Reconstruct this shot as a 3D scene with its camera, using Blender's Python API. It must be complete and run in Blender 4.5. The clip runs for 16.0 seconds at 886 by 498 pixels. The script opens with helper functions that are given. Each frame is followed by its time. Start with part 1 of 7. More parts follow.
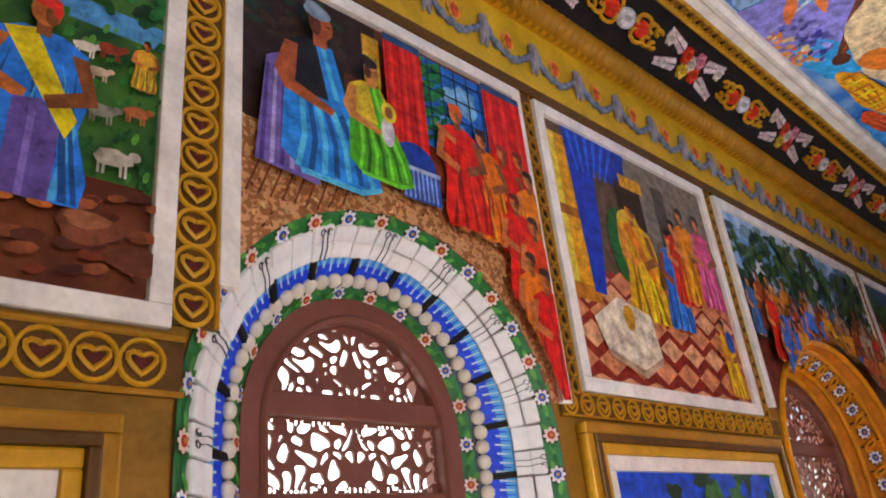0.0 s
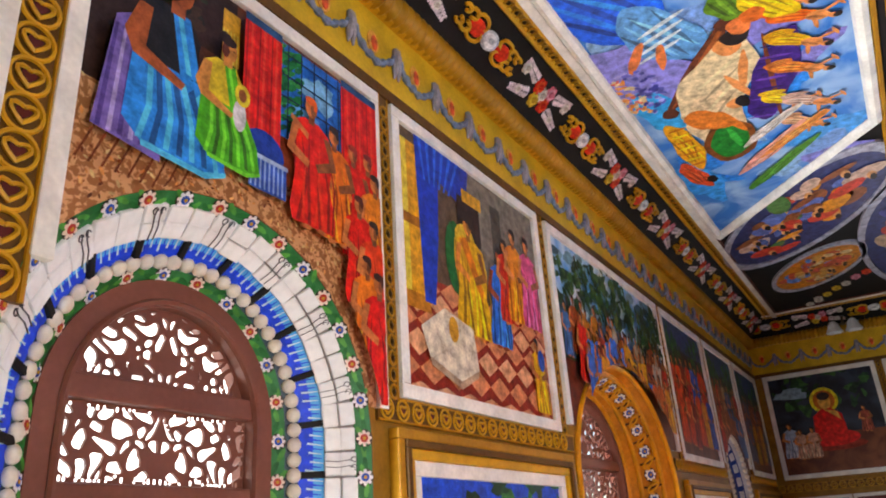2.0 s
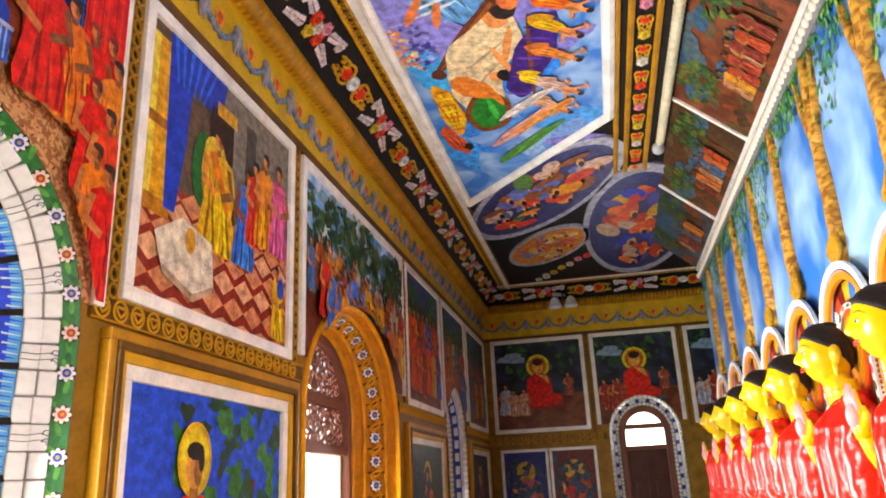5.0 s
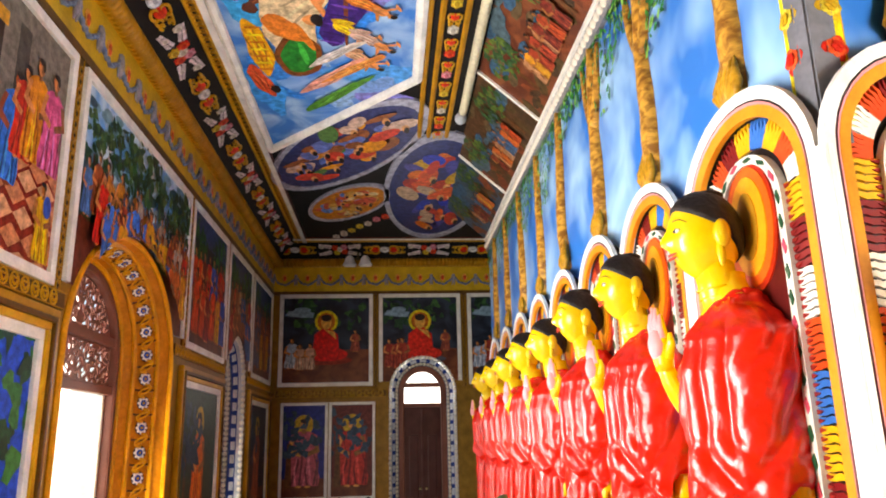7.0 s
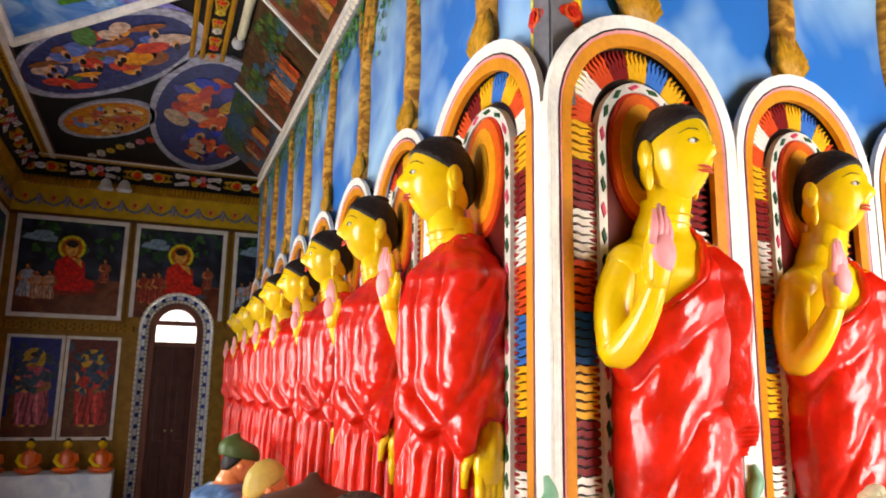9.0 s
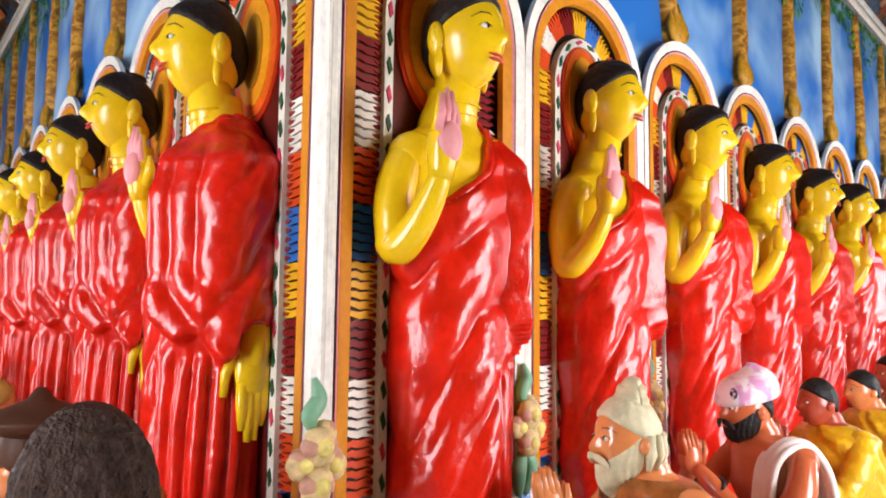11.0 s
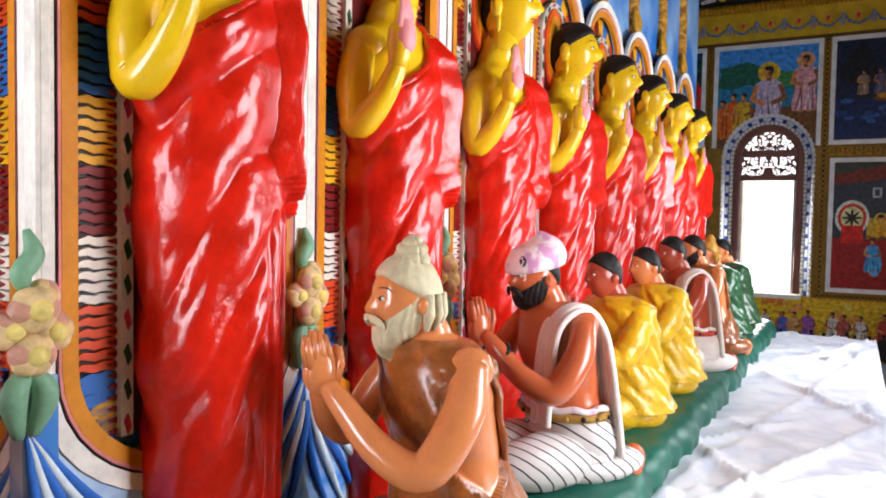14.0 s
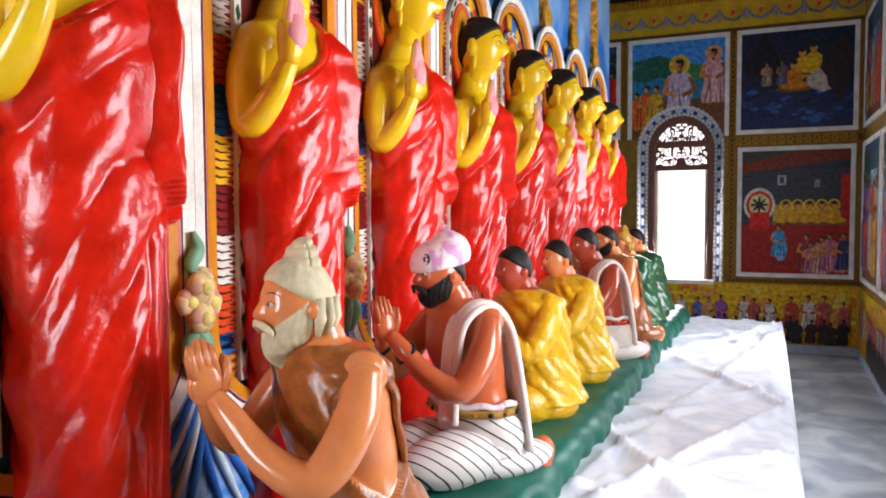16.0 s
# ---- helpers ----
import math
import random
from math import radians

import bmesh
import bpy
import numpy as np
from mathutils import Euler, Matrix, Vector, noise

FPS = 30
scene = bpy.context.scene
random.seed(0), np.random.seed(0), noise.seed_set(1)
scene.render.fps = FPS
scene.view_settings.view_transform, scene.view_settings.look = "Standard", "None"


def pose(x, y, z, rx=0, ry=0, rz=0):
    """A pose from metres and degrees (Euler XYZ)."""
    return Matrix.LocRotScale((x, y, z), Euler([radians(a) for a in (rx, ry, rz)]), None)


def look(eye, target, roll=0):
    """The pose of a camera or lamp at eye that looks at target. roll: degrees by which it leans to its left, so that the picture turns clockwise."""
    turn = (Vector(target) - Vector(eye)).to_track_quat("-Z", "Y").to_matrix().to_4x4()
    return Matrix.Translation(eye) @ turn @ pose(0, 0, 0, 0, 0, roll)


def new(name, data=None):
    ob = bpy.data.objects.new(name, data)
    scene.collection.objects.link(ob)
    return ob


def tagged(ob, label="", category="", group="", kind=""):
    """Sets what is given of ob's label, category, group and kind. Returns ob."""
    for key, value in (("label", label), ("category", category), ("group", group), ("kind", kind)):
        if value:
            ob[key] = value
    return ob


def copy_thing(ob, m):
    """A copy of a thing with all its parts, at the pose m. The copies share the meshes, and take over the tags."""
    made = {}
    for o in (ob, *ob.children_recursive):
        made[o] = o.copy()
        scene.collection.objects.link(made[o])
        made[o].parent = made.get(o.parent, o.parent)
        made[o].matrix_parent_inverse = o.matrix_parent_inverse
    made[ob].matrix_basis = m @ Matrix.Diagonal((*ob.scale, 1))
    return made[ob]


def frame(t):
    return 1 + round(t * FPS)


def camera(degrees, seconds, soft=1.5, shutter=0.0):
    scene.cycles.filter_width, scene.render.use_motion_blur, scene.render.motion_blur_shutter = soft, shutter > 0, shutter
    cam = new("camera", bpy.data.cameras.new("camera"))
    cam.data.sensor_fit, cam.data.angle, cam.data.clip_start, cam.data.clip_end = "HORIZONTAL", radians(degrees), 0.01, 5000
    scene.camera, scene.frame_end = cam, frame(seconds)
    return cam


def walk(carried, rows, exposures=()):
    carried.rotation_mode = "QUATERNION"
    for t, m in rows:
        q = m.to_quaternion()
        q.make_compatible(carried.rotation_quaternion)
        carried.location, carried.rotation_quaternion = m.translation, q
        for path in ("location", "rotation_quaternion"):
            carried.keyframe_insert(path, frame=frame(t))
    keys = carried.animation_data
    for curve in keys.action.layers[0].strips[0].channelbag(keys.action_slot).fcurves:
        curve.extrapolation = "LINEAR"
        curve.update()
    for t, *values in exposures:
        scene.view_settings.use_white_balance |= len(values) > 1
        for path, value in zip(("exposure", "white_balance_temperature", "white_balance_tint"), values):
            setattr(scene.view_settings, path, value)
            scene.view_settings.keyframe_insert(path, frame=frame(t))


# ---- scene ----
cam = camera(61.98, 16.0, soft=1.9)
PATH = [
    (0.0, (-0.973, -1.292, 1.716), (-2.246, 0.021, 2.524), -6.33),
    (0.5, (-0.976, -1.297, 1.744), (-2.188, 0.105, 2.496), -6.39),
    (1.0, (-0.984, -1.297, 1.743), (-2.094, 0.194, 2.480), -5.71),
    (1.5, (-0.966, -1.313, 1.746), (-1.991, 0.238, 2.483), -5.08),
    (2.0, (-0.959, -1.316, 1.743), (-1.900, 0.282, 2.491), -3.92),
    (2.5, (-0.944, -1.321, 1.731), (-1.781, 0.342, 2.462), -3.31),
    (3.0, (-0.941, -1.324, 1.705), (-1.665, 0.400, 2.414), -3.22),
    (3.5, (-0.935, -1.324, 1.686), (-1.575, 0.440, 2.378), -2.93),
    (6.0, (-0.883, -1.282, 1.577), (-1.031, 0.634, 2.134), -1.67),
    (6.5, (-0.873, -1.299, 1.561), (-0.879, 0.630, 2.092), -0.91),
    (7.0, (-0.857, -1.314, 1.542), (-0.716, 0.617, 2.044), -1.27),
    (7.5, (-0.835, -1.323, 1.527), (-0.553, 0.596, 2.016), -0.55),
    (8.0, (-0.795, -1.317, 1.521), (-0.366, 0.579, 1.992), 0.16),
    (8.5, (-0.753, -1.300, 1.515), (-0.181, 0.569, 1.941), 0.11),
    (9.0, (-0.717, -1.280, 1.499), (-0.011, 0.553, 1.875), 0.98),
    (11.5, (-0.597, -1.128, 1.437), (0.714, 0.379, 1.546), 0.58),
    (12.0, (-0.560, -1.120, 1.411), (0.811, 0.335, 1.450), 0.81),
    (12.5, (-0.528, -1.120, 1.394), (0.898, 0.282, 1.375), 0.98),
    (13.0, (-0.496, -1.116, 1.379), (0.979, 0.234, 1.315), 1.15),
    (13.5, (-0.471, -1.108, 1.372), (1.046, 0.192, 1.291), 1.12),
    (14.0, (-0.457, -1.116, 1.372), (1.104, 0.132, 1.286), 1.02),
    (14.5, (-0.441, -1.122, 1.374), (1.157, 0.077, 1.285), 0.62),
    (15.0, (-0.429, -1.141, 1.377), (1.196, 0.021, 1.283), 0.08),
    (15.5, (-0.419, -1.153, 1.382), (1.232, -0.027, 1.289), 0.11),
    (16.0, (-0.397, -1.159, 1.383), (1.273, -0.063, 1.282), -0.29),
]
walk(cam, [(t, look(eye, target, roll)) for t, eye, target, roll in PATH], exposures=[(0.0, 0.63, 6450, 10), (2.0, 0.84, 6600, 9), (3.5, 1.03, 6900, 10), (7.0, 0.88, 7200, 11), (9.0, 0.24, 7000, 12), (12.0, -0.1, 6350, 13), (16.0, -0.25, 6300, 13)])

# ---------- light ----------
world = bpy.data.worlds.new("world")
scene.world = world
world.use_nodes = True
wn = world.node_tree.nodes
sky = wn.new("ShaderNodeTexSky")
sky.sky_type, sky.sun_disc = "NISHITA", False
sky.sun_elevation, sky.sun_rotation = radians(48), radians(140)
wn["Background"].inputs["Strength"].default_value = 0.12
world.node_tree.links.new(sky.outputs[0], wn["Background"].inputs[0])
sun = new("sun", bpy.data.lights.new("sun", "SUN"))
sun.data.energy, sun.data.angle, sun.data.color = 2.5, radians(0.6), (1.0, 0.95, 0.86)
sun.matrix_world = look((6, -8, 12), (0, 0, 0))

WINDOW_POWER = 46.0


def daylight(m, width, height, power):
    """Sky light standing in a window's opening; m faces into the room along its z."""
    lamp = new("window_daylight", bpy.data.lights.new("window_daylight", "AREA"))
    lamp.data.shape, lamp.data.size, lamp.data.size_y = "RECTANGLE", width, height
    lamp.data.energy, lamp.data.color = power, (0.95, 0.97, 1.0)
    lamp.matrix_world = m @ pose(0, 0, 0, 187, 0, 0)    # the sky shines in from above, downwards
    return lamp


# ---------- frames of the walls ----------
TURN = radians(9.44)              # the second statue front stands out of square with the first
XW, YE, UF, VS = -2.157, 6.79, 7.28, -1.87
ZC = 3.68                         # ceiling


def axes(o, u, w, n):
    m = Matrix.Identity(4)
    for i in range(3):
        m[i][0], m[i][1], m[i][2], m[i][3] = u[i], w[i], n[i], o[i]
    return m


cb, sb = math.cos(TURN), math.sin(TURN)
UB, VB, ZZ = Vector((cb, sb, 0)), Vector((-sb, cb, 0)), Vector((0, 0, 1))
X, Y = Vector((1, 0, 0)), Vector((0, 1, 0))
M_W = axes((XW, 0, 0), Y, ZZ, X)
M_E = axes((0, YE, 0), X, ZZ, -Y)
M_F = axes(UB * UF, -VB, ZZ, -UB)
M_S = axes(VB * VS, -UB, ZZ, VB)
M_A = axes((0, 0, 0), -Y, ZZ, -X)
M_B = axes((0, 0, 0), UB, ZZ, -VB)
M_C = axes((0, 0, ZC), Y, X, -ZZ)


def in_b(u, v, z=0.0):
    return UB * u + VB * v + ZZ * z


# ---------- materials ----------
def srgb(h):
    c = [int(h[i:i + 2], 16) / 255 for i in (0, 2, 4)]
    return [v / 12.92 if v <= 0.04045 else ((v + 0.055) / 1.055) ** 2.4 for v in c]


MATS = {}


def paint(h, rough=0.42, metal=0.0, vary=0.22, scale=9.0, bump=0.12, fine=70.0, coat=0.0, deep=0.004):
    """Hand-laid paint: broad brush unevenness, fine grain and slight relief."""
    key = (h, rough, metal, vary, scale, bump, fine, coat, deep)
    if key in MATS:
        return MATS[key]
    m = bpy.data.materials.new("paint_" + h)
    m.use_nodes = True
    n, l = m.node_tree.nodes, m.node_tree.links
    p = n["Principled BSDF"]
    tc = n.new("ShaderNodeTexCoord")
    a, b = n.new("ShaderNodeTexNoise"), n.new("ShaderNodeTexNoise")
    a.inputs["Scale"].default_value, a.inputs["Detail"].default_value = scale, 4
    b.inputs["Scale"].default_value, b.inputs["Detail"].default_value = fine, 3
    for t in (a, b):
        l.new(tc.outputs["Object"], t.inputs["Vector"])
    add = n.new("ShaderNodeMath")
    add.operation = "ADD"
    half = n.new("ShaderNodeMath")
    half.operation, half.inputs[1].default_value = "MULTIPLY", 0.45
    l.new(b.outputs["Fac"], half.inputs[0])
    l.new(a.outputs["Fac"], add.inputs[0])
    l.new(half.outputs[0], add.inputs[1])
    ramp = n.new("ShaderNodeValToRGB")
    c = srgb(h)
    ramp.color_ramp.elements[0].position, ramp.color_ramp.elements[1].position = 0.45, 0.98
    ramp.color_ramp.elements[0].color = [v * (1 - vary) for v in c] + [1]
    ramp.color_ramp.elements[1].color = [min(1, v * (1 + vary) + 0.02 * vary) for v in c] + [1]
    l.new(add.outputs[0], ramp.inputs[0])
    l.new(ramp.outputs[0], p.inputs["Base Color"])
    p.inputs["Roughness"].default_value, p.inputs["Metallic"].default_value = rough, metal
    p.inputs["Specular IOR Level"].default_value = 0.5 if coat else 0.22
    p.inputs["Coat Weight"].default_value, p.inputs["Coat Roughness"].default_value = coat, 0.12
    if bump:
        bu = n.new("ShaderNodeBump")
        bu.inputs["Strength"].default_value, bu.inputs["Distance"].default_value = bump, deep
        l.new(add.outputs[0], bu.inputs["Height"])
        l.new(bu.outputs[0], p.inputs["Normal"])
    MATS[key] = m
    return m


def blended(h1, h2, name, scale, rough=0.5, detail=5, lo=0.4, hi=0.62, distort=0.6, stretch=(1, 1, 1), bump=0.1):
    """Two colours worked into one another in patches, as painted skies, ground and foliage are."""
    m = bpy.data.materials.new(name)
    m.use_nodes = True
    n, l = m.node_tree.nodes, m.node_tree.links
    p = n["Principled BSDF"]
    tc, mp, a = n.new("ShaderNodeTexCoord"), n.new("ShaderNodeMapping"), n.new("ShaderNodeTexNoise")
    mp.inputs["Scale"].default_value = stretch
    a.inputs["Scale"].default_value, a.inputs["Detail"].default_value, a.inputs["Distortion"].default_value = scale, detail, distort
    l.new(tc.outputs["Object"], mp.inputs[0])
    l.new(mp.outputs[0], a.inputs["Vector"])
    ramp = n.new("ShaderNodeValToRGB")
    ramp.color_ramp.elements[0].position, ramp.color_ramp.elements[1].position = lo, hi
    ramp.color_ramp.elements[0].color = srgb(h1) + [1]
    ramp.color_ramp.elements[1].color = srgb(h2) + [1]
    l.new(a.outputs["Fac"], ramp.inputs[0])
    l.new(ramp.outputs[0], p.inputs["Base Color"])
    p.inputs["Roughness"].default_value = rough
    p.inputs["Specular IOR Level"].default_value = 0.25
    bu = n.new("ShaderNodeBump")
    bu.inputs["Strength"].default_value, bu.inputs["Distance"].default_value = bump, 0.004
    l.new(a.outputs["Fac"], bu.inputs["Height"])
    l.new(bu.outputs[0], p.inputs["Normal"])
    return m


WHITE, CREAM = paint("e8e4da"), paint("e9e2cc")
GOLD = paint("a8770f", rough=0.38, vary=0.3, bump=0.3)
DARKGOLD = paint("5c3d0c", rough=0.45, vary=0.35, bump=0.4)
YELLOWGOLD = paint("c9961a", rough=0.4, vary=0.25)
BLACK = paint("120f0d", rough=0.65, vary=0.3)
TIMBER = paint("7a4a3c", rough=0.35, vary=0.2, scale=5, bump=0.15)
SKIN = paint("edc412", rough=0.26, vary=0.1, bump=0.2, coat=0.25)
ROBE = paint("d81b06", rough=0.24, vary=0.22, scale=16, fine=52, bump=0.55, coat=0.18, deep=0.009)
HAIR = paint("1d1614", rough=0.5, vary=0.3, scale=60, fine=160, bump=1.0)
PINK = paint("e79a9c", rough=0.3, vary=0.12)
FLESH = paint("dd8850", rough=0.24, vary=0.12, bump=0.05, coat=0.4)
BROWNROBE = paint("96541f", rough=0.28, vary=0.45, coat=0.3, scale=26, fine=70, bump=0.5, deep=0.008)
GREY_HAIR = paint("cfc5a2", rough=0.4, vary=0.2, scale=30, bump=0.7)
YROBE = paint("dfae12", rough=0.3, vary=0.16, coat=0.3, scale=17, fine=40, bump=0.7, deep=0.012)
GREEN_CLOTH = paint("0f5a4a", rough=0.36, vary=0.35)
EYEWHITE = paint("e6dfd0", rough=0.25, bump=0)
LIPS = paint("c2402c", rough=0.3)
PLASTER = paint("8a6418", rough=0.5, vary=0.3, scale=12)


# ---------- mesh helpers ----------
def part(name, bm, mats, parent=None, label="", smooth=False, m=None):
    bmesh.ops.recalc_face_normals(bm, faces=bm.faces)
    me = bpy.data.meshes.new(name)
    bm.to_mesh(me)
    bm.free()
    for x in (mats if isinstance(mats, (list, tuple)) else [mats]):
        me.materials.append(x)
    if smooth:
        for p in me.polygons:
            p.use_smooth = True
    ob = new(name, me)
    if parent:
        ob.parent = parent
    if m is not None:
        ob.matrix_basis = m
    if label:
        tagged(ob, label)
    return ob


def thing(name, label, category, m=None, group="", kind=""):
    ob = new(name)
    ob.empty_display_size = 0.05
    if m is not None:
        ob.matrix_basis = m
    return tagged(ob, label, category, group, kind)


def again(src, parent, m):
    """Another piece on the same mesh."""
    ob = new(src.name.split(".")[0], src.data)
    ob.parent, ob.matrix_basis = parent, m
    return ob


def box(bm, x0, x1, y0, y1, z0, z1, mi=0, bevel=0.0):
    vs = [bm.verts.new((x, y, z)) for z in (z0, z1) for x, y in ((x0, y0), (x1, y0), (x1, y1), (x0, y1))]
    fs = [bm.faces.new([vs[i] for i in q]) for q in ((3, 2, 1, 0), (4, 5, 6, 7), (0, 1, 5, 4), (1, 2, 6, 5), (2, 3, 7, 6), (3, 0, 4, 7))]
    for f in fs:
        f.material_index = mi
    if bevel:
        bmesh.ops.bevel(bm, geom=list({e for f in fs for e in f.edges}), offset=bevel, segments=2, affect="EDGES", profile=0.6)
    return fs


def flat(bm, pts, n, mi=0, thick=0.0):
    """A polygon in the local x-y plane at height n, raised from n - thick."""
    top = [bm.verts.new((x, y, n)) for x, y in pts]
    f = bm.faces.new(top)
    f.material_index = mi
    if thick:
        low = [bm.verts.new((x, y, n - thick)) for x, y in pts]
        k = len(pts)
        for i in range(k):
            g = bm.faces.new((top[i], low[i], low[(i + 1) % k], top[(i + 1) % k]))
            g.material_index = mi
    return f


def ring_pts(cx, cy, rx, ry, k=20, turn=0.0, a0=0.0, a1=2 * math.pi):
    full = abs(a1 - a0 - 2 * math.pi) < 1e-6
    out = []
    for i in range(k if full else k + 1):
        a = a0 + (a1 - a0) * i / k
        x, y = rx * math.cos(a), ry * math.sin(a)
        out.append((cx + x * math.cos(turn) - y * math.sin(turn), cy + x * math.sin(turn) + y * math.cos(turn)))
    return out


def band(bm, inner, outer, n0, n1=None, mi=0, closed=False, thick=0.0):
    """A strip between two rows of points, at heights n0 (inner) and n1 (outer)."""
    n1 = n0 if n1 is None else n1
    a = [bm.verts.new((x, y, n0)) for x, y in inner]
    b = [bm.verts.new((x, y, n1)) for x, y in outer]
    k = len(a)
    for i in range(k if closed else k - 1):
        f = bm.faces.new((a[i], a[(i + 1) % k], b[(i + 1) % k], b[i]))
        f.material_index = mi
    if thick:
        for row, h in ((a, n0), (b, n1)):
            low = [bm.verts.new((v.co.x, v.co.y, h - thick)) for v in row]
            for i in range(k if closed else k - 1):
                f = bm.faces.new((row[i], low[i], low[(i + 1) % k], row[(i + 1) % k]))
                f.material_index = mi


def loft(bm, rings, mi=0, caps=True, mat_of=None):
    rows = [[bm.verts.new(p) for p in r] for r in rings]
    k = len(rows[0])
    for j in range(len(rows) - 1):
        for i in range(k):
            f = bm.faces.new((rows[j][i], rows[j][(i + 1) % k], rows[j + 1][(i + 1) % k], rows[j + 1][i]))
            f.material_index = mat_of(j, i) if mat_of else mi
    if caps:
        for r in (rows[0][::-1], rows[-1]):
            f = bm.faces.new(r)
            f.material_index = mi if not mat_of else mat_of(0 if r is not rows[-1] else len(rows) - 2, 0)
    return rows


def tube(bm, path, radii, mi=0, k=10, squash=None):
    path = [Vector(p) for p in path]
    rings = []
    side = None
    for i, p in enumerate(path):
        d = (path[min(i + 1, len(path) - 1)] - path[max(i - 1, 0)]).normalized()
        if side is None:
            side = d.orthogonal().normalized()
        side = (side - d * side.dot(d)).normalized()
        up = d.cross(side)
        r = radii[i] if isinstance(radii, (list, tuple)) else radii
        rings.append([p + r * (math.cos(2 * math.pi * q / k) * side + math.sin(2 * math.pi * q / k) * up) for q in range(k)])
    loft(bm, rings, mi)


def spline(pts, k=6):
    """Points run smoothly through the given ones."""
    P = [Vector(p) for p in pts]
    P = [P[0] * 2 - P[1]] + P + [P[-1] * 2 - P[-2]]
    out = []
    for i in range(1, len(P) - 2):
        for j in range(k):
            t = j / k
            a, b, c, e = P[i - 1], P[i], P[i + 1], P[i + 2]
            out.append(0.5 * (2 * b + (c - a) * t + (2 * a - 5 * b + 4 * c - e) * t * t + (3 * b - a - 3 * c + e) * t ** 3))
    return out + [P[-2]]


def blob(bm, c, r, mi=0, k=12, j=8, turn=None, mat_of=None, dent=None):
    rings = []
    for a in range(j + 1):
        th = math.pi * a / j
        th = min(max(th, 0.02), math.pi - 0.02)
        ring = []
        for b in range(k):
            ph = 2 * math.pi * b / k
            v = Vector((math.sin(th) * math.cos(ph), math.sin(th) * math.sin(ph), -math.cos(th)))
            if dent:
                v = dent(v)
            v = Vector((v.x * r[0], v.y * r[1], v.z * r[2]))
            if turn:
                v = turn @ v
            ring.append(Vector(c) + v)
        rings.append(ring)
    loft(bm, rings, mi, True, mat_of)


# ---------- walls with arched openings ----------
def arch(cx, a, spring, rise, bottom, k=24):
    """From the foot of one jamb over the arch to the foot of the other."""
    pts = [(cx - a, bottom), (cx - a, bottom + (spring - bottom) * 0.5)]
    for i in range(k + 1):
        t = math.pi - math.pi * i / k
        pts.append((cx + a * math.cos(t), spring + rise * math.sin(t)))
    return pts + [(cx + a, bottom + (spring - bottom) * 0.5), (cx + a, bottom)]


def wall(name, m, u0, u1, top, openings, label, mat, depth=0.34, bottom=0.0):
    """openings: centre, half width, spring, rise, sill."""
    bm = bmesh.new()

    def prism(ua, ub, lo_a, lo_b, hi_a, hi_b):
        v = [bm.verts.new(p) for p in ((ua, lo_a, 0), (ub, lo_b, 0), (ub, hi_b, 0), (ua, hi_a, 0), (ua, lo_a, -depth), (ub, lo_b, -depth), (ub, hi_b, -depth), (ua, hi_a, -depth))]
        for q in ((0, 1, 2, 3), (7, 6, 5, 4), (0, 4, 5, 1), (3, 2, 6, 7), (0, 3, 7, 4), (1, 5, 6, 2)):
            bm.faces.new([v[i] for i in q])

    at = u0
    for cx, a, spring, rise, sill in sorted(openings):
        prism(at, cx - a, bottom, bottom, top, top)
        if sill > bottom:
            prism(cx - a, cx + a, bottom, bottom, sill, sill)
        pts = arch(cx, a, spring, rise, sill)[2:-2]
        for (ua, wa), (ub, wb) in zip(pts, pts[1:]):
            prism(ua, ub, wa, wb, top, top)
        at = cx + a
    prism(at, u1, bottom, bottom, top, top)
    return tagged(part(name, bm, mat, m=m), label, "wall", kind="structure")


# ---------- rows of the place ----------
WIN_W = [(-0.24, 0.512, 1.995, 0.512, 0.66), (2.42, 0.74, 1.95, 0.60, 0.66), (5.02, 0.40, 1.98, 0.45, 0.66)]
WIN_E = [(-0.52, 0.36, 2.06, 0.38, 0.0)]
WIN_F = [(0.24, 0.42, 2.00, 0.44, 0.667)]
WIN_S = [(-1.2, 0.5, 1.95, 0.5, 0.66), (-3.9, 0.5, 1.95, 0.5, 0.66)]
wall("wall_west", M_W, -2.6, YE + 0.34, ZC + 0.3, WIN_W, "gilded painted outer wall with arched windows", PLASTER)
wall("wall_north", M_E, -2.157, 6.6, ZC + 0.3, WIN_E, "painted end wall with an arched doorway", PLASTER)
wall("wall_east", M_F, -5.6, 1.87, ZC + 0.3, WIN_F, "painted far wall with one arched window", PLASTER)
wall("wall_south", M_S, -7.28 - 0.34, 2.9, ZC + 0.3, WIN_S, "plain wall that closes the passage", PLASTER)

bm = bmesh.new()
box(bm, -2.6, 8.2, -3.0, 7.3, -0.2, 0)
tagged(part("floor", bm, blended("9aa2ac", "c3c8cc", "polished_cement", 3.0, rough=0.22, bump=0.03)), "smooth polished grey cement floor", "floor", kind="structure")
bm = bmesh.new()
box(bm, -2.6, 8.2, -3.0, 7.3, ZC, ZC + 0.3)
tagged(part("ceiling", bm, paint("120f0d", rough=0.7)), "black painted ceiling over the passage", "ceiling", kind="structure")

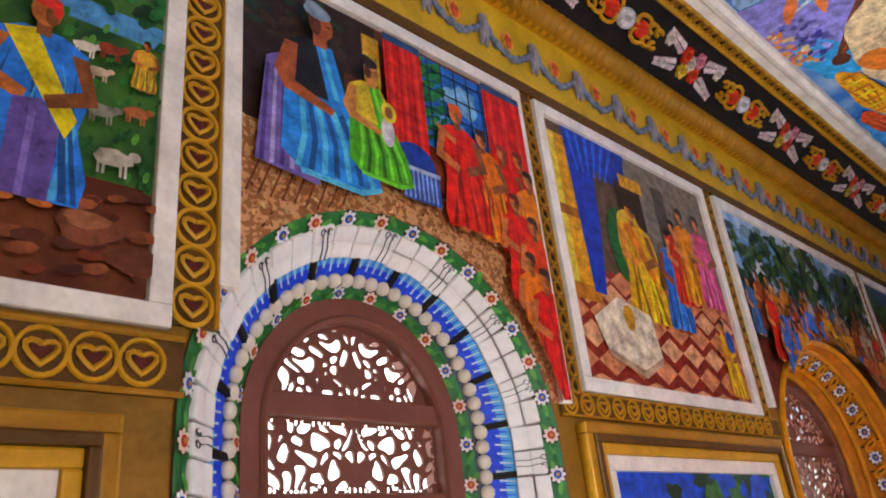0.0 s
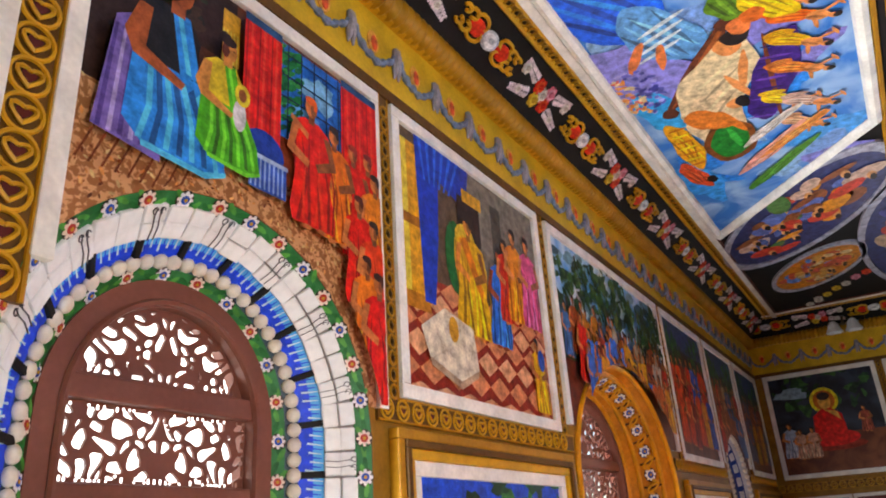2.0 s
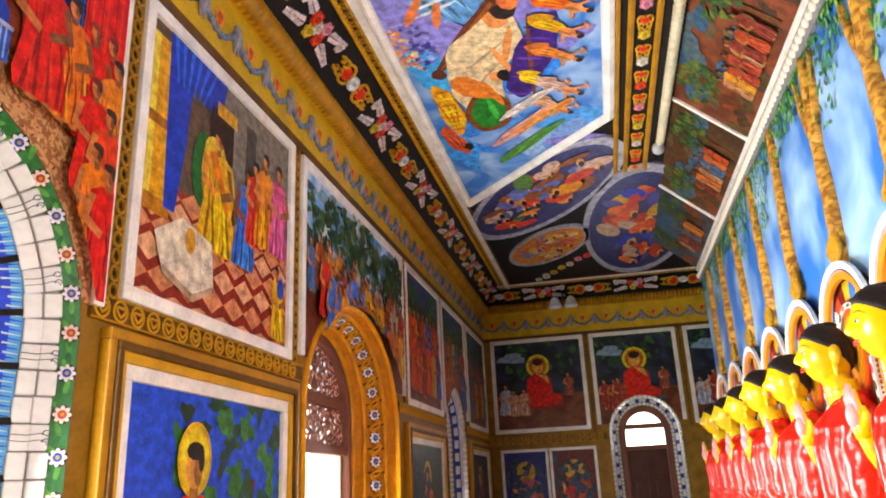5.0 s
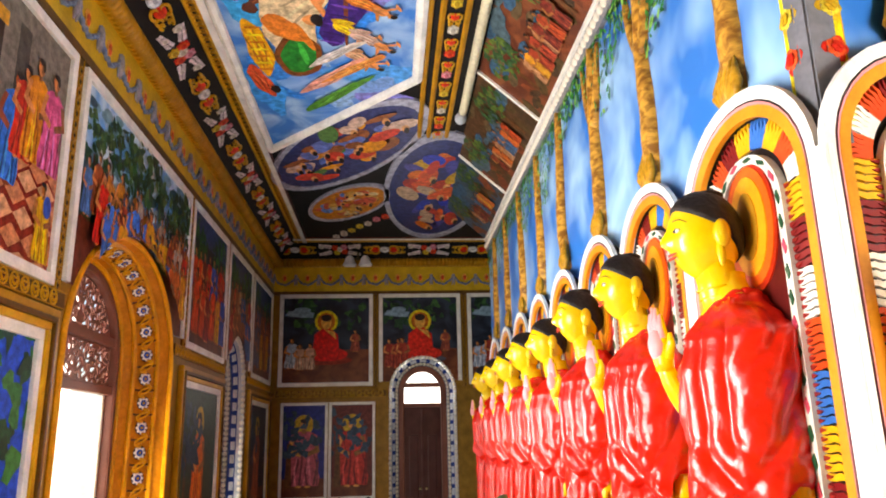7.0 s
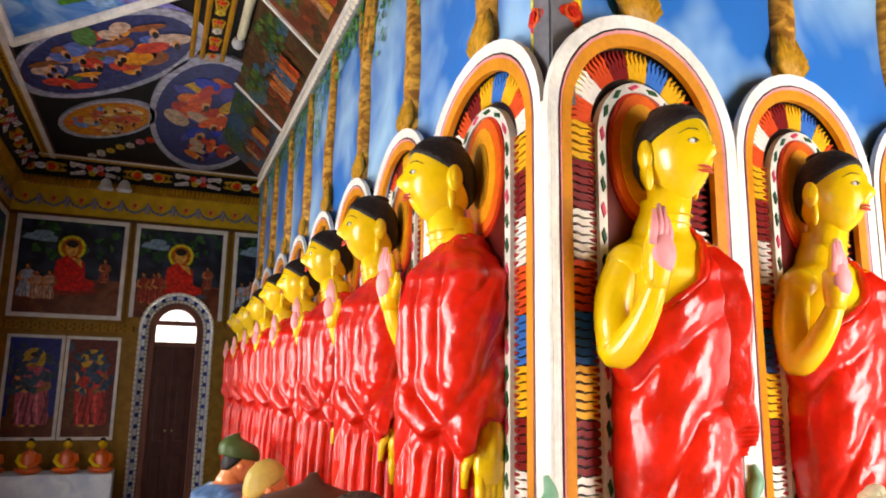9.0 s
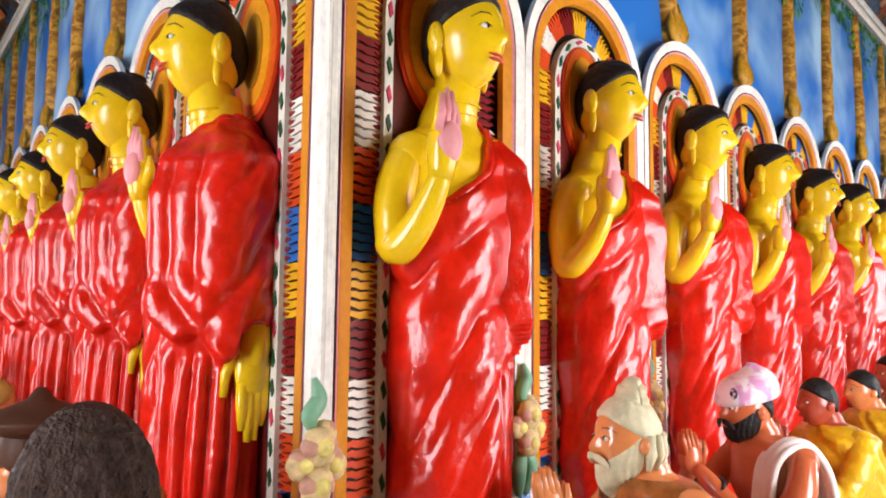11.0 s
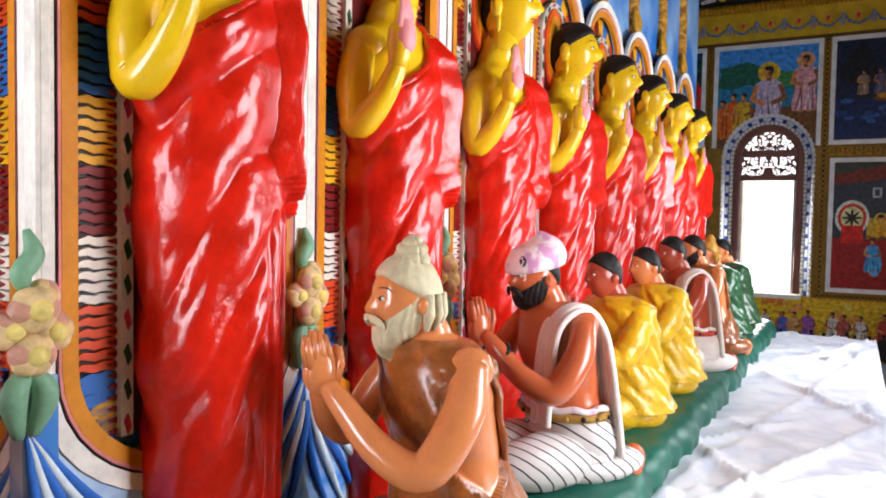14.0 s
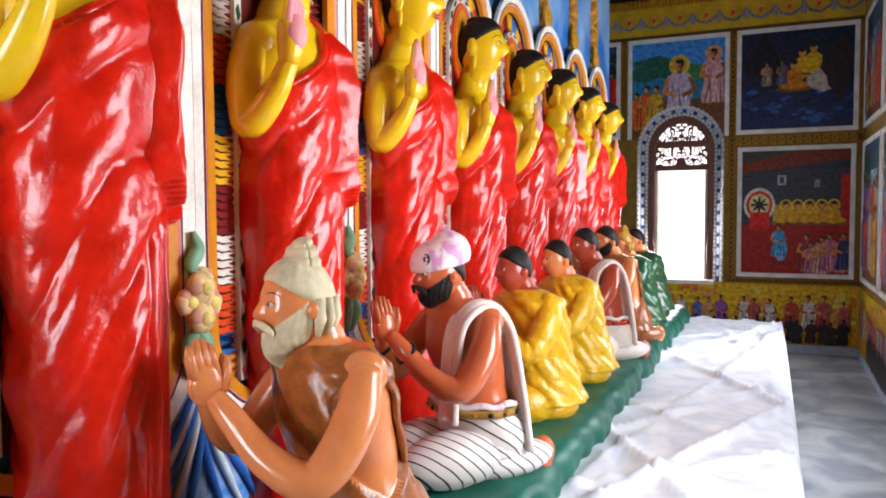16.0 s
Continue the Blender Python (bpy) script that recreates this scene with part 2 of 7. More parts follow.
# ---------- the central shrine block ----------
EA, EB = 5.32, 5.14
corner = [(0.055, 0.065), (0.055, EA), (5.0, EA), tuple((UB * EB + VB * 0.055)[:2])]
bm = bmesh.new()
lo, hi = [bm.verts.new((x, y, 0)) for x, y in corner], [bm.verts.new((x, y, ZC)) for x, y in corner]
bm.faces.new(lo), bm.faces.new(hi)
for i in range(4):
    bm.faces.new((lo[i], lo[(i + 1) % 4], hi[(i + 1) % 4], hi[i]))
tagged(part("shrine_wall", bm, blended("2a74c8", "a9d3f0", "mural_sky", 2.4, rough=.35, detail=3, lo=.42, hi=.72, distort=.3)), "central shrine block behind the standing statues", "wall", kind="structure")


# ---------- standing statues ----------
def interp(table, z):
    for (za, *a), (zb, *b) in zip(table, table[1:]):
        if z <= zb:
            t = (z - za) / (zb - za)
            t = t * t * (3 - 2 * t)
            return [p + (q - p) * t for p, q in zip(a, b)]
    return list(table[-1][1:])


BODY = [(0.00, .158, .122, 0.0, 0), (0.12, .146, .115, 0, 0), (0.45, .144, .116, 0, -.01), (0.80, .154, .122, 0, -.005), (1.00, .150, .114, 0, 0),
        (1.12, .162, .116, 0, 0), (1.20, .160, .102, 0, .005), (1.255, .126, .086, 0, .01), (1.295, .076, .066, 0, .008), (1.36, .052, .056, 0, 0)]


def head(bm, c, s=1.0, hair=2, skin=1, lips=4, dark=2, hairline=0.42, k=40, j=30, bump=True, ear=1.0, strand=0.012, white=None):
    c = Vector(c)

    def shape(v):
        f = max(0, -v.y)
        jaw = 1 - 0.20 * max(0, -v.z - 0.05) - 0.10 * max(0, -v.z - 0.55)
        bell = lambda q, w: math.exp(-((q / w) ** 2))
        nose = f ** 4 * bell(v.x, 0.13 + 0.10 * max(0, -v.z)) * (0.27 * bell(v.z + 0.20, 0.13) + 0.15 * bell(v.z + 0.02, 0.16))
        brow = 0.035 * f ** 2 * bell(v.z - 0.26, 0.10) * bell(v.x, 0.6)
        eye = -0.085 * f ** 2 * bell(abs(v.x) - 0.36, 0.17) * bell(v.z - 0.09, 0.10)
        lip = 0.075 * f ** 4 * bell(v.x, 0.24) * (bell(v.z + 0.44, 0.06) + bell(v.z + 0.56, 0.06))
        chin = 0.10 * f ** 3 * bell(v.z + 0.80, 0.14) * bell(v.x, 0.35)
        cheek = 0.03 * f * bell(abs(v.x) - 0.45, 0.2) * bell(v.z + 0.22, 0.2)
        return Vector((v.x * jaw * (1 + cheek), v.y * (1 + nose + brow + eye + lip + chin + cheek) * (1 - 0.05 * max(0, -v.z)), v.z * (1.05 if v.z > 0 else 1.03)))

    blob(bm, c, (.074 * s, .092 * s, .108 * s), skin, k=k, j=j, dent=shape)
    # hair stands proud of the skull
    rows = []
    for a in range(14):
        ring = []
        for b in range(44):
            ph = 2 * math.pi * b / 44
            fy = math.sin(ph)
            low = math.asin(max(-0.72, min(0.75, hairline - 0.28 - 0.45 * fy - 0.25 * max(0, fy))))
            el = low + (math.pi / 2 - 0.02 - low) * (a / 13)
            w = (1.0 if a == 0 else 1.06) + strand * math.sin(17 * ph + (7 * a if strand < .02 else 1.5 * math.sin(a * .5)))
            ring.append(c + Vector((.076 * s * w * math.cos(el) * math.cos(ph), .094 * s * w * math.cos(el) * math.sin(ph), .114 * s * w * math.sin(el))))
        rows.append(ring)
    loft(bm, rows, hair, True)
    if bump:
        blob(bm, c + Vector((0, .022 * s, .108 * s)), (.034 * s, .040 * s, .016 * s), hair, k=14, j=8)
    for sx in (-1, 1):
        blob(bm, c + Vector((sx * .076 * s, .012 * s, -.008 * s)), (.012 * s, .022 * s, .036 * s * ear), skin, k=10, j=8)
        blob(bm, c + Vector((sx * .081 * s, .010 * s, -.004 * s)), (.009 * s, .013 * s, .022 * s * ear), skin, k=8, j=6)
        if ear == 1.0:
            blob(bm, c + Vector((sx * .073 * s, .006 * s, -.056 * s)), (.008 * s, .011 * s, .034 * s), skin, k=8, j=6)
        on = lambda q, z, o=0.0: c + Vector((sx * q * s, (-.091 * math.sqrt(max(.05, 1 - (q / .074) ** 2 - (z / .112) ** 2)) - o) * s, z * s))
        tube(bm, [on(q, z, .001) for q, z in ((.009, .026), (.021, .036), (.036, .037), (.052, .026))], [.0010 * s, .0024 * s, .0022 * s, .0008 * s], dark, k=5)
        if white is not None:
            blob(bm, on(.027, .009, -.0045), (.0125 * s, .0065 * s, .0060 * s), white, k=12, j=8)
            blob(bm, on(.026, .009, .0003), (.0050 * s, .0030 * s, .0050 * s), dark, k=8, j=6)
        tube(bm, [on(q, z, -.001) for q, z in ((.013, .008), (.027, .0155), (.042, .009))], [.0007 * s, .0020 * s, .0007 * s], dark, k=6)
    for zo, r1 in ((-.0475, .0034), (-.0575, .0040)):
        tube(bm, [c + Vector((q * s, -(.0945 - abs(q) * .42) * s, (zo + .08 * abs(q)) * s)) for q in (-.023, -.011, 0, .011, .023)], [.0008 * s, r1 * s, r1 * .9 * s, r1 * s, .0008 * s], lips, k=6)


def hand_up(bm, wrist, tip, side, palm_mi, skin_mi, normal, w=.036):
    """A raised hand: palm, four fingers and a thumb; the palm is painted."""
    wrist, tip, normal = Vector(wrist), Vector(tip), Vector(normal).normalized()
    d = tip - wrist
    across = d.normalized().cross(normal).normalized()
    mid = wrist + d * 0.5
    tube(bm, [wrist, wrist + d * .12, wrist + d * .3, mid, wrist + d * .56], [.022, .025, w * .82, w * .82, w * .66], skin_mi, k=12)
    blob(bm, wrist + d * .40 + normal * .012, (w * .80, w * .62, w * 1.15), palm_mi, k=14, j=10)
    for i, (o, q) in enumerate(((-.75, .92), (-.25, 1.0), (.25, .98), (.75, .86))):
        a = mid + across * o * w
        b = wrist + d * q + across * o * w * 0.85
        tube(bm, [a, (a + b) / 2 + normal * .003, b], [.0105, .0098, .006], skin_mi, k=7)
        tube(bm, [a + normal * .005, (a + b) / 2 + normal * .008, b + normal * .003], [.0100, .0095, .0050], palm_mi, k=6)
    a = wrist + d * .2 + across * side * w * .8
    tube(bm, [a, a + across * side * .022 + d * .2, a + across * side * .022 + d * .36], [.013, .011, .006], skin_mi, k=7)


def ease(x, lo, hi):
    t = max(0.0, min(1.0, (x - lo) / (hi - lo)))
    return t * t * (3 - 2 * t)


def statue_mesh(seed):
    """A robed statue facing local -y: one shoulder bare, a mantle hanging from the covered arm."""
    rnd = random.Random(seed)
    bm = bmesh.new()
    k, n, top = 190, 150, 1.37
    ph = rnd.uniform(0, 6)
    rings, zs = [], []

    def neckline(x):
        return 1.185 + 0.72 * x + 1.3 * max(0, x)

    def crease(p):
        """Soft rounded cloth fold with a sharp valley, 0 to 1."""
        return abs(math.sin(p)) ** 0.7

    for j in range(n + 1):
        z = top * j / n
        rx, ry, cx, cy = interp(BODY, z)
        slim = .74 + .12 * ease(z, .85, 1.15)
        rx, ry = rx * slim, ry * (slim + .06)
        zs.append(z)
        ring = []
        for i in range(k):
            a = 2 * math.pi * i / k
            x, y = math.cos(a), math.sin(a)
            nz = noise.noise(Vector((x * 1.6 + seed, y * 1.6, z * 4)))
            n2 = noise.noise(Vector((x * 4, y * 4 + seed, z * 9)))
            cloth = ease(neckline(x * rx) + .05 * max(0, y) - z, -.004, .006)
            # sweeps across chest and hips, steeper towards the legs, upright pleats under the mantle
            steep = .75 + 1.5 * ease(1.0 - z, 0, .45)
            sweep = crease(19.0 * (z - steep * x * rx * 1.15) + .9 * nz + ph) * (.016 + .009 * nz) + .005 * crease(41 * (z - steep * x * rx) + 2 * nz)
            hang = ease(x, -.05, .35) * ease(.86 - z, 0, .10)
            pleat = crease(9.5 * a + .8 * nz + .5 * math.sin(5 * z)) * .020
            leg = ease(.62 - z, 0, .2)
            bow = crease(8.5 * z + 5 * (x + .5) ** 2 + ph) * .014 * ease(.4 - x, 0, .5)
            f = sweep * (1 - hang) * (1 - .75 * leg) + pleat * hang + bow * leg * (1 - hang) + .0028 * n2
            # mantle over the covered arm
            turn = a if a < math.pi else a - 2 * math.pi
            hem = .835 + .035 * math.sin(a * 1.5 + .6) + .016 * math.sin(9 * a)
            side = ease(turn, -1.26, -1.22) * ease(2.75 - turn, 0, .12)
            over = side * ease(z, hem - .004, hem + .010) * ease(1.30 - z, 0, .10)
            bulk = .026 * math.exp(-(turn / .95) ** 2) * (1 - .25 * ease(z, .75, 1.0))
            step = crease(31 * z + 2.2 * math.cos(a * 2) + nz) * .017 * ease(1.04 - z, 0, .12)
            rear = ease(turn, -.75, -.25)
            long_ = (crease(7.5 * a + 1.2 * z + .7 * nz) * .009 * ease(z, .86, 1.0) * (1 - rear)) + rear * (crease(3.4 * turn - 13 * z + 1.2 * nz) * .014 + crease(6 * turn - 29 * z + nz) * .004)
            r = cloth * (.006 + f * (1 - over) + over * (.020 + .026 * math.exp(-((turn + 1.22) / .30) ** 2) + bulk + step + long_))
            if z < .04:
                r += .006 * math.sin(14 * a)
            ring.append((cx + rx * x + r * x, cy + ry * y + r * y, z))
        rings.append(ring)

    def mat(j, i):
        a = 2 * math.pi * (i + .5) / k
        z = (zs[j] + zs[min(j + 1, n)]) / 2
        return 1 if z > neckline(math.cos(a) * interp(BODY, z)[0] * .86) + .05 * max(0, math.sin(a)) else 0

    loft(bm, rings, 0, True, mat)
    # the rolled edge of the robe across the chest and over the shoulder
    edge = []
    for i in range(97):
        a = 2 * math.pi * i / 96
        z = 1.2
        for _ in range(40):
            rx, ry, cx, cy = interp(BODY, z)
            z += .3 * (neckline(math.cos(a) * rx * .86) + .05 * max(0, math.sin(a)) - z)
        edge.append((cx + (rx * .86 + .010) * math.cos(a), cy + (ry * .92 + .010) * math.sin(a), z))
    tube(bm, edge, [.0095 + .002 * math.sin(i * .7) for i in range(97)], 0, k=8)
    # bare arm, raised
    arm = spline([(-.104, .004, 1.235), (-.136, .006, 1.165), (-.156, .0, 1.09), (-.160, -.014, 1.032), (-.156, -.055, 1.060), (-.151, -.090, 1.11), (-.147, -.112, 1.158)], 5)
    tube(bm, arm, [.037 + .006 * math.sin(min(1, i / 12) * 3.14) if i < 14 else .0385 - .0011 * (i - 14) for i in range(len(arm))], 1, k=18)
    blob(bm, (-.104, .004, 1.215), (.050, .054, .050), 1, k=16, j=10)
    hand_up(bm, (-.147, -.112, 1.150), (-.146, -.126, 1.315), 1, 3, 1, (.15, -1, 0.05))
    # hanging hand, clear of the hem
    tube(bm, [(.140, .045, .94), (.146, .042, .88), (.150, .038, .84), (.152, .034, .80)], [.026, .027, .031, .030], 1, k=12)
    blob(bm, (.152, .034, .79), (.020, .038, .060), 1, k=16, j=10)
    for o, q in ((-.021, .675), (-.007, .652), (.008, .655), (.022, .682)):
        tube(bm, [(.151, .034 + o, .78), (.156, .032 + o, .72), (.152, .032 + o * .9, q)], [.0135, .0125, .007], 1, k=8)
    tube(bm, [(.144, .008, .83), (.140, -.018, .785), (.142, -.022, .74)], [.013, .012, .007], 1, k=7)
    # feet
    for sx in (-1, 1):
        blob(bm, (sx * .062, -.135, .022), (.042, .095, .034), 1, k=14, j=8)
        for t in range(5):
            blob(bm, (sx * .062 + (t - 2) * .016, -.225 + .006 * abs(t - 2), .014), (.0095, .022, .012), 1, k=8, j=6)
    # neck, and the head carried a little forward
    tube(bm, [(0, .004, 1.27), (0, -.014, 1.33), (0, -.026, 1.41)], [.056, .047, .049], 1, k=18)
    for z in (1.315, 1.335):
        tube(bm, [(.0485 * math.cos(t), -.010 - (z - 1.31) * .3 + .049 * math.sin(t), z + .006 * math.sin(t)) for t in [2 * math.pi * q / 20 for q in range(21)]], .0022, 1, k=5)
    head(bm, (0, -.038, 1.464), .98, white=5)
    return part("standing_statue", bm, [ROBE, SKIN, HAIR, PINK, LIPS, EYEWHITE], smooth=True)


ZP = 0.55


def m_b(u, v, z, turn=0.0, s=1.0):
    return Matrix.Translation(in_b(u, v, z)) @ Matrix.Rotation(TURN + turn, 4, "Z") @ Matrix.Scale(s, 4)


def m_a(x, y, z, turn=0.0, s=1.0):
    return Matrix.Translation((x, y, z)) @ Matrix.Rotation(-math.pi / 2 + turn, 4, "Z") @ Matrix.Scale(s, 4)


B_AT = [0.31] + [0.895 + 0.605 * i for i in range(7)]
A_AT = [0.40 + 0.637 * i for i in range(8)]
LABEL = "standing robed statue in glossy red and yellow paint, palm raised"
first = statue_mesh(3)
tagged(first, LABEL, "statue", group="standing statues round the shrine")
first.matrix_basis = m_b(B_AT[0], -0.02, ZP)
for i, u in enumerate(B_AT[1:]):
    copy_thing(first, m_b(u, -0.02, ZP + 0.004 * math.sin(i * 2.1), radians(1.2 * math.sin(i * 3.7)), 1 + 0.006 * math.sin(i * 1.7)))
second = statue_mesh(11)
tagged(second, LABEL, "statue", group="standing statues round the shrine")
second.matrix_basis = m_a(-0.045, A_AT[0], ZP)
for i, y in enumerate(A_AT[1:]):
    copy_thing(second, m_a(-0.045, y, ZP + 0.004 * math.sin(i * 2.9), radians(1.2 * math.sin(i * 2.7)), 1 + 0.006 * math.sin(i * 2.3)))


# ---------- plinths under the statues ----------
PLINTH = blended("12473e", "1d6a58", "green_plinth_paint", 5, rough=0.4)
bm = bmesh.new()
box(bm, -0.02, EB, -0.52, 0.12, 0.0, ZP, bevel=0.012)
tagged(part("plinth", bm, PLINTH, m=m_b(0, 0, 0)), "dark green painted plinth under the statues", "plinth", kind="structure")
bm = bmesh.new()
box(bm, -0.50, 0.12, -0.05, EA, 0.0, ZP - 0.004, bevel=0.012)
tagged(part("plinth", bm, PLINTH), "dark green painted plinth under the statues", "plinth", kind="structure")


# ---------- kneeling figures ----------
def kneeler(spec):
    """A kneeling worshipper with joined hands, facing local -y. Slots: skin, robe, hair, lips, cloth, stripe, eye white, belt."""
    bm = bmesh.new()
    k = 96
    torso = [(.08, .165, .150, 0, .06), (.17, .148, .128, 0, .05), (.30, .132, .106, 0, .03), (.43, .152, .106, 0, .0), (.515, .152, .092, 0, -.012), (.555, .108, .074, 0, -.022), (.58, .056, .054, 0, -.035), (.63, .046, .048, 0, -.052)]
    bare, sd = spec.get("bare", "all"), spec["seed"]
    rings, zs = [], []
    n = 90

    def open_side(a, z):
        """The covered side keeps the robe to the neck; the near arm and flank are left bare."""
        d = abs((a + math.pi) % (2 * math.pi) - math.pi - .12)
        return d < .75 * (1 - ease(z, .46, .545)) and z > .22 + .10 * d

    for j in range(n + 1):
        z = .08 + .55 * j / n
        rx, ry, cx, cy = interp(torso, z)
        if bare == "none":
            rx, ry = rx * (1.15 if z < .54 else 1.0), ry * (1.2 if z < .54 else 1.0)
        zs.append(z)
        ring = []
        for i in range(k):
            a = 2 * math.pi * i / k
            x, y = math.cos(a), math.sin(a)
            r = 0.0
            clothed = bare != "all" and z < .57 and not (bare == "half" and open_side(a, z))
            if clothed:
                nz = noise.noise(Vector((x * 1.5 + sd, y * 1.5, z * 5)))
                fan = 10 * (z + .55 * x * rx * 3 - .2 * y) if bare == "half" else 3.2 * a + 16 * z
                r = .010 + (.011 + .006 * nz) * abs(math.sin(fan * 1.9 + 1.6 * nz)) ** .7 + .006 * abs(math.sin(34 * z + 3 * math.cos(a) + 2 * nz))
                r *= ease(.575 - z, 0, .03)
            else:
                # spine, shoulder blades and chest
                r = -.010 * math.exp(-((x) / .16) ** 2) * max(0, y) + .006 * math.exp(-((z - .42) / .05) ** 2) * math.exp(-((abs(x) - .5) / .25) ** 2)
            ring.append((cx + (rx + r) * x, cy + (ry + r) * y, z))
        rings.append(ring)

    def mat(j, i):
        a, z = 2 * math.pi * (i + .5) / k, zs[j]
        if z > .565:
            return 0
        if bare == "all":
            return 0 if z > .23 else 1
        if bare == "half":
            return 0 if open_side(a, z) else 1
        return 1

    loft(bm, rings, 0, True, mat)
    if bare == "half":
        # rolled edges of the robe before and behind the bare arm
        for sg in (-1, 1):
            path = []
            for q in range(26):
                z = .235 + .295 * q / 25
                rx, ry, cx, cy = interp(torso, z)
                d = .12 + sg * .75 * (1 - ease(z, .46, .545))
                path.append((cx + (rx + .014) * math.cos(d), cy + (ry + .014) * math.sin(d), z))
            tube(bm, path, [.009 + .002 * math.sin(q * .9) for q in range(26)], 1, k=8)
    low = 1

    def folds(v):
        g = .045 * abs(math.sin(5 * v.y + 3 * v.z + sd)) ** .7 + .03 * abs(math.sin(9 * v.z + 4 * v.y))
        return Vector((v.x * (1 + g), v.y, v.z * (1 + g)))
    for sx in (-1, 1):
        slim = .58 if bare == "none" else .92
        blob(bm, (sx * .085, -.10 * slim, .085), (.088, .22 * slim, .085), low, k=34, j=28, dent=folds)
        blob(bm, (sx * .09, .12 * slim, .05), (.075, .20 * slim, .055), low, k=26, j=18, dent=folds)
        if bare != "none":
            blob(bm, (sx * .085, .265, .045), (.036, .045, .052), 0, k=12, j=8)
            for t in range(4):
                blob(bm, (sx * .085 + (t - 1.5) * .015, .262, .008), (.008, .026, .012), 0, k=8, j=6)
    blob(bm, (0, .04 if bare == "none" else .08, .13), (.160, .140 if bare == "none" else .155, .13), low, k=36, j=20, dent=folds)
    if bare == "all":
        # belt with raised plates, and the turned-over edge of the waist cloth
        tube(bm, [(.152 * math.cos(a), .045 + .134 * math.sin(a), .222) for a in [2 * math.pi * i / 28 for i in range(29)]], .015, 7, k=8)
        for i in range(18):
            a = 2 * math.pi * i / 18
            blob(bm, (.165 * math.cos(a), .045 + .147 * math.sin(a), .222), (.010, .010, .009), 5 if i % 2 else 7, k=6, j=4)
        tube(bm, [(.152 * math.cos(a), .042 + .132 * math.sin(a), .246 + .005 * math.sin(9 * a)) for a in [2 * math.pi * i / 56 for i in range(57)]], .011, 4, k=8)
    if spec.get("sash"):
        # a folded cloth over one shoulder
        path = spline([(.10, -.118, .22), (.112, -.118, .36), (.105, -.085, .515), (.110, .0, .568), (.115, .085, .50), (.125, .130, .28), (.135, .150, .10)], 7)
        for o, r in ((-.034, .013), (-.012, .016), (.012, .016), (.034, .012)):
            tube(bm, [(x + o, y - .25 * abs(o), z - .3 * abs(o)) for x, y, z in path], r, 8, k=8)
    sleeve = 1 if bare == "none" else 0
    for sx in (-1, 1):
        path = spline([(sx * .142, -.005, .520), (sx * .186, -.055, .43), (sx * .186, -.140, .330), (sx * .128, -.212, .365), (sx * .058, -.262, .445), (sx * .022, -.283, .485)], 6)
        rad = [.041 + .005 * math.sin(math.pi * i / 13) if i < 13 else .041 - .0012 * (i - 13) for i in range(len(path))]
        cover = sleeve
        cut = len(path) - 9
        if cover:
            for i in range(cut + 1):
                rad[i] *= 1.30 * (1 + .07 * math.sin(i * 1.9) + .04 * math.sin(i * 4.1))
            tube(bm, path[:cut + 1], rad[:cut + 1], 1, k=18)
            tube(bm, path[cut:], rad[cut:], 0, k=14)
        else:
            tube(bm, path, rad, 0, k=18)
        blob(bm, (sx * .134, -.003, .512), (.050, .054, .050), 1 if cover else 0, k=16, j=10)
        # palm and fingers laid together
        blob(bm, (sx * .014, -.292, .505), (.014, .033, .045), 0, k=14, j=10)
        for q in range(4):
            o = .0145 * (q - 1.5)
            tip = .600 - .007 * abs(q - 1.6) ** 1.5
            tube(bm, [(sx * .013, -.292 + o, .52), (sx * .012, -.300 + o, .56), (sx * .008, -.304 + o * .9, tip)], [.0095, .0090, .0050], 0, k=8)
        tube(bm, [(sx * .016, -.262, .49), (sx * .015, -.250, .53), (sx * .010, -.252, .562)], [.011, .010, .006], 0, k=8)
    if spec.get("bracelet"):
        for sx in (-1, 1):
            tube(bm, [(sx * .066 + .034 * math.cos(a), -.254 + .020 * math.sin(a), .432 + .026 * math.sin(a)) for a in [2 * math.pi * i / 18 for i in range(19)]], .007, 5, k=6)
    hc = Vector((0, -.090, .652))
    first_vert = len(bm.verts)
    style = spec["hair"]
    head(bm, hc, 1.0, hair=2, skin=0, lips=3, dark=5, hairline=.42 if style != "turban" else .62, bump=False, ear=.62, strand=.030 if style == "bun" else .014, white=6)
    if style == "bun":
        # hair drawn up into two coils
        for z, r, w in ((.108, .030, .018), (.130, .025, .017), (.150, .014, .013)):
            tube(bm, [hc + Vector((r * math.cos(a), .016 + r * math.sin(a), z + .006 * math.sin(a + z * 40))) for a in [2 * math.pi * i / 24 for i in range(25)]], w, 2, k=10)
        blob(bm, hc + Vector((0, .016, .156)), (.016, .016, .012), 2, k=10, j=6)
        # locks lying over the nape
        for t in range(9):
            a = .25 + .33 * t
            tube(bm, [hc + Vector((.079 * math.cos(a), .098 * math.sin(a), .02)), hc + Vector((.082 * math.cos(a), .100 * math.sin(a), -.03)), hc + Vector((.072 * math.cos(a), .088 * math.sin(a), -.072))], [.012, .016, .007], 2, k=8)
    if style == "turban":
        rows = []
        for q in range(15):
            t = q / 14
            el = -.05 + 1.6 * t
            row = []
            for b in range(56):
                a = 2 * math.pi * b / 56
                w = 1.16 + .10 * math.sin(math.pi * min(1, t * 1.4)) + .030 * abs(math.sin(7 * el + 1.4 * math.cos(a + .6))) ** .6
                row.append(hc + Vector((.078 * w * math.cos(el) * math.cos(a), .004 + .096 * w * math.cos(el) * math.sin(a), .040 + .022 * math.sin(a) + .092 * w * math.sin(el))))
            rows.append(row)
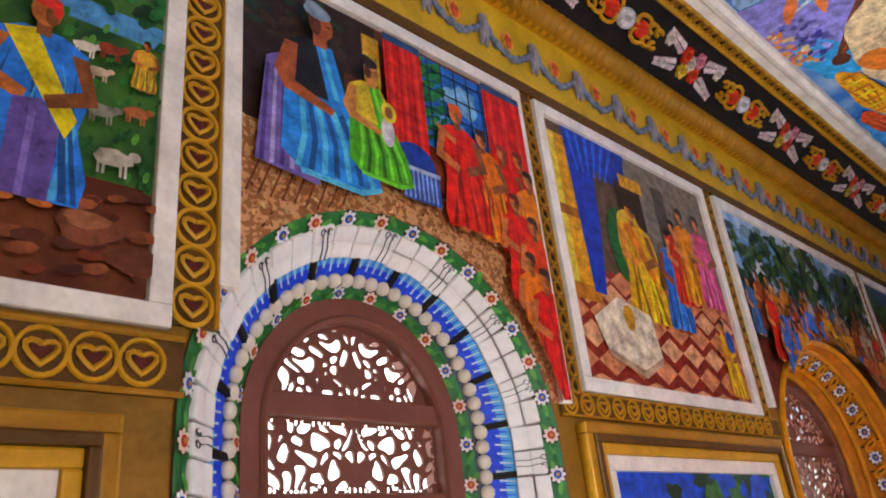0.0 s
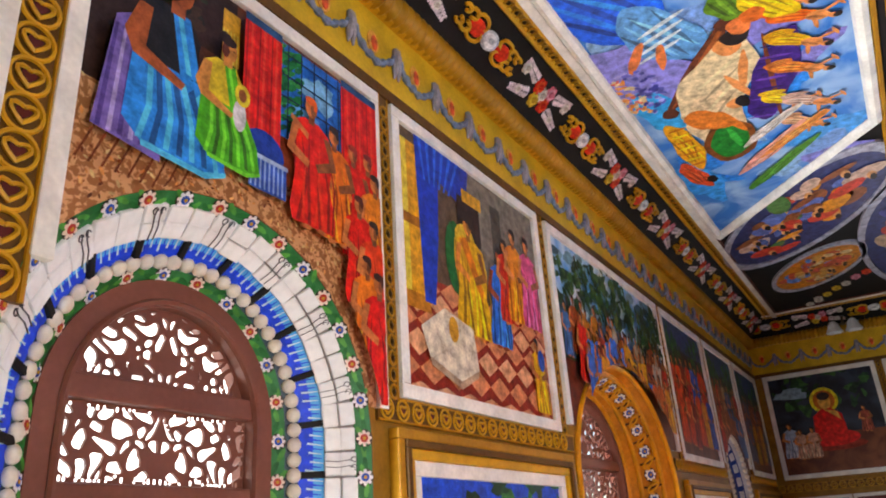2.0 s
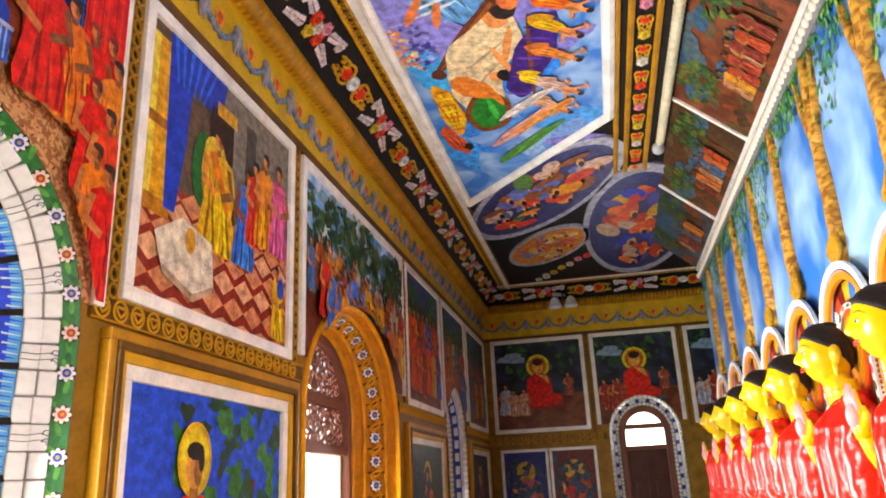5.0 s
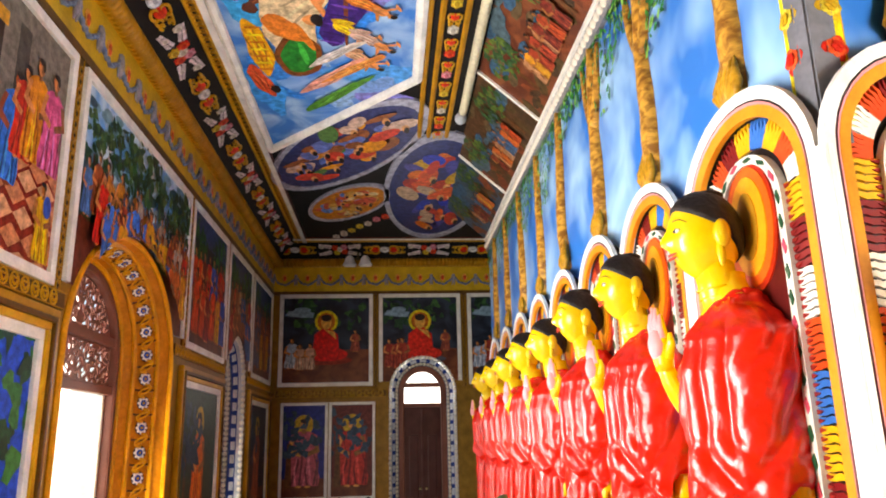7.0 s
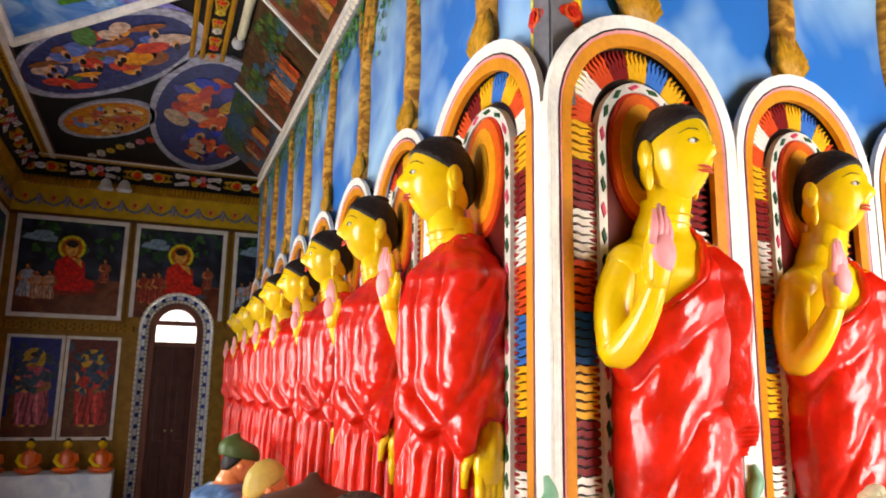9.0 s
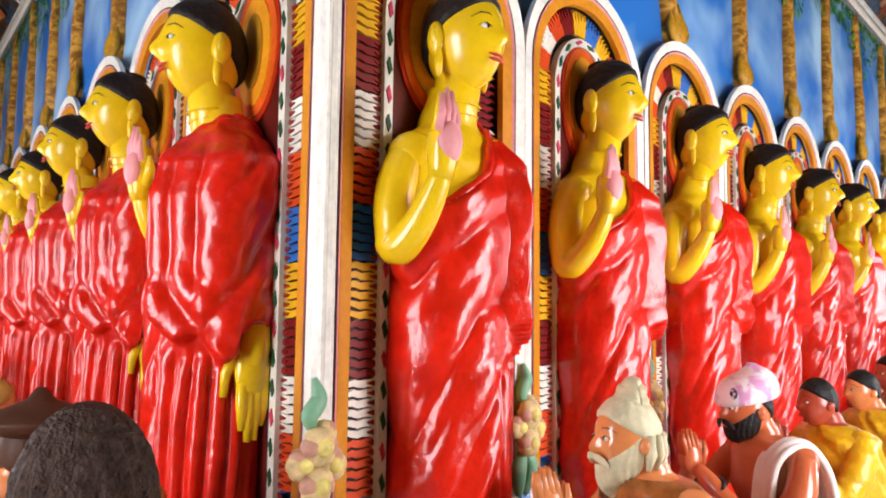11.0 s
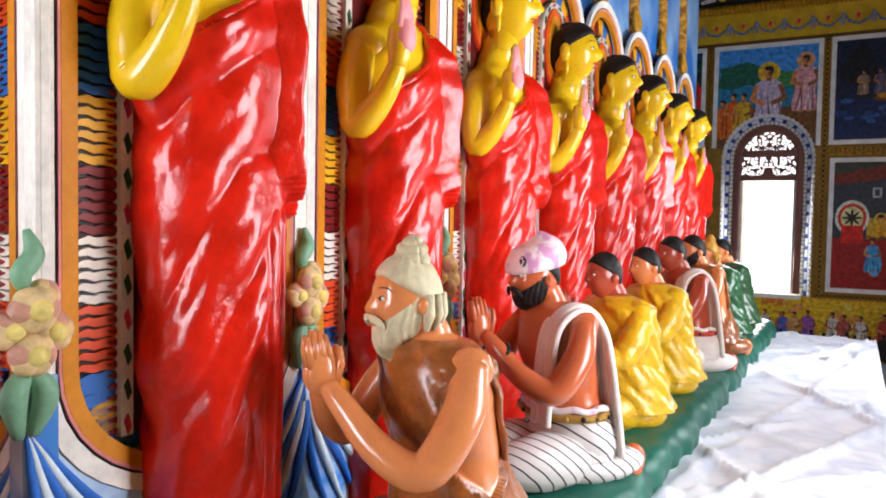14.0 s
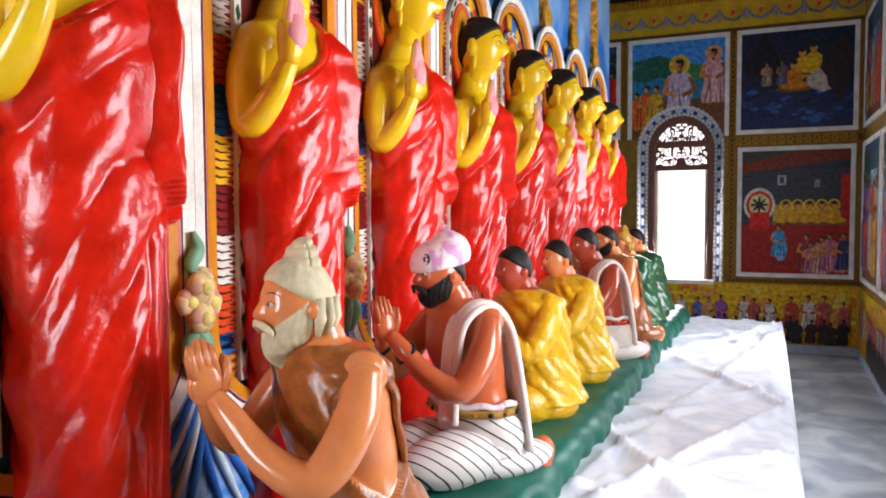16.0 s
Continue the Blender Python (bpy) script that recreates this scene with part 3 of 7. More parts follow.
        loft(bm, rows, 4, True)
        blob(bm, hc + Vector((.050, -.088, .062)), (.020, .010, .021), 5, k=12, j=6)
        for t in range(6):
            a = t * math.pi / 3
            blob(bm, hc + Vector((.050 + .013 * math.cos(a), -.094, .062 + .013 * math.sin(a))), (.006, .005, .006), 4, k=6, j=4)
    if style == "matted":
        # coarse long hair falling over neck and shoulders
        def locks(v):
            w = 1 + .05 * math.sin(19 * math.atan2(v.y, v.x) + 6 * v.z) + .03 * noise.noise(v * 7)
            return Vector((v.x * w, v.y * w, v.z))
        blob(bm, hc + Vector((0, .030, -.045)), (.118, .105, .185), 2, k=64, j=36, dent=locks)
    if style == "wide":
        rings = [[hc + Vector((r * math.cos(2 * math.pi * i / 28), r * math.sin(2 * math.pi * i / 28), z)) for i in range(28)] for r, z in ((.085, .045), (.13, .062), (.165, .085), (.160, .094), (.09, .112), (.035, .135), (.012, .165))]
        loft(bm, rings, 2)
    if spec.get("beard"):
        # a combed beard from ear to ear, drawn to a point, and a moustache
        ln = .052 * spec["beard"]
        rows = []
        for q in range(15):
            t = q / 14
            row = []
            for b in range(61):
                az = (b / 60 - .5) * 3.3
                el = (-.53 + .75 * (abs(az) / 1.65) ** 1.6) * (1 - t) + -1.30 * t
                front = max(0, math.cos(az)) ** 2
                w = 1.0 + .10 * math.sin(math.pi * min(1, .08 + t)) + .022 * math.sin(26 * az + 3 * math.sin(4 * t)) * (t > .05)
                p = Vector((.072 * w * math.sin(az) * math.cos(el) * (1 - .12 * t), -.090 * w * math.cos(az) * math.cos(el), .108 * w * math.sin(el)))
                p.z -= ln * front * t ** 1.3
                p.y -= (.012 + .3 * ln) * front * math.sin(math.pi * min(1, t * .75))
                row.append(hc + p)
            rows.append(row)
        vs = [[bm.verts.new(p) for p in row] for row in rows]
        for r0, r1 in zip(vs, vs[1:]):
            for q in range(60):
                bm.faces.new((r0[q], r0[q + 1], r1[q + 1], r1[q])).material_index = 2
        for sx in (-1, 1):
            for o in (0, .006):
                tube(bm, [hc + Vector((.002 * sx, -.104, -.034 - o)), hc + Vector((sx * .018, -.101, -.038 - o)), hc + Vector((sx * .034, -.090, -.048 - o)), hc + Vector((sx * .042, -.081, -.060 - o))], [.005, .008, .007, .003], 2, k=8)
    bm.verts.ensure_lookup_table()
    for v in bm.verts[first_vert:]:
        v.co = hc + (v.co - hc) * .87
    ob = part("kneeling_statue", bm, [spec["skin"], spec["robe"], spec["hairmat"], LIPS, spec["cloth"], spec["stripe"], EYEWHITE, spec.get("belt", LIPS), PALE], smooth=True)
    return tagged(ob, spec["label"], "statue", group="kneeling statues before the shrine")


DARKHAIR = paint("171312", rough=0.45, vary=0.3, scale=60, fine=160, bump=0.8)
PALE = paint("e6dcd4", rough=0.35, vary=0.12)


def striped(name, ground, line, across):
    """Pale woven cloth with thin dark lines that bend with the folds."""
    m = bpy.data.materials.new(name)
    m.use_nodes = True
    n, l = m.node_tree.nodes, m.node_tree.links
    p, tc, mp, wv, ramp = n["Principled BSDF"], n.new("ShaderNodeTexCoord"), n.new("ShaderNodeMapping"), n.new("ShaderNodeTexWave"), n.new("ShaderNodeValToRGB")
    mp.inputs["Rotation"].default_value = across
    wv.bands_direction = "Z"
    wv.inputs["Scale"].default_value, wv.inputs["Distortion"].default_value, wv.inputs["Detail Scale"].default_value = 10.5, 2.2, 0.5
    l.new(tc.outputs["Object"], mp.inputs["Vector"])
    l.new(mp.outputs[0], wv.inputs["Vector"])
    l.new(wv.outputs["Fac"], ramp.inputs[0])
    e = ramp.color_ramp.elements
    e[0].position, e[1].position = 0.03, 0.09
    e[0].color, e[1].color = srgb(line) + [1], srgb(ground) + [1]
    l.new(ramp.outputs[0], p.inputs["Base Color"])
    p.inputs["Roughness"].default_value = 0.4
    return m


STRIPED = striped("striped_cloth", "dcd6d2", "16161c", (radians(42), radians(14), 0))
TURBAN = blended("e8dcdc", "c98fb4", "figured_turban", 16, rough=0.4, lo=.5, hi=.62)
NIGHT = paint("191a20", rough=0.35)
RUST = paint("a8432a", rough=0.3, coat=0.3)
KN = [
    dict(seed=1, bare="half", robe=BROWNROBE, skin=FLESH, hair="bun", hairmat=GREY_HAIR, beard=1.0, cloth=BROWNROBE, stripe=DARKHAIR, label="kneeling bearded hermit statue in a glossy brown robe, hands joined"),
    dict(seed=2, bare="all", robe=STRIPED, belt=paint("a07a34", rough=.4, vary=.3), skin=paint("c0623a", rough=0.22, vary=0.12, coat=0.4), hair="turban", hairmat=DARKHAIR, beard=.3, cloth=TURBAN, stripe=NIGHT, sash=True, bracelet=True, label="kneeling statue with pale turban and striped waist cloth"),
    dict(seed=3, bare="none", robe=YROBE, skin=RUST, hair="short", hairmat=DARKHAIR, cloth=YROBE, stripe=NIGHT, label="kneeling statue in a golden yellow robe, hands joined"),
    dict(seed=4, bare="none", robe=paint("e2b51c", rough=0.3, vary=0.16, coat=0.3, scale=17, fine=40, bump=0.7, deep=0.012), skin=FLESH, hair="short", hairmat=DARKHAIR, cloth=YROBE, stripe=NIGHT, label="kneeling statue in a golden yellow robe, hands joined"),
    dict(seed=5, bare="all", robe=PALE, skin=RUST, hair="short", hairmat=DARKHAIR, cloth=PALE, stripe=NIGHT, sash=True, label="kneeling dark-skinned statue with white cloth and sash"),
    dict(seed=6, bare="half", robe=BROWNROBE, skin=FLESH, hair="short", hairmat=DARKHAIR, beard=.5, cloth=BROWNROBE, stripe=NIGHT, label="kneeling bearded statue in a brown robe"),
    dict(seed=7, bare="none", robe=paint("1f5a34", rough=0.3, coat=0.3), skin=FLESH, hair="bun", hairmat=paint("b58a3a", rough=0.35), cloth=GREEN_CLOTH, stripe=NIGHT, label="kneeling statue in green with a gilt topknot"),
    dict(seed=8, bare="none", robe=paint("234d2c", rough=0.3, coat=0.3), skin=FLESH, hair="short", hairmat=DARKHAIR, cloth=GREEN_CLOTH, stripe=NIGHT, label="kneeling statue in a dark green robe"),
]
K_AT = [(0.57, -0.35), (1.22, -0.34), (1.82, -0.34), (2.38, -0.34), (2.90, -0.34), (3.40, -0.34), (3.86, -0.34), (4.34, -0.34)]
ZK = 0.685
for spec, (u, v) in zip(KN, K_AT):
    ob = kneeler(spec)
    ob.matrix_basis = m_b(u, v, ZK, radians(180 + 60 - 3 * K_AT.index((u, v))), 0.77 if spec["bare"] == "none" else 0.82)

KA = [
    dict(seed=21, bare="half", robe=BROWNROBE, skin=FLESH, hair="matted", hairmat=paint("38241a", rough=0.5, vary=0.5, scale=60, fine=150, bump=1.0, deep=0.02), cloth=BROWNROBE, stripe=NIGHT, label="kneeling statue with long coarse dark brown hair"),
    dict(seed=22, bare="none", robe=paint("b5521c", rough=0.35), skin=FLESH, hair="wide", hairmat=paint("4a2c1c", rough=0.5), cloth=YROBE, stripe=NIGHT, label="kneeling statue in orange with a wide brown hat"),
    dict(seed=23, bare="none", robe=paint("b09a4c", rough=0.35), skin=FLESH, hair="short", hairmat=paint("c0a552", rough=0.4), cloth=YROBE, stripe=NIGHT, label="kneeling statue with dull gold robe and headcloth"),
    dict(seed=24, bare="none", robe=paint("4a6a94", rough=0.3, coat=0.4), skin=FLESH, hair="turban", hairmat=DARKHAIR, cloth=paint("46572c", rough=0.35), stripe=GOLD, label="kneeling statue in blue with a green and gold turban"),
]
for spec, (x, y) in zip(KA, [(-0.40, -0.02), (-0.40, 0.62), (-0.40, 1.40), (-0.40, 2.25)]):
    ob = kneeler(spec)
    ob.matrix_basis = m_a(x, y, ZP, radians(180 + (50 if spec["seed"] == 21 else 10)), 1.0 if spec["seed"] == 21 else 0.93)

# long low steps on which they kneel, hung with green cloth
def drape(name, m, length, depth, z0, z1, label):
    bm = bmesh.new()
    n = int(length / 0.015)
    top, face = [], []
    for i in range(n + 1):
        u = length * i / n
        q = (u / 0.62) % 1.0
        pull = math.exp(-((q - 0.5) / 0.16) ** 2)
        fold = math.sin(u * 46) * 0.005 + math.sin(u * 17 + 1) * 0.008
        row = []
        for t in (0.0, 0.15, 0.4, 0.7, 1.0):
            row.append(bm.verts.new((u, -depth - 0.02 - fold * (0.3 + t) - 0.035 * math.sin(math.pi * t) + 0.03 * pull * t, z1 - (z1 - z0) * t * (1 - 0.16 * pull))))
        row.insert(0, bm.verts.new((u, 0.0, z1 + 0.003)))
        row.insert(1, bm.verts.new((u, -depth + 0.02, z1 + 0.006 + 0.004 * math.sin(u * 31))))
        top.append(row)
    for a, b in zip(top, top[1:]):
        for j in range(len(a) - 1):
            bm.faces.new((a[j], b[j], b[j + 1], a[j + 1]))
    ob = part(name, bm, GREEN_CLOTH, smooth=True, m=m)
    return tagged(ob, label, "cloth")


bm = bmesh.new()
box(bm, 0.12, EB - 0.1, -0.50, -0.14, ZP - 0.01, ZK - 0.006, bevel=0.01)
tagged(part("kneeling_step", bm, PLINTH, m=m_b(0, 0, 0)), "low green step under the kneeling statues", "step")
drape("green_drape", m_b(0.12, -0.14, 0), EB - 0.24, 0.37, 0.53, ZK, "dark green satin cloth gathered along the step's edge")

# ---------- table with a white cloth ----------
TU0, TU1, TV0, TV1, ZT = 0.35, 5.16, -0.535, -1.17, 0.57
CLOTH = blended("c9d2e4", "e9edf4", "white_cotton", 7, rough=0.85, lo=.3, hi=.6, bump=0.15)
tbl = thing("long_table", "long low wooden table under a white cloth", "table", m_b(0, 0, 0))
bm = bmesh.new()
box(bm, TU0 + .03, TU1 - .03, TV1 + .03, TV0 - .01, ZT - .05, ZT - .012, bevel=.006)
part("tabletop", bm, TIMBER, tbl)
for u in (TU0 + .1, (TU0 + TU1) / 2, TU1 - .1):
    for v in (TV1 + .09, TV0 - .08):
        bm = bmesh.new()
        box(bm, u - .03, u + .03, v - .03, v + .03, 0, ZT - .05, bevel=.004)
        part("leg", bm, TIMBER, tbl)
bm = bmesh.new()
nu, rows = 260, []
prof = [(TV0, 0)] + [(TV0 + (TV1 - TV0) * i / 26, 0) for i in range(1, 27)] + [(TV1 - .012, -.02), (TV1 - .02, -.10), (TV1 - .024, -.22), (TV1 - .03, -.36), (TV1 - .032, -.46)]
for i in range(nu + 1):
    u = TU0 + (TU1 - TU0) * i / nu
    row = []
    for v, dz in prof:
        # creases thrown across the cloth, and gathered folds
        p = Vector((u * 1.3, v * 1.3, 0))
        w = noise.noise(p * 1.6) * .010 + noise.noise(p * 5.5) * .004
        for k, (a, b, c, s, h) in enumerate(((.55, 1, .9, .030, .050), (-.8, 1, -2.9, .026, .036), (.25, 1, .25, .022, .030), (1.4, 1, -3.6, .028, .032), (-.35, 1, .45, .020, .030), (.9, 1, -1.5, .022, .036), (-1.3, 1, -4.5, .024, .030))):
            q = a * (u - 1.6) + b * v * 1.4 + c * .3 + .05 * noise.noise(p * 2 + Vector((k, 0, 0))) + .75
            q = (q + .6) % 1.3 - .6
            w += h * math.exp(-(q / s) ** 2) * (0.5 + 0.5 * noise.noise(p * 1.1 + Vector((k * 3.1, 5, 0))))
        if dz:
            row.append(bm.verts.new((u, v + .018 * math.sin(u * 21 + 2 * math.sin(u * 4)) * min(1, -dz * 5), ZT + dz)))
        else:
            row.append(bm.verts.new((u, v, ZT + max(-.004, w) + (.012 if abs(v - TV1) > .03 else 0))))
    rows.append(row)
for a, b in zip(rows, rows[1:]):
    for j in range(len(a) - 1):
        bm.faces.new((a[j], b[j], b[j + 1], a[j + 1]))
endrow = [v for v in rows[-1][:27]]
down = [bm.verts.new((TU1 + .012 + .01 * math.sin(j * 1.1), v.co.y, ZT - .42)) for j, v in enumerate(endrow)]
for j in range(26):
    bm.faces.new((endrow[j], endrow[j + 1], down[j + 1], down[j]))
tagged(part("white_tablecloth", bm, CLOTH, smooth=True, m=m_b(0, 0, 0)), "creased white cotton cloth spread over the long table", "tablecloth")


# ---------- arched windows ----------
def path_pts(cx, a, spring, rise, bottom, jamb=14, k=32):
    pts = [(cx - a, bottom + (spring - bottom) * i / jamb) for i in range(jamb)]
    pts += [(cx + a * math.cos(math.pi - math.pi * i / k), spring + rise * math.sin(math.pi - math.pi * i / k)) for i in range(k + 1)]
    return pts + [(cx + a, spring - (spring - bottom) * i / jamb) for i in range(1, jamb + 1)]


def walk_along(pts, step, start=0.0):
    """Places at even steps along a row of points: index and share."""
    out, left = [], start
    for i, (p, q) in enumerate(zip(pts, pts[1:])):
        d = math.dist(p, q)
        while left <= d:
            out.append((i, left / d))
            left += step
        left -= d
    return out


def lattice(bm, u0, u1, w0, w1, inside, seed, thick, cell=0.0050, spread=0.044, bar=0.0056):
    """Fretwork: curling openings cut through a board, mirrored about its middle."""
    rnd = random.Random(seed)
    cx = (u0 + u1) / 2
    sites = []
    y = w0
    row = 0
    while y < w1 + spread:
        x = cx + spread * (0.35 if row % 2 else 0.0)
        while x < u1 + spread:
            px, py = x + rnd.uniform(-.3, .3) * spread, y + rnd.uniform(-.3, .3) * spread
            ang, el = rnd.uniform(0, math.pi), rnd.uniform(1.5, 2.8)
            sites += [(px, py, ang, el), (2 * cx - px, py, math.pi - ang, el)]
            x += spread
        y += spread * 0.8
        row += 1
    S = np.array(sites)
    nx, ny = int((u1 - u0) / cell) + 1, int((w1 - w0) / cell) + 1
    gx, gy = np.meshgrid(np.linspace(u0, u1, nx), np.linspace(w0, w1, ny))
    # the curls of the cut: the cells are bent sideways, alike on both halves
    ax = np.abs(gx - cx)
    wx = gx + np.sign(gx - cx) * .011 * np.sin(62 * gy + 40 * ax) * np.minimum(1, ax / .03)
    wy = gy + .011 * np.sin(58 * ax + 1.1 - 35 * gy)
    dx, dy = wx[..., None] - S[:, 0], wy[..., None] - S[:, 1]
    c, s = np.cos(S[:, 2]), np.sin(S[:, 2])
    d = np.sqrt(((dx * c + dy * s) / np.sqrt(S[:, 3])) ** 2 + ((-dx * s + dy * c) * np.sqrt(S[:, 3])) ** 2)
    d.sort(axis=-1)
    field = bar - (d[..., 1] - d[..., 0]) * 0.5
    edge = np.minimum.reduce([gx - u0, u1 - gx, gy - w0, w1 - gy])
    field = np.maximum(field, 0.010 - edge)
    if inside is not None:
        field = np.maximum(field, 0.006 - inside(gx, gy))
    verts = {}

    def vert(x, y, z):
        key = (round(x, 5), round(y, 5), z)
        if key not in verts:
            verts[key] = bm.verts.new((x, y, z))
        return verts[key]

    for j in range(ny - 1):
        for i in range(nx - 1):
            quad = ((j, i), (j, i + 1), (j + 1, i + 1), (j + 1, i))
            vals = [field[q] for q in quad]
            if max(vals) <= 0:
                continue
            pts, cuts = [], []
            for k in range(4):
                a, b = quad[k], quad[(k + 1) % 4]
                fa, fb = vals[k], vals[(k + 1) % 4]
                if fa > 0:
                    pts.append((gx[a], gy[a]))
                if (fa > 0) != (fb > 0):
                    t = fa / (fa - fb)
                    p = (gx[a] + t * (gx[b] - gx[a]), gy[a] + t * (gy[b] - gy[a]))
                    pts.append(p)
                    cuts.append(p)
            if len(pts) < 3:
                continue
            f = [vert(x, y, thick) for x, y in pts]
            if len(set(f)) >= 3 and len(set(f)) == len(f):
                try:
                    bm.faces.new(f)
                except ValueError:
                    pass
            if len(cuts) == 2 and cuts[0] != cuts[1]:
                (xa, ya), (xb, yb) = cuts
                q = [vert(xa, ya, thick), vert(xb, yb, thick), vert(xb, yb, 0.0), vert(xa, ya, 0.0)]
                if len(set(q)) == 4:
                    try:
                        bm.faces.new(q)
                    except ValueError:
                        pass


def flower_mesh(name, petal, heart, r=0.026):
    bm = bmesh.new()
    flat(bm, ring_pts(0, 0, r * 1.12, r * 1.12, 14), 0.002, 3)
    for i in range(8):
        a = 2 * math.pi * i / 8
        flat(bm, ring_pts(r * .58 * math.cos(a), r * .58 * math.sin(a), r * .46, r * .26, 8, a), 0.004 + .0004 * (i % 2), 0, thick=.002)
    flat(bm, ring_pts(0, 0, r * .52, r * .52, 10), 0.0062, 1, thick=.002)
    flat(bm, ring_pts(0, 0, r * .22, r * .22, 8), 0.0080, 2, thick=.002)
    ob = part(name, bm, [petal, heart, YELLOWGOLD, paint("3a2a22")])
    scene.collection.objects.unlink(ob)
    return ob


RED, BLUE = paint("b8382e"), paint("1f4fb4")
FLOWER_R = flower_mesh("flower", paint("eed7c8"), RED)
FLOWER_B = flower_mesh("flower", paint("e8e4e6"), BLUE)
bm = bmesh.new()
blob(bm, (0, 0, 0), (.019, .019, .014), 0, k=10, j=6)
BEAD = part("bead", bm, paint("e4dccb", rough=0.3), smooth=True)
scene.collection.objects.unlink(BEAD)
LEAF = paint("1d6b2c", vary=0.4, scale=30)
LEAF2 = paint("4f9a3c", vary=0.4, scale=30)
BANDGREEN = paint("2f7a3e", vary=0.3, scale=20)


def piece(src, parent, m, s=1.0):
    ob = again(src, parent, m @ Matrix.Scale(s, 4) if s != 1 else m)
    return ob


def window(name, m, cx, a, spring, rise, sill, ai, spring_i, rise_i, d, style, label, lower="open", lat=None, bands=True):
    th = thing(name, label, "window", m, kind="structure")
    out, inn = path_pts(cx, a, spring, rise, sill), path_pts(cx, ai, spring_i, rise_i, sill)

    def at(i, t, f, lift=0.0):
        def p(row):
            (x0, y0), (x1, y1) = row[i], row[min(i + 1, len(row) - 1)]
            return x0 + (x1 - x0) * t, y0 + (y1 - y0) * t
        (xo, yo), (xi, yi) = p(out), p(inn)
        return Vector((xo + (xi - xo) * f, yo + (yi - yo) * f, -d * f + 0.006 + lift))

    def strip(f0, f1, mat, nm, lift=0.0):
        bm = bmesh.new()
        r0 = [bm.verts.new(at(i, 0, f0, lift)) for i in range(len(out))]
        r1 = [bm.verts.new(at(i, 0, f1, lift)) for i in range(len(out))]
        for i in range(len(out) - 1):
            bm.faces.new((r0[i], r0[i + 1], r1[i + 1], r1[i]))
        return part(nm, bm, mat, th)

    def facing(i, t, f, lift, spin=None):
        p = at(i, t, f, lift)
        along = (at(i, min(1, t + .2), f) - at(i, max(0, t - .2), f)).normalized()
        across = (at(i, t, min(1, f + .05)) - at(i, t, max(0, f - .05))).normalized()
        n = along.cross(across)
        if n.z < 0:
            n = -n
        side = n.cross(along)
        q = Matrix.Identity(4)
        for r in range(3):
            q[r][0], q[r][1], q[r][2], q[r][3] = along[r], side[r], n[r], p[r]
        return q

    strip(-0.02, 1.0, paint("5a3a22"), "reveal", -0.004)
    if style == "stone":
        strip(0.0, .17, BANDGREEN, "flower_band")
        strip(.17, .47, paint("8f8a86"), "mortar_band", -.002)
        strip(.47, .58, paint("58b4f4", vary=.15), "pale_blue_band")
        strip(.58, .72, paint("1a48e8", vary=.3, scale=30), "deep_blue_band")
        strip(.72, .85, paint("4a5a6a"), "bead_band")
        strip(.85, 1.0, BANDGREEN, "flower_band")
        mid = [tuple(at(i, 0, .33)[:2]) for i in range(len(out))]
        stone = paint("f0f0ee", vary=.10, scale=14)
        rnd = random.Random(4)
        step = .062
        marks = walk_along(mid, step, .01)
        for n_, (i, t) in enumerate(marks):
            q = facing(i, t, .33, .004)
            for row in range(2):
                bm = bmesh.new()
                o = (row - .5) * .043 + .003 * rnd.uniform(-1, 1)
                hw, hh = .029 + .001 * rnd.uniform(-1, 1), .0205
                box(bm, -hw, hw, o - hh, o + hh, -.006, .008 + .003 * rnd.random(), bevel=.005)
                part("stone_block", bm, stone, th, m=q)
            if n_ % 3 == 0:
                bm = bmesh.new()
                for s_ in range(2):
                    x = -.012 + .024 * s_
                    tube(bm, [(x, -.055, .012), (x + .004, -.01, .014), (x - .003, .030, .014), (x + .006, .052, .012)], .0018, 0, k=4)
                for sx in (-1, 1):
                    tube(bm, [(sx * .016 + .011 * math.cos(g), .047 + .011 * math.sin(g), .014) for g in [i2 * .7 for i2 in range(8)]], .002, 0, k=4)
                part("painted_scroll", bm, paint("4a4a4e"), th, m=q @ Matrix.Diagonal((.6, .72, 1, 1)))
        bars = walk_along([tuple(at(i, 0, .6)[:2]) for i in range(len(out))], .125, .05)
        for i, t in bars:
            bm = bmesh.new()
            box(bm, -.008, .008, -.040, .034, -.004, .009, bevel=.003)
            part("black_dash", bm, BLACK, th, m=facing(i, t, .60, .002))
        ticks = bmesh.new()
        for n_, (i, t) in enumerate(walk_along([tuple(at(i, 0, .58)[:2]) for i in range(len(out))], .011, .004)):
            p0, p1 = at(i, t, .47 + .04 * rnd.random(), .002), at(i, t, .61 + .06 * rnd.random(), .002)
            al = (at(i, min(1, t + .2), .6) - at(i, max(0, t - .2), .6)).normalized() * .0028
            f = ticks.faces.new([ticks.verts.new(v) for v in (p0 - al * .3, p0 + al * .3, p1 + al, p1 - al)])
            f.material_index = n_ % 2
        tagged(part("brush_strokes", ticks, [paint("1440e0"), paint("c8e0fa")], th), "blue brush strokes", kind="stuff")
        for i, t in walk_along([tuple(at(i, 0, .785)[:2]) for i in range(len(out))], .037, .02):
            piece(BEAD, th, facing(i, t, .785, .008))
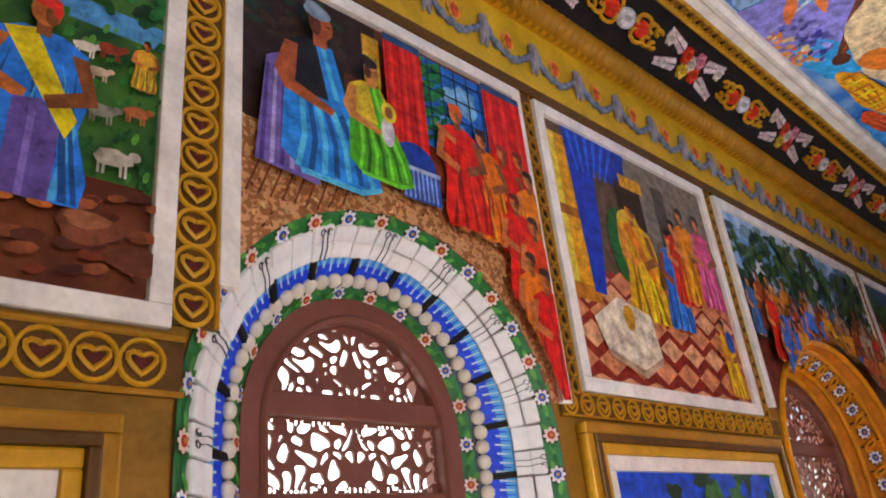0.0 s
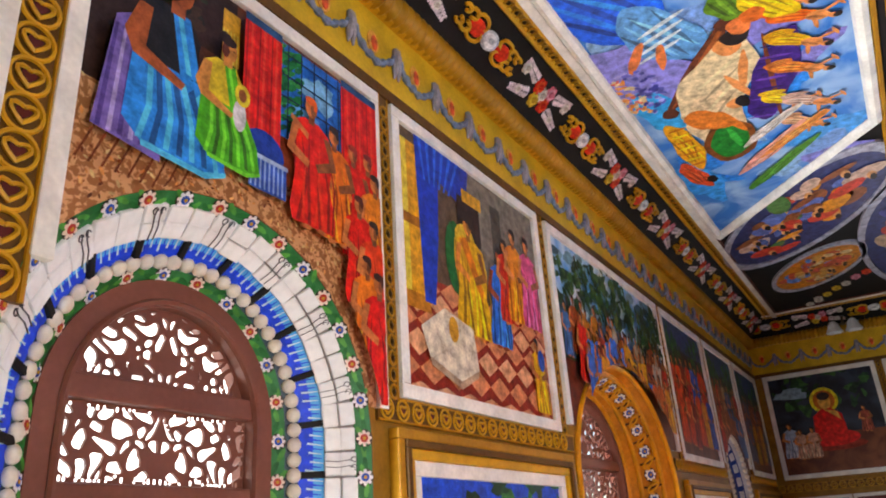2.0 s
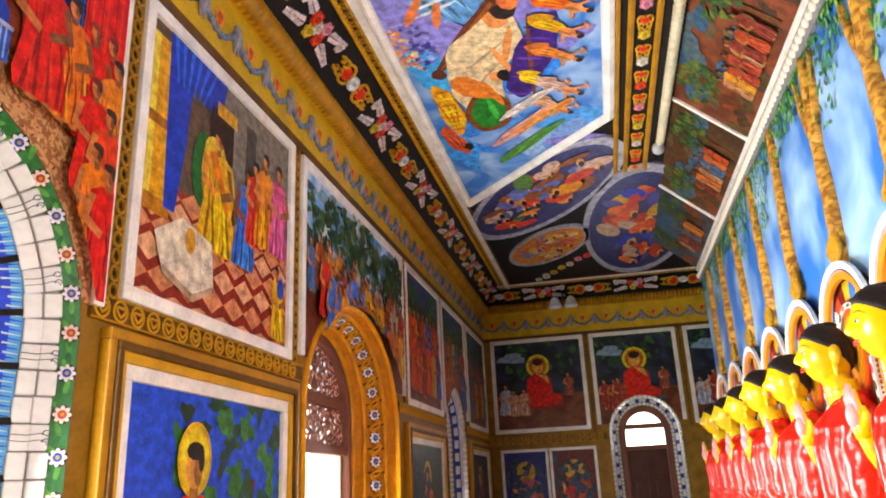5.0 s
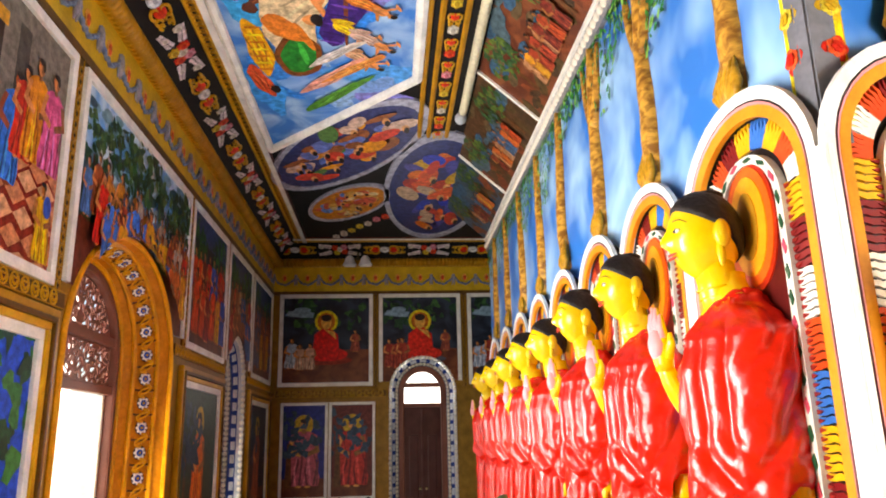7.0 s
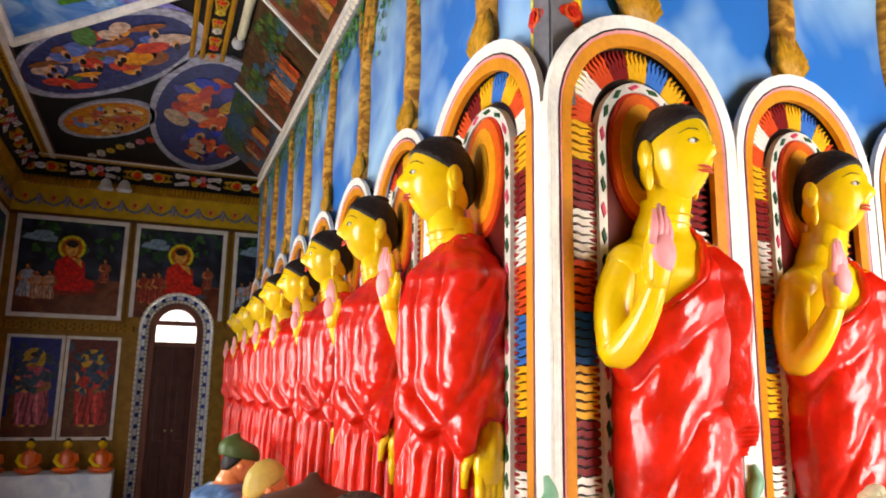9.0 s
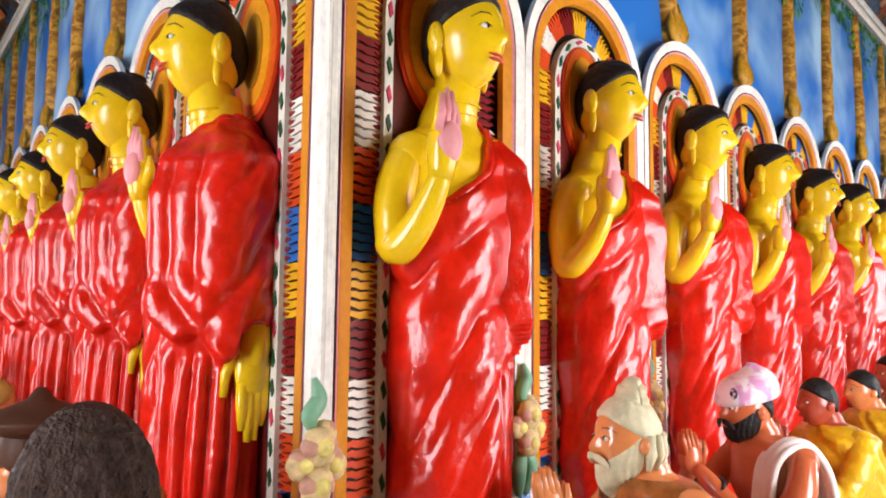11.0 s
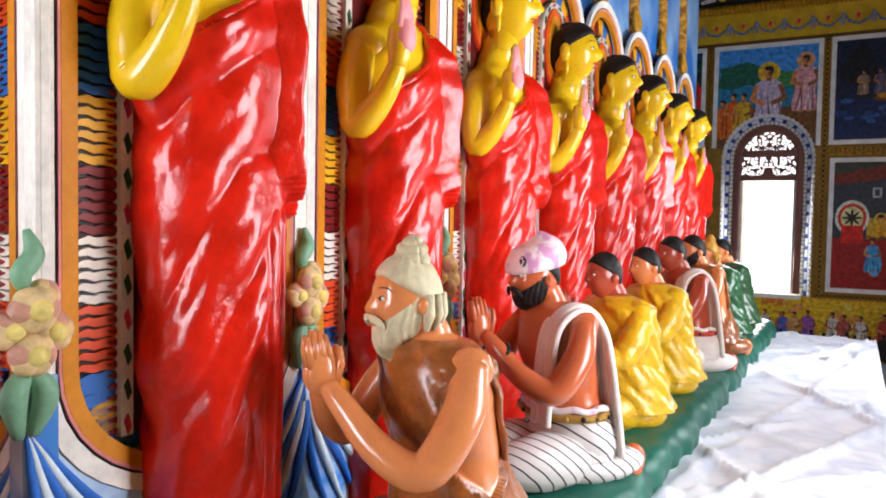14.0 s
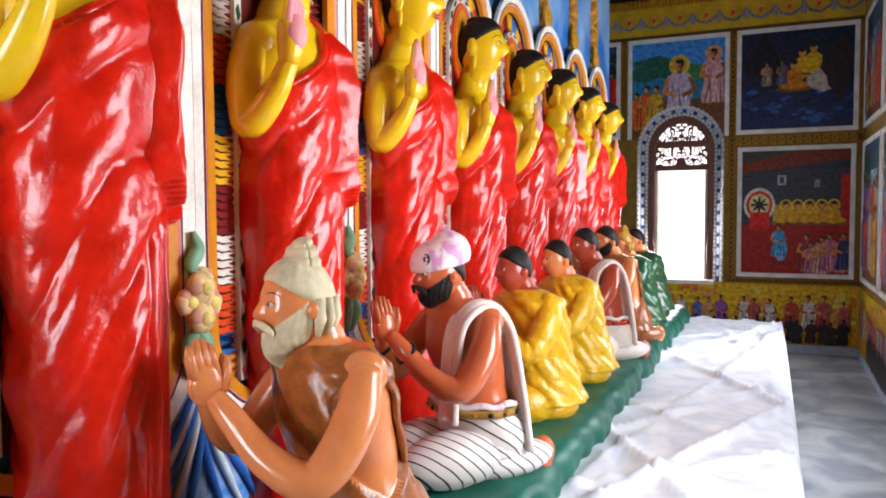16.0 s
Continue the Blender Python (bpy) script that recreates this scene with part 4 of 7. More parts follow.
        for f, st, off in ((.085, .098, .03), (.925, .098, .06)):
            marks = walk_along([tuple(at(i, 0, f)[:2]) for i in range(len(out))], st, off)
            for n_, (i, t) in enumerate(marks):
                piece(FLOWER_R if n_ % 2 else FLOWER_B, th, facing(i, t, f, .004), .80 if f < .5 else .72)
            lv = bmesh.new()
            for n_, (i, t) in enumerate(walk_along([tuple(at(i, 0, f)[:2]) for i in range(len(out))], st / 4, off + st / 8)):
                q = facing(i, t, f, .004)
                aa = rnd.uniform(-.9, .9) + (math.pi if n_ % 2 else 0)
                for p in [ring_pts(.004 * math.cos(aa), .012 * math.sin(aa) * 1.4, .019, .007, 8, aa)]:
                    fc = lv.faces.new([lv.verts.new(q @ Vector((x, y, .0015 + .0006 * (n_ % 3)))) for x, y in p])
                    fc.material_index = n_ % 2
            tagged(part("painted_leaves", lv, [LEAF, LEAF2], th), "green painted leaves", kind="stuff")
    elif style == "orange":
        strip(0.0, 1.0, paint("c2790c", rough=.35, vary=.3, scale=14, bump=.4), "orange_band", .002)
        for f in (.03, .30, .74, .97):
            bm = bmesh.new()
            tube(bm, [at(i, 0, f, .008) for i in range(len(out))], .014, 0, k=8)
            part("moulding", bm, paint("d8920f", rough=.35, vary=.3), th)
        line = [tuple(at(i, 0, .52)[:2]) for i in range(len(out))]
        for n_, (i, t) in enumerate(walk_along(line, .135, .06)):
            q = facing(i, t, .52, .010)
            piece(FLOWER_B, th, q, 1.35)
            bm = bmesh.new()
            for s_ in (-1, 1):
                tube(bm, [(s_ * (.062 - .03 * math.cos(g)), .036 * math.sin(g * 1.4) * s_, .010) for g in [k2 * .5 for k2 in range(8)]], .007, 0, k=6)
            tube(bm, [(.062, -.055, .006), (.070, 0, .008), (.062, .055, .006)], .006, 1, k=6)
            part("carved_scroll", bm, [paint("dd9a14", rough=.35), paint("5c3a0e")], th, m=q)
    else:
        strip(0.0, .30, paint("c8ccd2"), "pale_band")
        strip(.30, .62, paint("1f3c86", vary=.3), "blue_band")
        strip(.62, 1.0, paint("5a6274"), "grey_band")
        for f, st in ((.10, .05), (.80, .042)):
            for i, t in walk_along([tuple(at(i, 0, f)[:2]) for i in range(len(out))], st, .02):
                piece(BEAD, th, facing(i, t, f, .006), 1.1)
        for i, t in walk_along([tuple(at(i, 0, .46)[:2]) for i in range(len(out))], .11, .05):
            bm = bmesh.new()
            box(bm, -.035, .035, -.02, .02, -.003, .006, bevel=.004)
            part("pale_block", bm, paint("cfd3da"), th, m=facing(i, t, .46, .002))
    # timber frame
    z0 = -d - .035
    fw = .062
    bm = bmesh.new()
    o2, i2 = inn, path_pts(cx, ai - fw, spring_i, rise_i - fw, sill)
    band(bm, i2, o2, z0 + .05, z0 + .05, 0, thick=.07)
    part("window_frame", bm, TIMBER, th)
    bm = bmesh.new()
    tube(bm, [(x, y, z0 + .052) for x, y in path_pts(cx, ai - fw + .010, spring_i, rise_i - fw + .010, sill)], .009, 0, k=6)
    part("frame_bead", bm, TIMBER, th)
    fan0, fan1, mid0, mid1 = lat
    for w0, w1 in ((mid1, fan0), (mid0 - .045, mid0)):
        bm = bmesh.new()
        box(bm, cx - ai + fw - .01, cx + ai - fw + .01, w0, w1, z0, z0 + .046, bevel=.006)
        part("transom", bm, TIMBER, th)
    hw = ai - fw
    bm = bmesh.new()
    lattice(bm, cx - hw, cx + hw, mid0, mid1, None, 5, .008)
    if lower == "door":
        bm.free()
    else:
        part("fretwork_panel", bm, TIMBER, th, m=Matrix.Translation((0, 0, z0 + .012)))
    bm = bmesh.new()
    hh = rise_i - fw
    lattice(bm, cx - hw, cx + hw, fan0, spring_i + hh, lambda gx, gy: (1 - np.sqrt(((gx - cx) / hw) ** 2 + (np.maximum(gy - spring_i, 0) / hh) ** 2)) * min(hw, hh), 9, .008)
    if lower == "door":
        bm.free()
        bm = bmesh.new()
        for x in (cx - hw * .5, cx, cx + hw * .5):
            tube(bm, [(x, mid0, .01), (x, spring_i + hh * .8, .01)], .003, 0, k=6)
        part("glazing_bar", bm, CREAM, th, m=Matrix.Translation((0, 0, z0 + .012)))
        bm = None
    if bm is not None:
        part("fretwork_panel", bm, TIMBER, th, m=Matrix.Translation((0, 0, z0 + .012)))
    bm = bmesh.new()
    box(bm, cx - ai - .02, cx + ai + .02, sill - .03, sill + .012, z0 - .02, .03, bevel=.006)
    part("window_sill", bm, CREAM, th)
    if lower == "door":
        bm = bmesh.new()
        box(bm, cx - .016, cx + .016, sill + .01, mid0 - .045, z0 - .012, z0 + .038, bevel=.004)
        part("meeting_stile", bm, paint("4a2620", rough=.35, vary=.25), th)
        for s_ in (-1, 1):
            bm = bmesh.new()
            x0, x1 = (cx - hw, cx - .003) if s_ < 0 else (cx + .003, cx + hw)
            box(bm, x0, x1, sill + .01, mid0 - .045, z0, z0 + .03, bevel=.004)
            for q0, q1 in ((.15, .8), (.95, 1.6)):
                box(bm, x0 + .05, x1 - .05, q0, q1, z0 + .026, z0 + .042, bevel=.008)
            dr = part("door", bm, paint("4a2620", rough=.35, vary=.25), th)
            bm = bmesh.new()
            blob(bm, (x1 - .03 if s_ < 0 else x0 + .03, 1.05, z0 + .05), (.014, .014, .014), 0, k=10, j=6)
            part("door_knob", bm, paint("a89a6a", rough=.3, metal=.8), dr)
    else:
        for s_ in (-1, 1):
            bm = bmesh.new()
            x = cx + s_ * (hw - .012)
            box(bm, x - .012, x + .012, sill + .012, mid0 - .045, z0 - .22, z0 + .01, bevel=.004)
            part("casement", bm, CREAM, th, "casement leaf folded outwards")
    bm = bmesh.new()
    box(bm, cx - ai - .35, cx + ai + .35, sill - .3, spring + rise + .3, -.62, -.60)
    back = part("backdrop", bm, BRIGHT, m=m)
    tagged(back, "overexposed daylight outside the window", "backdrop", kind="structure")
    return th


BRIGHT = bpy.data.materials.new("bright_day")
BRIGHT.use_nodes = True
_p = BRIGHT.node_tree.nodes["Principled BSDF"]
_p.inputs["Base Color"].default_value = (0.9, 0.93, 0.97, 1)
_p.inputs["Emission Color"].default_value = (1.0, 1.0, 1.0, 1)
_p.inputs["Emission Strength"].default_value = 2.2

window("window_1", M_W, *WIN_W[0], .307, 2.03, .32, .165, "stone", "arched timber window in a painted stone and flower surround", lat=(2.11, 0, 1.90, 2.06))
window("window_2", M_W, *WIN_W[1], .50, 2.00, .45, .22, "orange", "arched timber window in an orange carved surround", lat=(2.12, 0, 1.86, 2.07))
window("window_3", M_W, *WIN_W[2], .26, 2.00, .30, .16, "blue", "arched timber window in a blue and white surround", lat=(2.08, 0, 1.88, 2.03))
window("door_1", M_E, *WIN_E[0], .26, 2.06, .28, .12, "blue", "dark brown double door under a bright fanlight", lower="door", lat=(2.16, 0, 1.94, 2.11))
window("window_4", M_F, *WIN_F[0], .32, 2.01, .335, .12, "blue", "arched timber window in a blue and white surround", lat=(2.09, 0, 1.84, 2.04))
for i, w in enumerate(WIN_S):
    window("window_%d" % (5 + i), M_S, *w, .40, 1.97, .40, .14, "blue", "arched timber window behind the viewer", lat=(2.10, 0, 1.86, 2.05))


# ---------- paintings ----------
def P(h):
    """Picture paint: strong clear colour."""
    c = [int(h[i:i + 2], 16) for i in (0, 2, 4)]
    mean = sum(c) / 3
    h = "".join("%02x" % int(min(255, max(0, (mean + (v - mean) * 1.35) * .94))) for v in c)
    return paint(h, rough=0.42, vary=0.55, scale=26, fine=110, bump=0.2)


class Picture:
    """Plain painted shapes laid on a canvas, the later over the earlier."""

    def __init__(self, w, h):
        self.bm, self.w, self.h, self.mats, self.n, self.over, self.step = bmesh.new(), w, h, [], 0, None, .00005

    def mi(self, mat):
        mat = P(mat) if isinstance(mat, str) else mat
        if mat not in self.mats:
            self.mats.append(mat)
        return self.mats.index(mat)

    def poly(self, pts, mat):
        self.n += 1
        pts = [(min(max(x, 0), 1) * self.w, min(max(y, 0), 1) * self.h) for x, y in pts]
        if self.over:
            # kept clear of the arched opening
            fine = []
            for (xa, ya), (xb, yb) in zip(pts, pts[1:] + pts[:1]):
                k = max(1, int(math.hypot(xb - xa, yb - ya) / .03))
                fine += [(xa + (xb - xa) * i / k, ya + (yb - ya) * i / k) for i in range(k)]
            cx, a, base, rise = self.over
            pts = [(x, max(y, base + rise * math.sqrt(max(0, 1 - ((x - cx) / a) ** 2)) if abs(x - cx) < a else y)) for x, y in fine]
            area = sum(xa * yb - xb * ya for (xa, ya), (xb, yb) in zip(pts, pts[1:] + pts[:1]))
            if abs(area) < 1e-5:
                return
        flat(self.bm, pts, .0012 + self.step * self.n, self.mi(mat))

    def rect(self, x0, y0, x1, y1, mat):
        self.poly([(x0, y0), (x1, y0), (x1, y1), (x0, y1)], mat)

    def ell(self, x, y, rx, ry, mat, k=16, turn=0.0, wob=0.0):
        asp = self.w / self.h
        pts = []
        for i in range(k):
            a = 2 * math.pi * i / k
            r = 1 + wob * math.sin(3 * a + x * 50) + wob * .6 * math.sin(7 * a + y * 40)
            px, py = rx * r * math.cos(a), ry * r * math.sin(a)
            pts.append((x + px * math.cos(turn) - py * math.sin(turn) / asp, y + px * math.sin(turn) * asp + py * math.cos(turn)))
        self.poly(pts, mat)

    def fig(self, x, y, h, robe, skin="c98a5a", halo=None, lean=0.0, hair="2a1d18", wide=1.0, shade=None, sash=None):
        """A plain robed shape: robe, folds, arms and a round head."""
        q = self.h / self.w * h
        L = lambda t: x + lean * q * t
        if halo:
            self.ell(L(.9), y + .9 * h, .15 * q, .15 * h, halo)
        out = [(-.20, 0), (-.22, .10), (-.17, .35), (-.19, .58), (-.17, .74), (-.07, .80), (.07, .80), (.17, .74), (.20, .55), (.16, .35), (.21, .12), (.19, 0)]
        self.poly([(L(b) + a * q * wide, y + b * h) for a, b in out], robe)
        dark = shade or "".join("%02x" % int(int(robe[i:i + 2], 16) * .62) for i in (0, 2, 4))
        light = "".join("%02x" % min(255, int(int(robe[i:i + 2], 16) * 1.2 + 22)) for i in (0, 2, 4))
        for a0, wd, top, mt in ((-.17, .035, .66, dark), (-.11, .025, .50, light), (-.06, .030, .70, dark), (-.01, .022, .62, light), (.04, .026, .44, dark), (.08, .030, .68, light), (.12, .030, .58, dark), (.165, .020, .70, dark)):
            bend = .02 + .05 * math.sin(a0 * 40 + x * 30)
            self.poly([(L(0) + a0 * q * wide, y + .01 * h), (L(.3) + (a0 * .85 + bend) * q * wide, y + .5 * top * h), (L(top) + (a0 * .7 + .02) * q * wide, y + top * h), (L(.3) + ((a0 + wd) * .85 + bend) * q * wide, y + .5 * top * h), (L(0) + (a0 + wd) * q * wide, y + .01 * h)], mt)
        self.poly([(L(.78) - .16 * q * wide, y + .75 * h), (L(.5) - .185 * q * wide, y + .52 * h), (L(.3) - .17 * q * wide, y + .32 * h), (L(.5) - .15 * q * wide, y + .52 * h)], dark)
        if sash:
            self.poly([(L(.76) - .15 * q, y + .76 * h), (L(.8) - .03 * q, y + .80 * h), (L(.4) + .17 * q, y + .40 * h), (L(.3) + .13 * q, y + .30 * h)], sash)
        brown = "".join("%02x" % int(int(skin[i:i + 2], 16) * .68) for i in (0, 2, 4))
        for sg, mt in ((-1, skin), (1, brown)):
            self.poly([(L(.72) + sg * .19 * q, y + .72 * h), (L(.5) + sg * .25 * q, y + .50 * h), (L(.44) + sg * .05 * q, y + .42 * h), (L(.48) + sg * .03 * q, y + .48 * h), (L(.54) + sg * .18 * q, y + .55 * h), (L(.7) + sg * .12 * q, y + .72 * h)], mt)
            self.ell(L(0) + sg * .07 * q, y - .01 * h, .05 * q, .018 * h, skin, 8)
        self.rect(L(.8) - .03 * q, y + .77 * h, L(.8) + .03 * q, y + .85 * h, brown)
        self.ell(L(.9), y + .90 * h, .062 * q, .078 * h, skin, 12)
        self.ell(L(.9) + .025 * q, y + .89 * h, .030 * q, .060 * h, brown, 10)
        self.ell(L(.93), y + .958 * h, .062 * q, .034 * h, hair, 10)
        self.ell(L(.93) + .045 * q, y + .925 * h, .022 * q, .045 * h, hair, 8)

    def seated(self, x, y, h, robe, skin="d8a25a", halo="d8c23a", seat="6a4a1c"):
        q = self.h / self.w * h
        self.ell(x, y + .06 * h, .5 * q, .09 * h, seat, 14)
        if halo:
            self.ell(x, y + .80 * h, .22 * q, .22 * h, halo, 18)
            self.ell(x, y + .80 * h, .17 * q, .17 * h, "a8641c", 18)
        self.ell(x, y + .17 * h, .42 * q, .13 * h, robe, 16)
        self.poly([(x - .26 * q, y + .15 * h), (x - .22 * q, y + .55 * h), (x - .08 * q, y + .66 * h), (x + .08 * q, y + .66 * h), (x + .22 * q, y + .55 * h), (x + .26 * q, y + .15 * h)], robe)
        self.poly([(x - .05 * q, y + .66 * h), (x + .16 * q, y + .60 * h), (x + .20 * q, y + .45 * h)], skin)
        self.ell(x, y + .78 * h, .10 * q, .13 * h, skin, 14)
        self.ell(x, y + .87 * h, .10 * q, .07 * h, "241814", 12)

    def tree(self, x, y, h, leaf, seed=0, trunk="5a3a1e", spread=.5):
        q = self.h / self.w * h
        self.poly([(x - .05 * q, y), (x + .05 * q, y), (x + .03 * q, y + .6 * h), (x - .02 * q, y + .6 * h)], trunk)
        r = random.Random(seed)
        for i in range(64):
            a, d = r.uniform(0, 6.28), math.sqrt(r.random()) * spread
            self.ell(x + d * q * math.cos(a), y + .72 * h + d * .6 * h * math.sin(a), r.uniform(.03, .09) * q, r.uniform(.02, .06) * h, r.choice(leaf), 9, r.uniform(0, 3), .25)

    def crowd(self, x0, x1, y, h, robes, n, seed, skin=("c98a5a", "a86a3e"), rows=1):
        r = random.Random(seed)
        for k in range(rows):
            for i in range(n):
                self.fig(x0 + (x1 - x0) * (i + r.uniform(.2, .8)) / n, y - k * h * .28 + r.uniform(-.02, .02), h * r.uniform(.9, 1.1), r.choice(robes), r.choice(skin), lean=r.uniform(-.06, .06))

    def dabs(self, x0, y0, x1, y1, mats, n, size, seed, turn=None):
        r = random.Random(seed)
        for i in range(n):
            s_ = size * r.uniform(.5, 1.2)
            self.ell(r.uniform(x0, x1), r.uniform(y0, y1), s_, s_ * .45 * self.w / self.h, r.choice(mats), 7, r.uniform(0, 3) if turn is None else turn)


SKYM = blended("5f9fd8", "cfe2ee", "painted_sky", 5, rough=.4)
GRASSM = blended("1f4a22", "4a7a30", "painted_grass", 9, rough=.4)
EARTHM = blended("5a2a18", "7d4426", "painted_earth", 7, rough=.4)
DARKM = blended("1a1c26", "2f3a4a", "painted_dusk", 5, rough=.4)
PAVEM = blended("a0683c", "d8a270", "painted_paving", 60, rough=.4, detail=2, lo=.47, hi=.53)


def painting(name, m, u0, u1, w0, w1, draw, label, group="paintings on the outer walls", frame=.042, frame_mat=None, ground=None, notch=None, lift=.004, deep=.018, gilt=False):
    w, h = u1 - u0, w1 - w0
    th = thing(name, label, "painting", m @ Matrix.Translation((u0, w0, lift)), group=group)
    bm = bmesh.new()
    if notch:
        cx, a, spring, rise = notch
        pts = [(x - u0, y - w0) for x, y in path_pts(cx, a, spring, rise, 0)[14:-14] if y > w0 and u0 < x < u1]
        left = pts[0][1] if cx - a <= u0 else 0
        poly = [(0, h), (0, max(0, left))] + pts + [(w, max(0, pts[-1][1] if cx + a >= u1 else 0)), (w, h)]
        if cx - a > u0:
            poly = [(0, h), (0, 0), (cx - a - u0, 0)] + pts + [(cx + a - u0, 0), (w, 0), (w, h)]
        flat(bm, poly, .001, 0, thick=.004)
    else:
        flat(bm, [(0, 0), (w, 0), (w, h), (0, h)], .001, 0, thick=.004)
    part("canvas", bm, ground or SKYM, th)
    p = Picture(w, h)
    if notch:
        p.over = (notch[0] - u0, notch[1], notch[2] - w0, notch[3])
    draw(p)
    if p.n:
        part("painted_scene", p.bm, p.mats, th)
    else:
        p.bm.free()
    fm = frame_mat or WHITE
    sides = [(-frame, w + frame, h, h + frame), (-frame, w + frame, -frame, 0), (-frame, 0, 0, h), (w, w + frame, 0, h)]
    if notch:
        over = lambda u: spring + rise * math.sqrt(max(0, 1 - ((u - cx) / a) ** 2)) - w0 if abs(u - cx) < a else 0
        sides = [sides[0], (-frame, 0, max(0, over(u0 - frame)), h), (w, w + frame, max(0, over(u1 + frame)), h)]
    for x0, x1, y0, y1 in sides:
        bm = bmesh.new()
        box(bm, x0, x1, y0, y1, -.004, deep, bevel=.004)
        part("frame_bar", bm, fm, th)
    if gilt:
        for k, (o, t, z, mt) in enumerate(((frame, .030, .028, YELLOWGOLD), (frame + .03, .022, .040, DARKGOLD), (frame + .052, .030, .032, GOLD))):
            for x0, x1, y0, y1 in ((-o - t, w + o + t, h + o, h + o + t), (-o - t, w + o + t, -o - t, -o), (-o - t, -o, -o, h + o), (w + o, w + o + t, -o, h + o)):
                bm = bmesh.new()
                box(bm, x0, x1, y0, y1, -.004, z, bevel=.006)
                part("gilt_moulding", bm, mt, th)
    return th


def enthroned(p, x, y, h, robe, torso, skin, cap):
    """A figure seated in three-quarter view: skirt falling from the knees, trunk, arm in the lap and a capped head."""
    q = p.h / p.w * h
    dk, lt = ["".join("%02x" % max(0, min(255, int(int(robe[i:i + 2], 16) * f + o))) for i in (0, 2, 4)) for f, o in ((.6, 0), (1.1, 40))]
    p.poly([(x - .20 * q, y + .42 * h), (x - .22 * q, y + .10 * h), (x - .10 * q, y), (x + .22 * q, y - .02 * h), (x + .34 * q, y + .03 * h), (x + .30 * q, y + .24 * h), (x + .20 * q, y + .42 * h), (x, y + .50 * h)], robe)
    for k in range(7):
        t = k / 6
        x0, x1 = x - .12 * q + .26 * q * t, x - .14 * q + .42 * q * t
        p.poly([(x0, y + (.40 - .04 * t) * h), (x0 + .03 * q, y + .40 * h), ((x0 + x1) / 2 + .05 * q, y + .2 * h), (x1 + .02 * q, y + .03 * h), (x1 - .01 * q, y + .03 * h), ((x0 + x1) / 2 + .02 * q, y + .2 * h)], dk if k % 2 else lt)
    p.poly([(x - .12 * q, y), (x + .22 * q, y - .02 * h), (x + .34 * q, y + .03 * h), (x + .34 * q, y + .055 * h), (x + .21 * q, y + .01 * h), (x - .12 * q, y + .03 * h)], lt)
    p.poly([(x - .17 * q, y + .44 * h), (x - .19 * q, y + .70 * h), (x - .08 * q, y + .77 * h), (x + .08 * q, y + .76 * h), (x + .15 * q, y + .66 * h), (x + .12 * q, y + .44 * h)], torso)
    p.poly([(x - .02 * q, y + .76 * h), (x + .08 * q, y + .76 * h), (x + .16 * q, y + .46 * h), (x + .05 * q, y + .42 * h)], robe), p.poly([(x + .01 * q, y + .74 * h), (x + .04 * q, y + .74 * h), (x + .11 * q, y + .46 * h), (x + .08 * q, y + .46 * h)], lt)
    p.poly([(x - .19 * q, y + .70 * h), (x - .25 * q, y + .52 * h), (x - .20 * q, y + .42 * h), (x + .06 * q, y + .36 * h), (x + .08 * q, y + .40 * h), (x - .14 * q, y + .48 * h), (x - .12 * q, y + .70 * h)], skin)
    p.rect(x - .03 * q, y + .74 * h, x + .05 * q, y + .82 * h, skin), p.ell(x + .02 * q, y + .88 * h, .070 * q, .085 * h, skin, 16), p.ell(x - .015 * q, y + .87 * h, .035 * q, .06 * h, "5a3020", 10)
    p.ell(x, y + .955 * h, .082 * q, .045 * h, cap, 14), p.ell(x - .02 * q, y + .985 * h, .05 * q, .03 * h, cap, 12), p.rect(x + .05 * q, y + .885 * h, x + .075 * q, y + .895 * h, "1c1412")


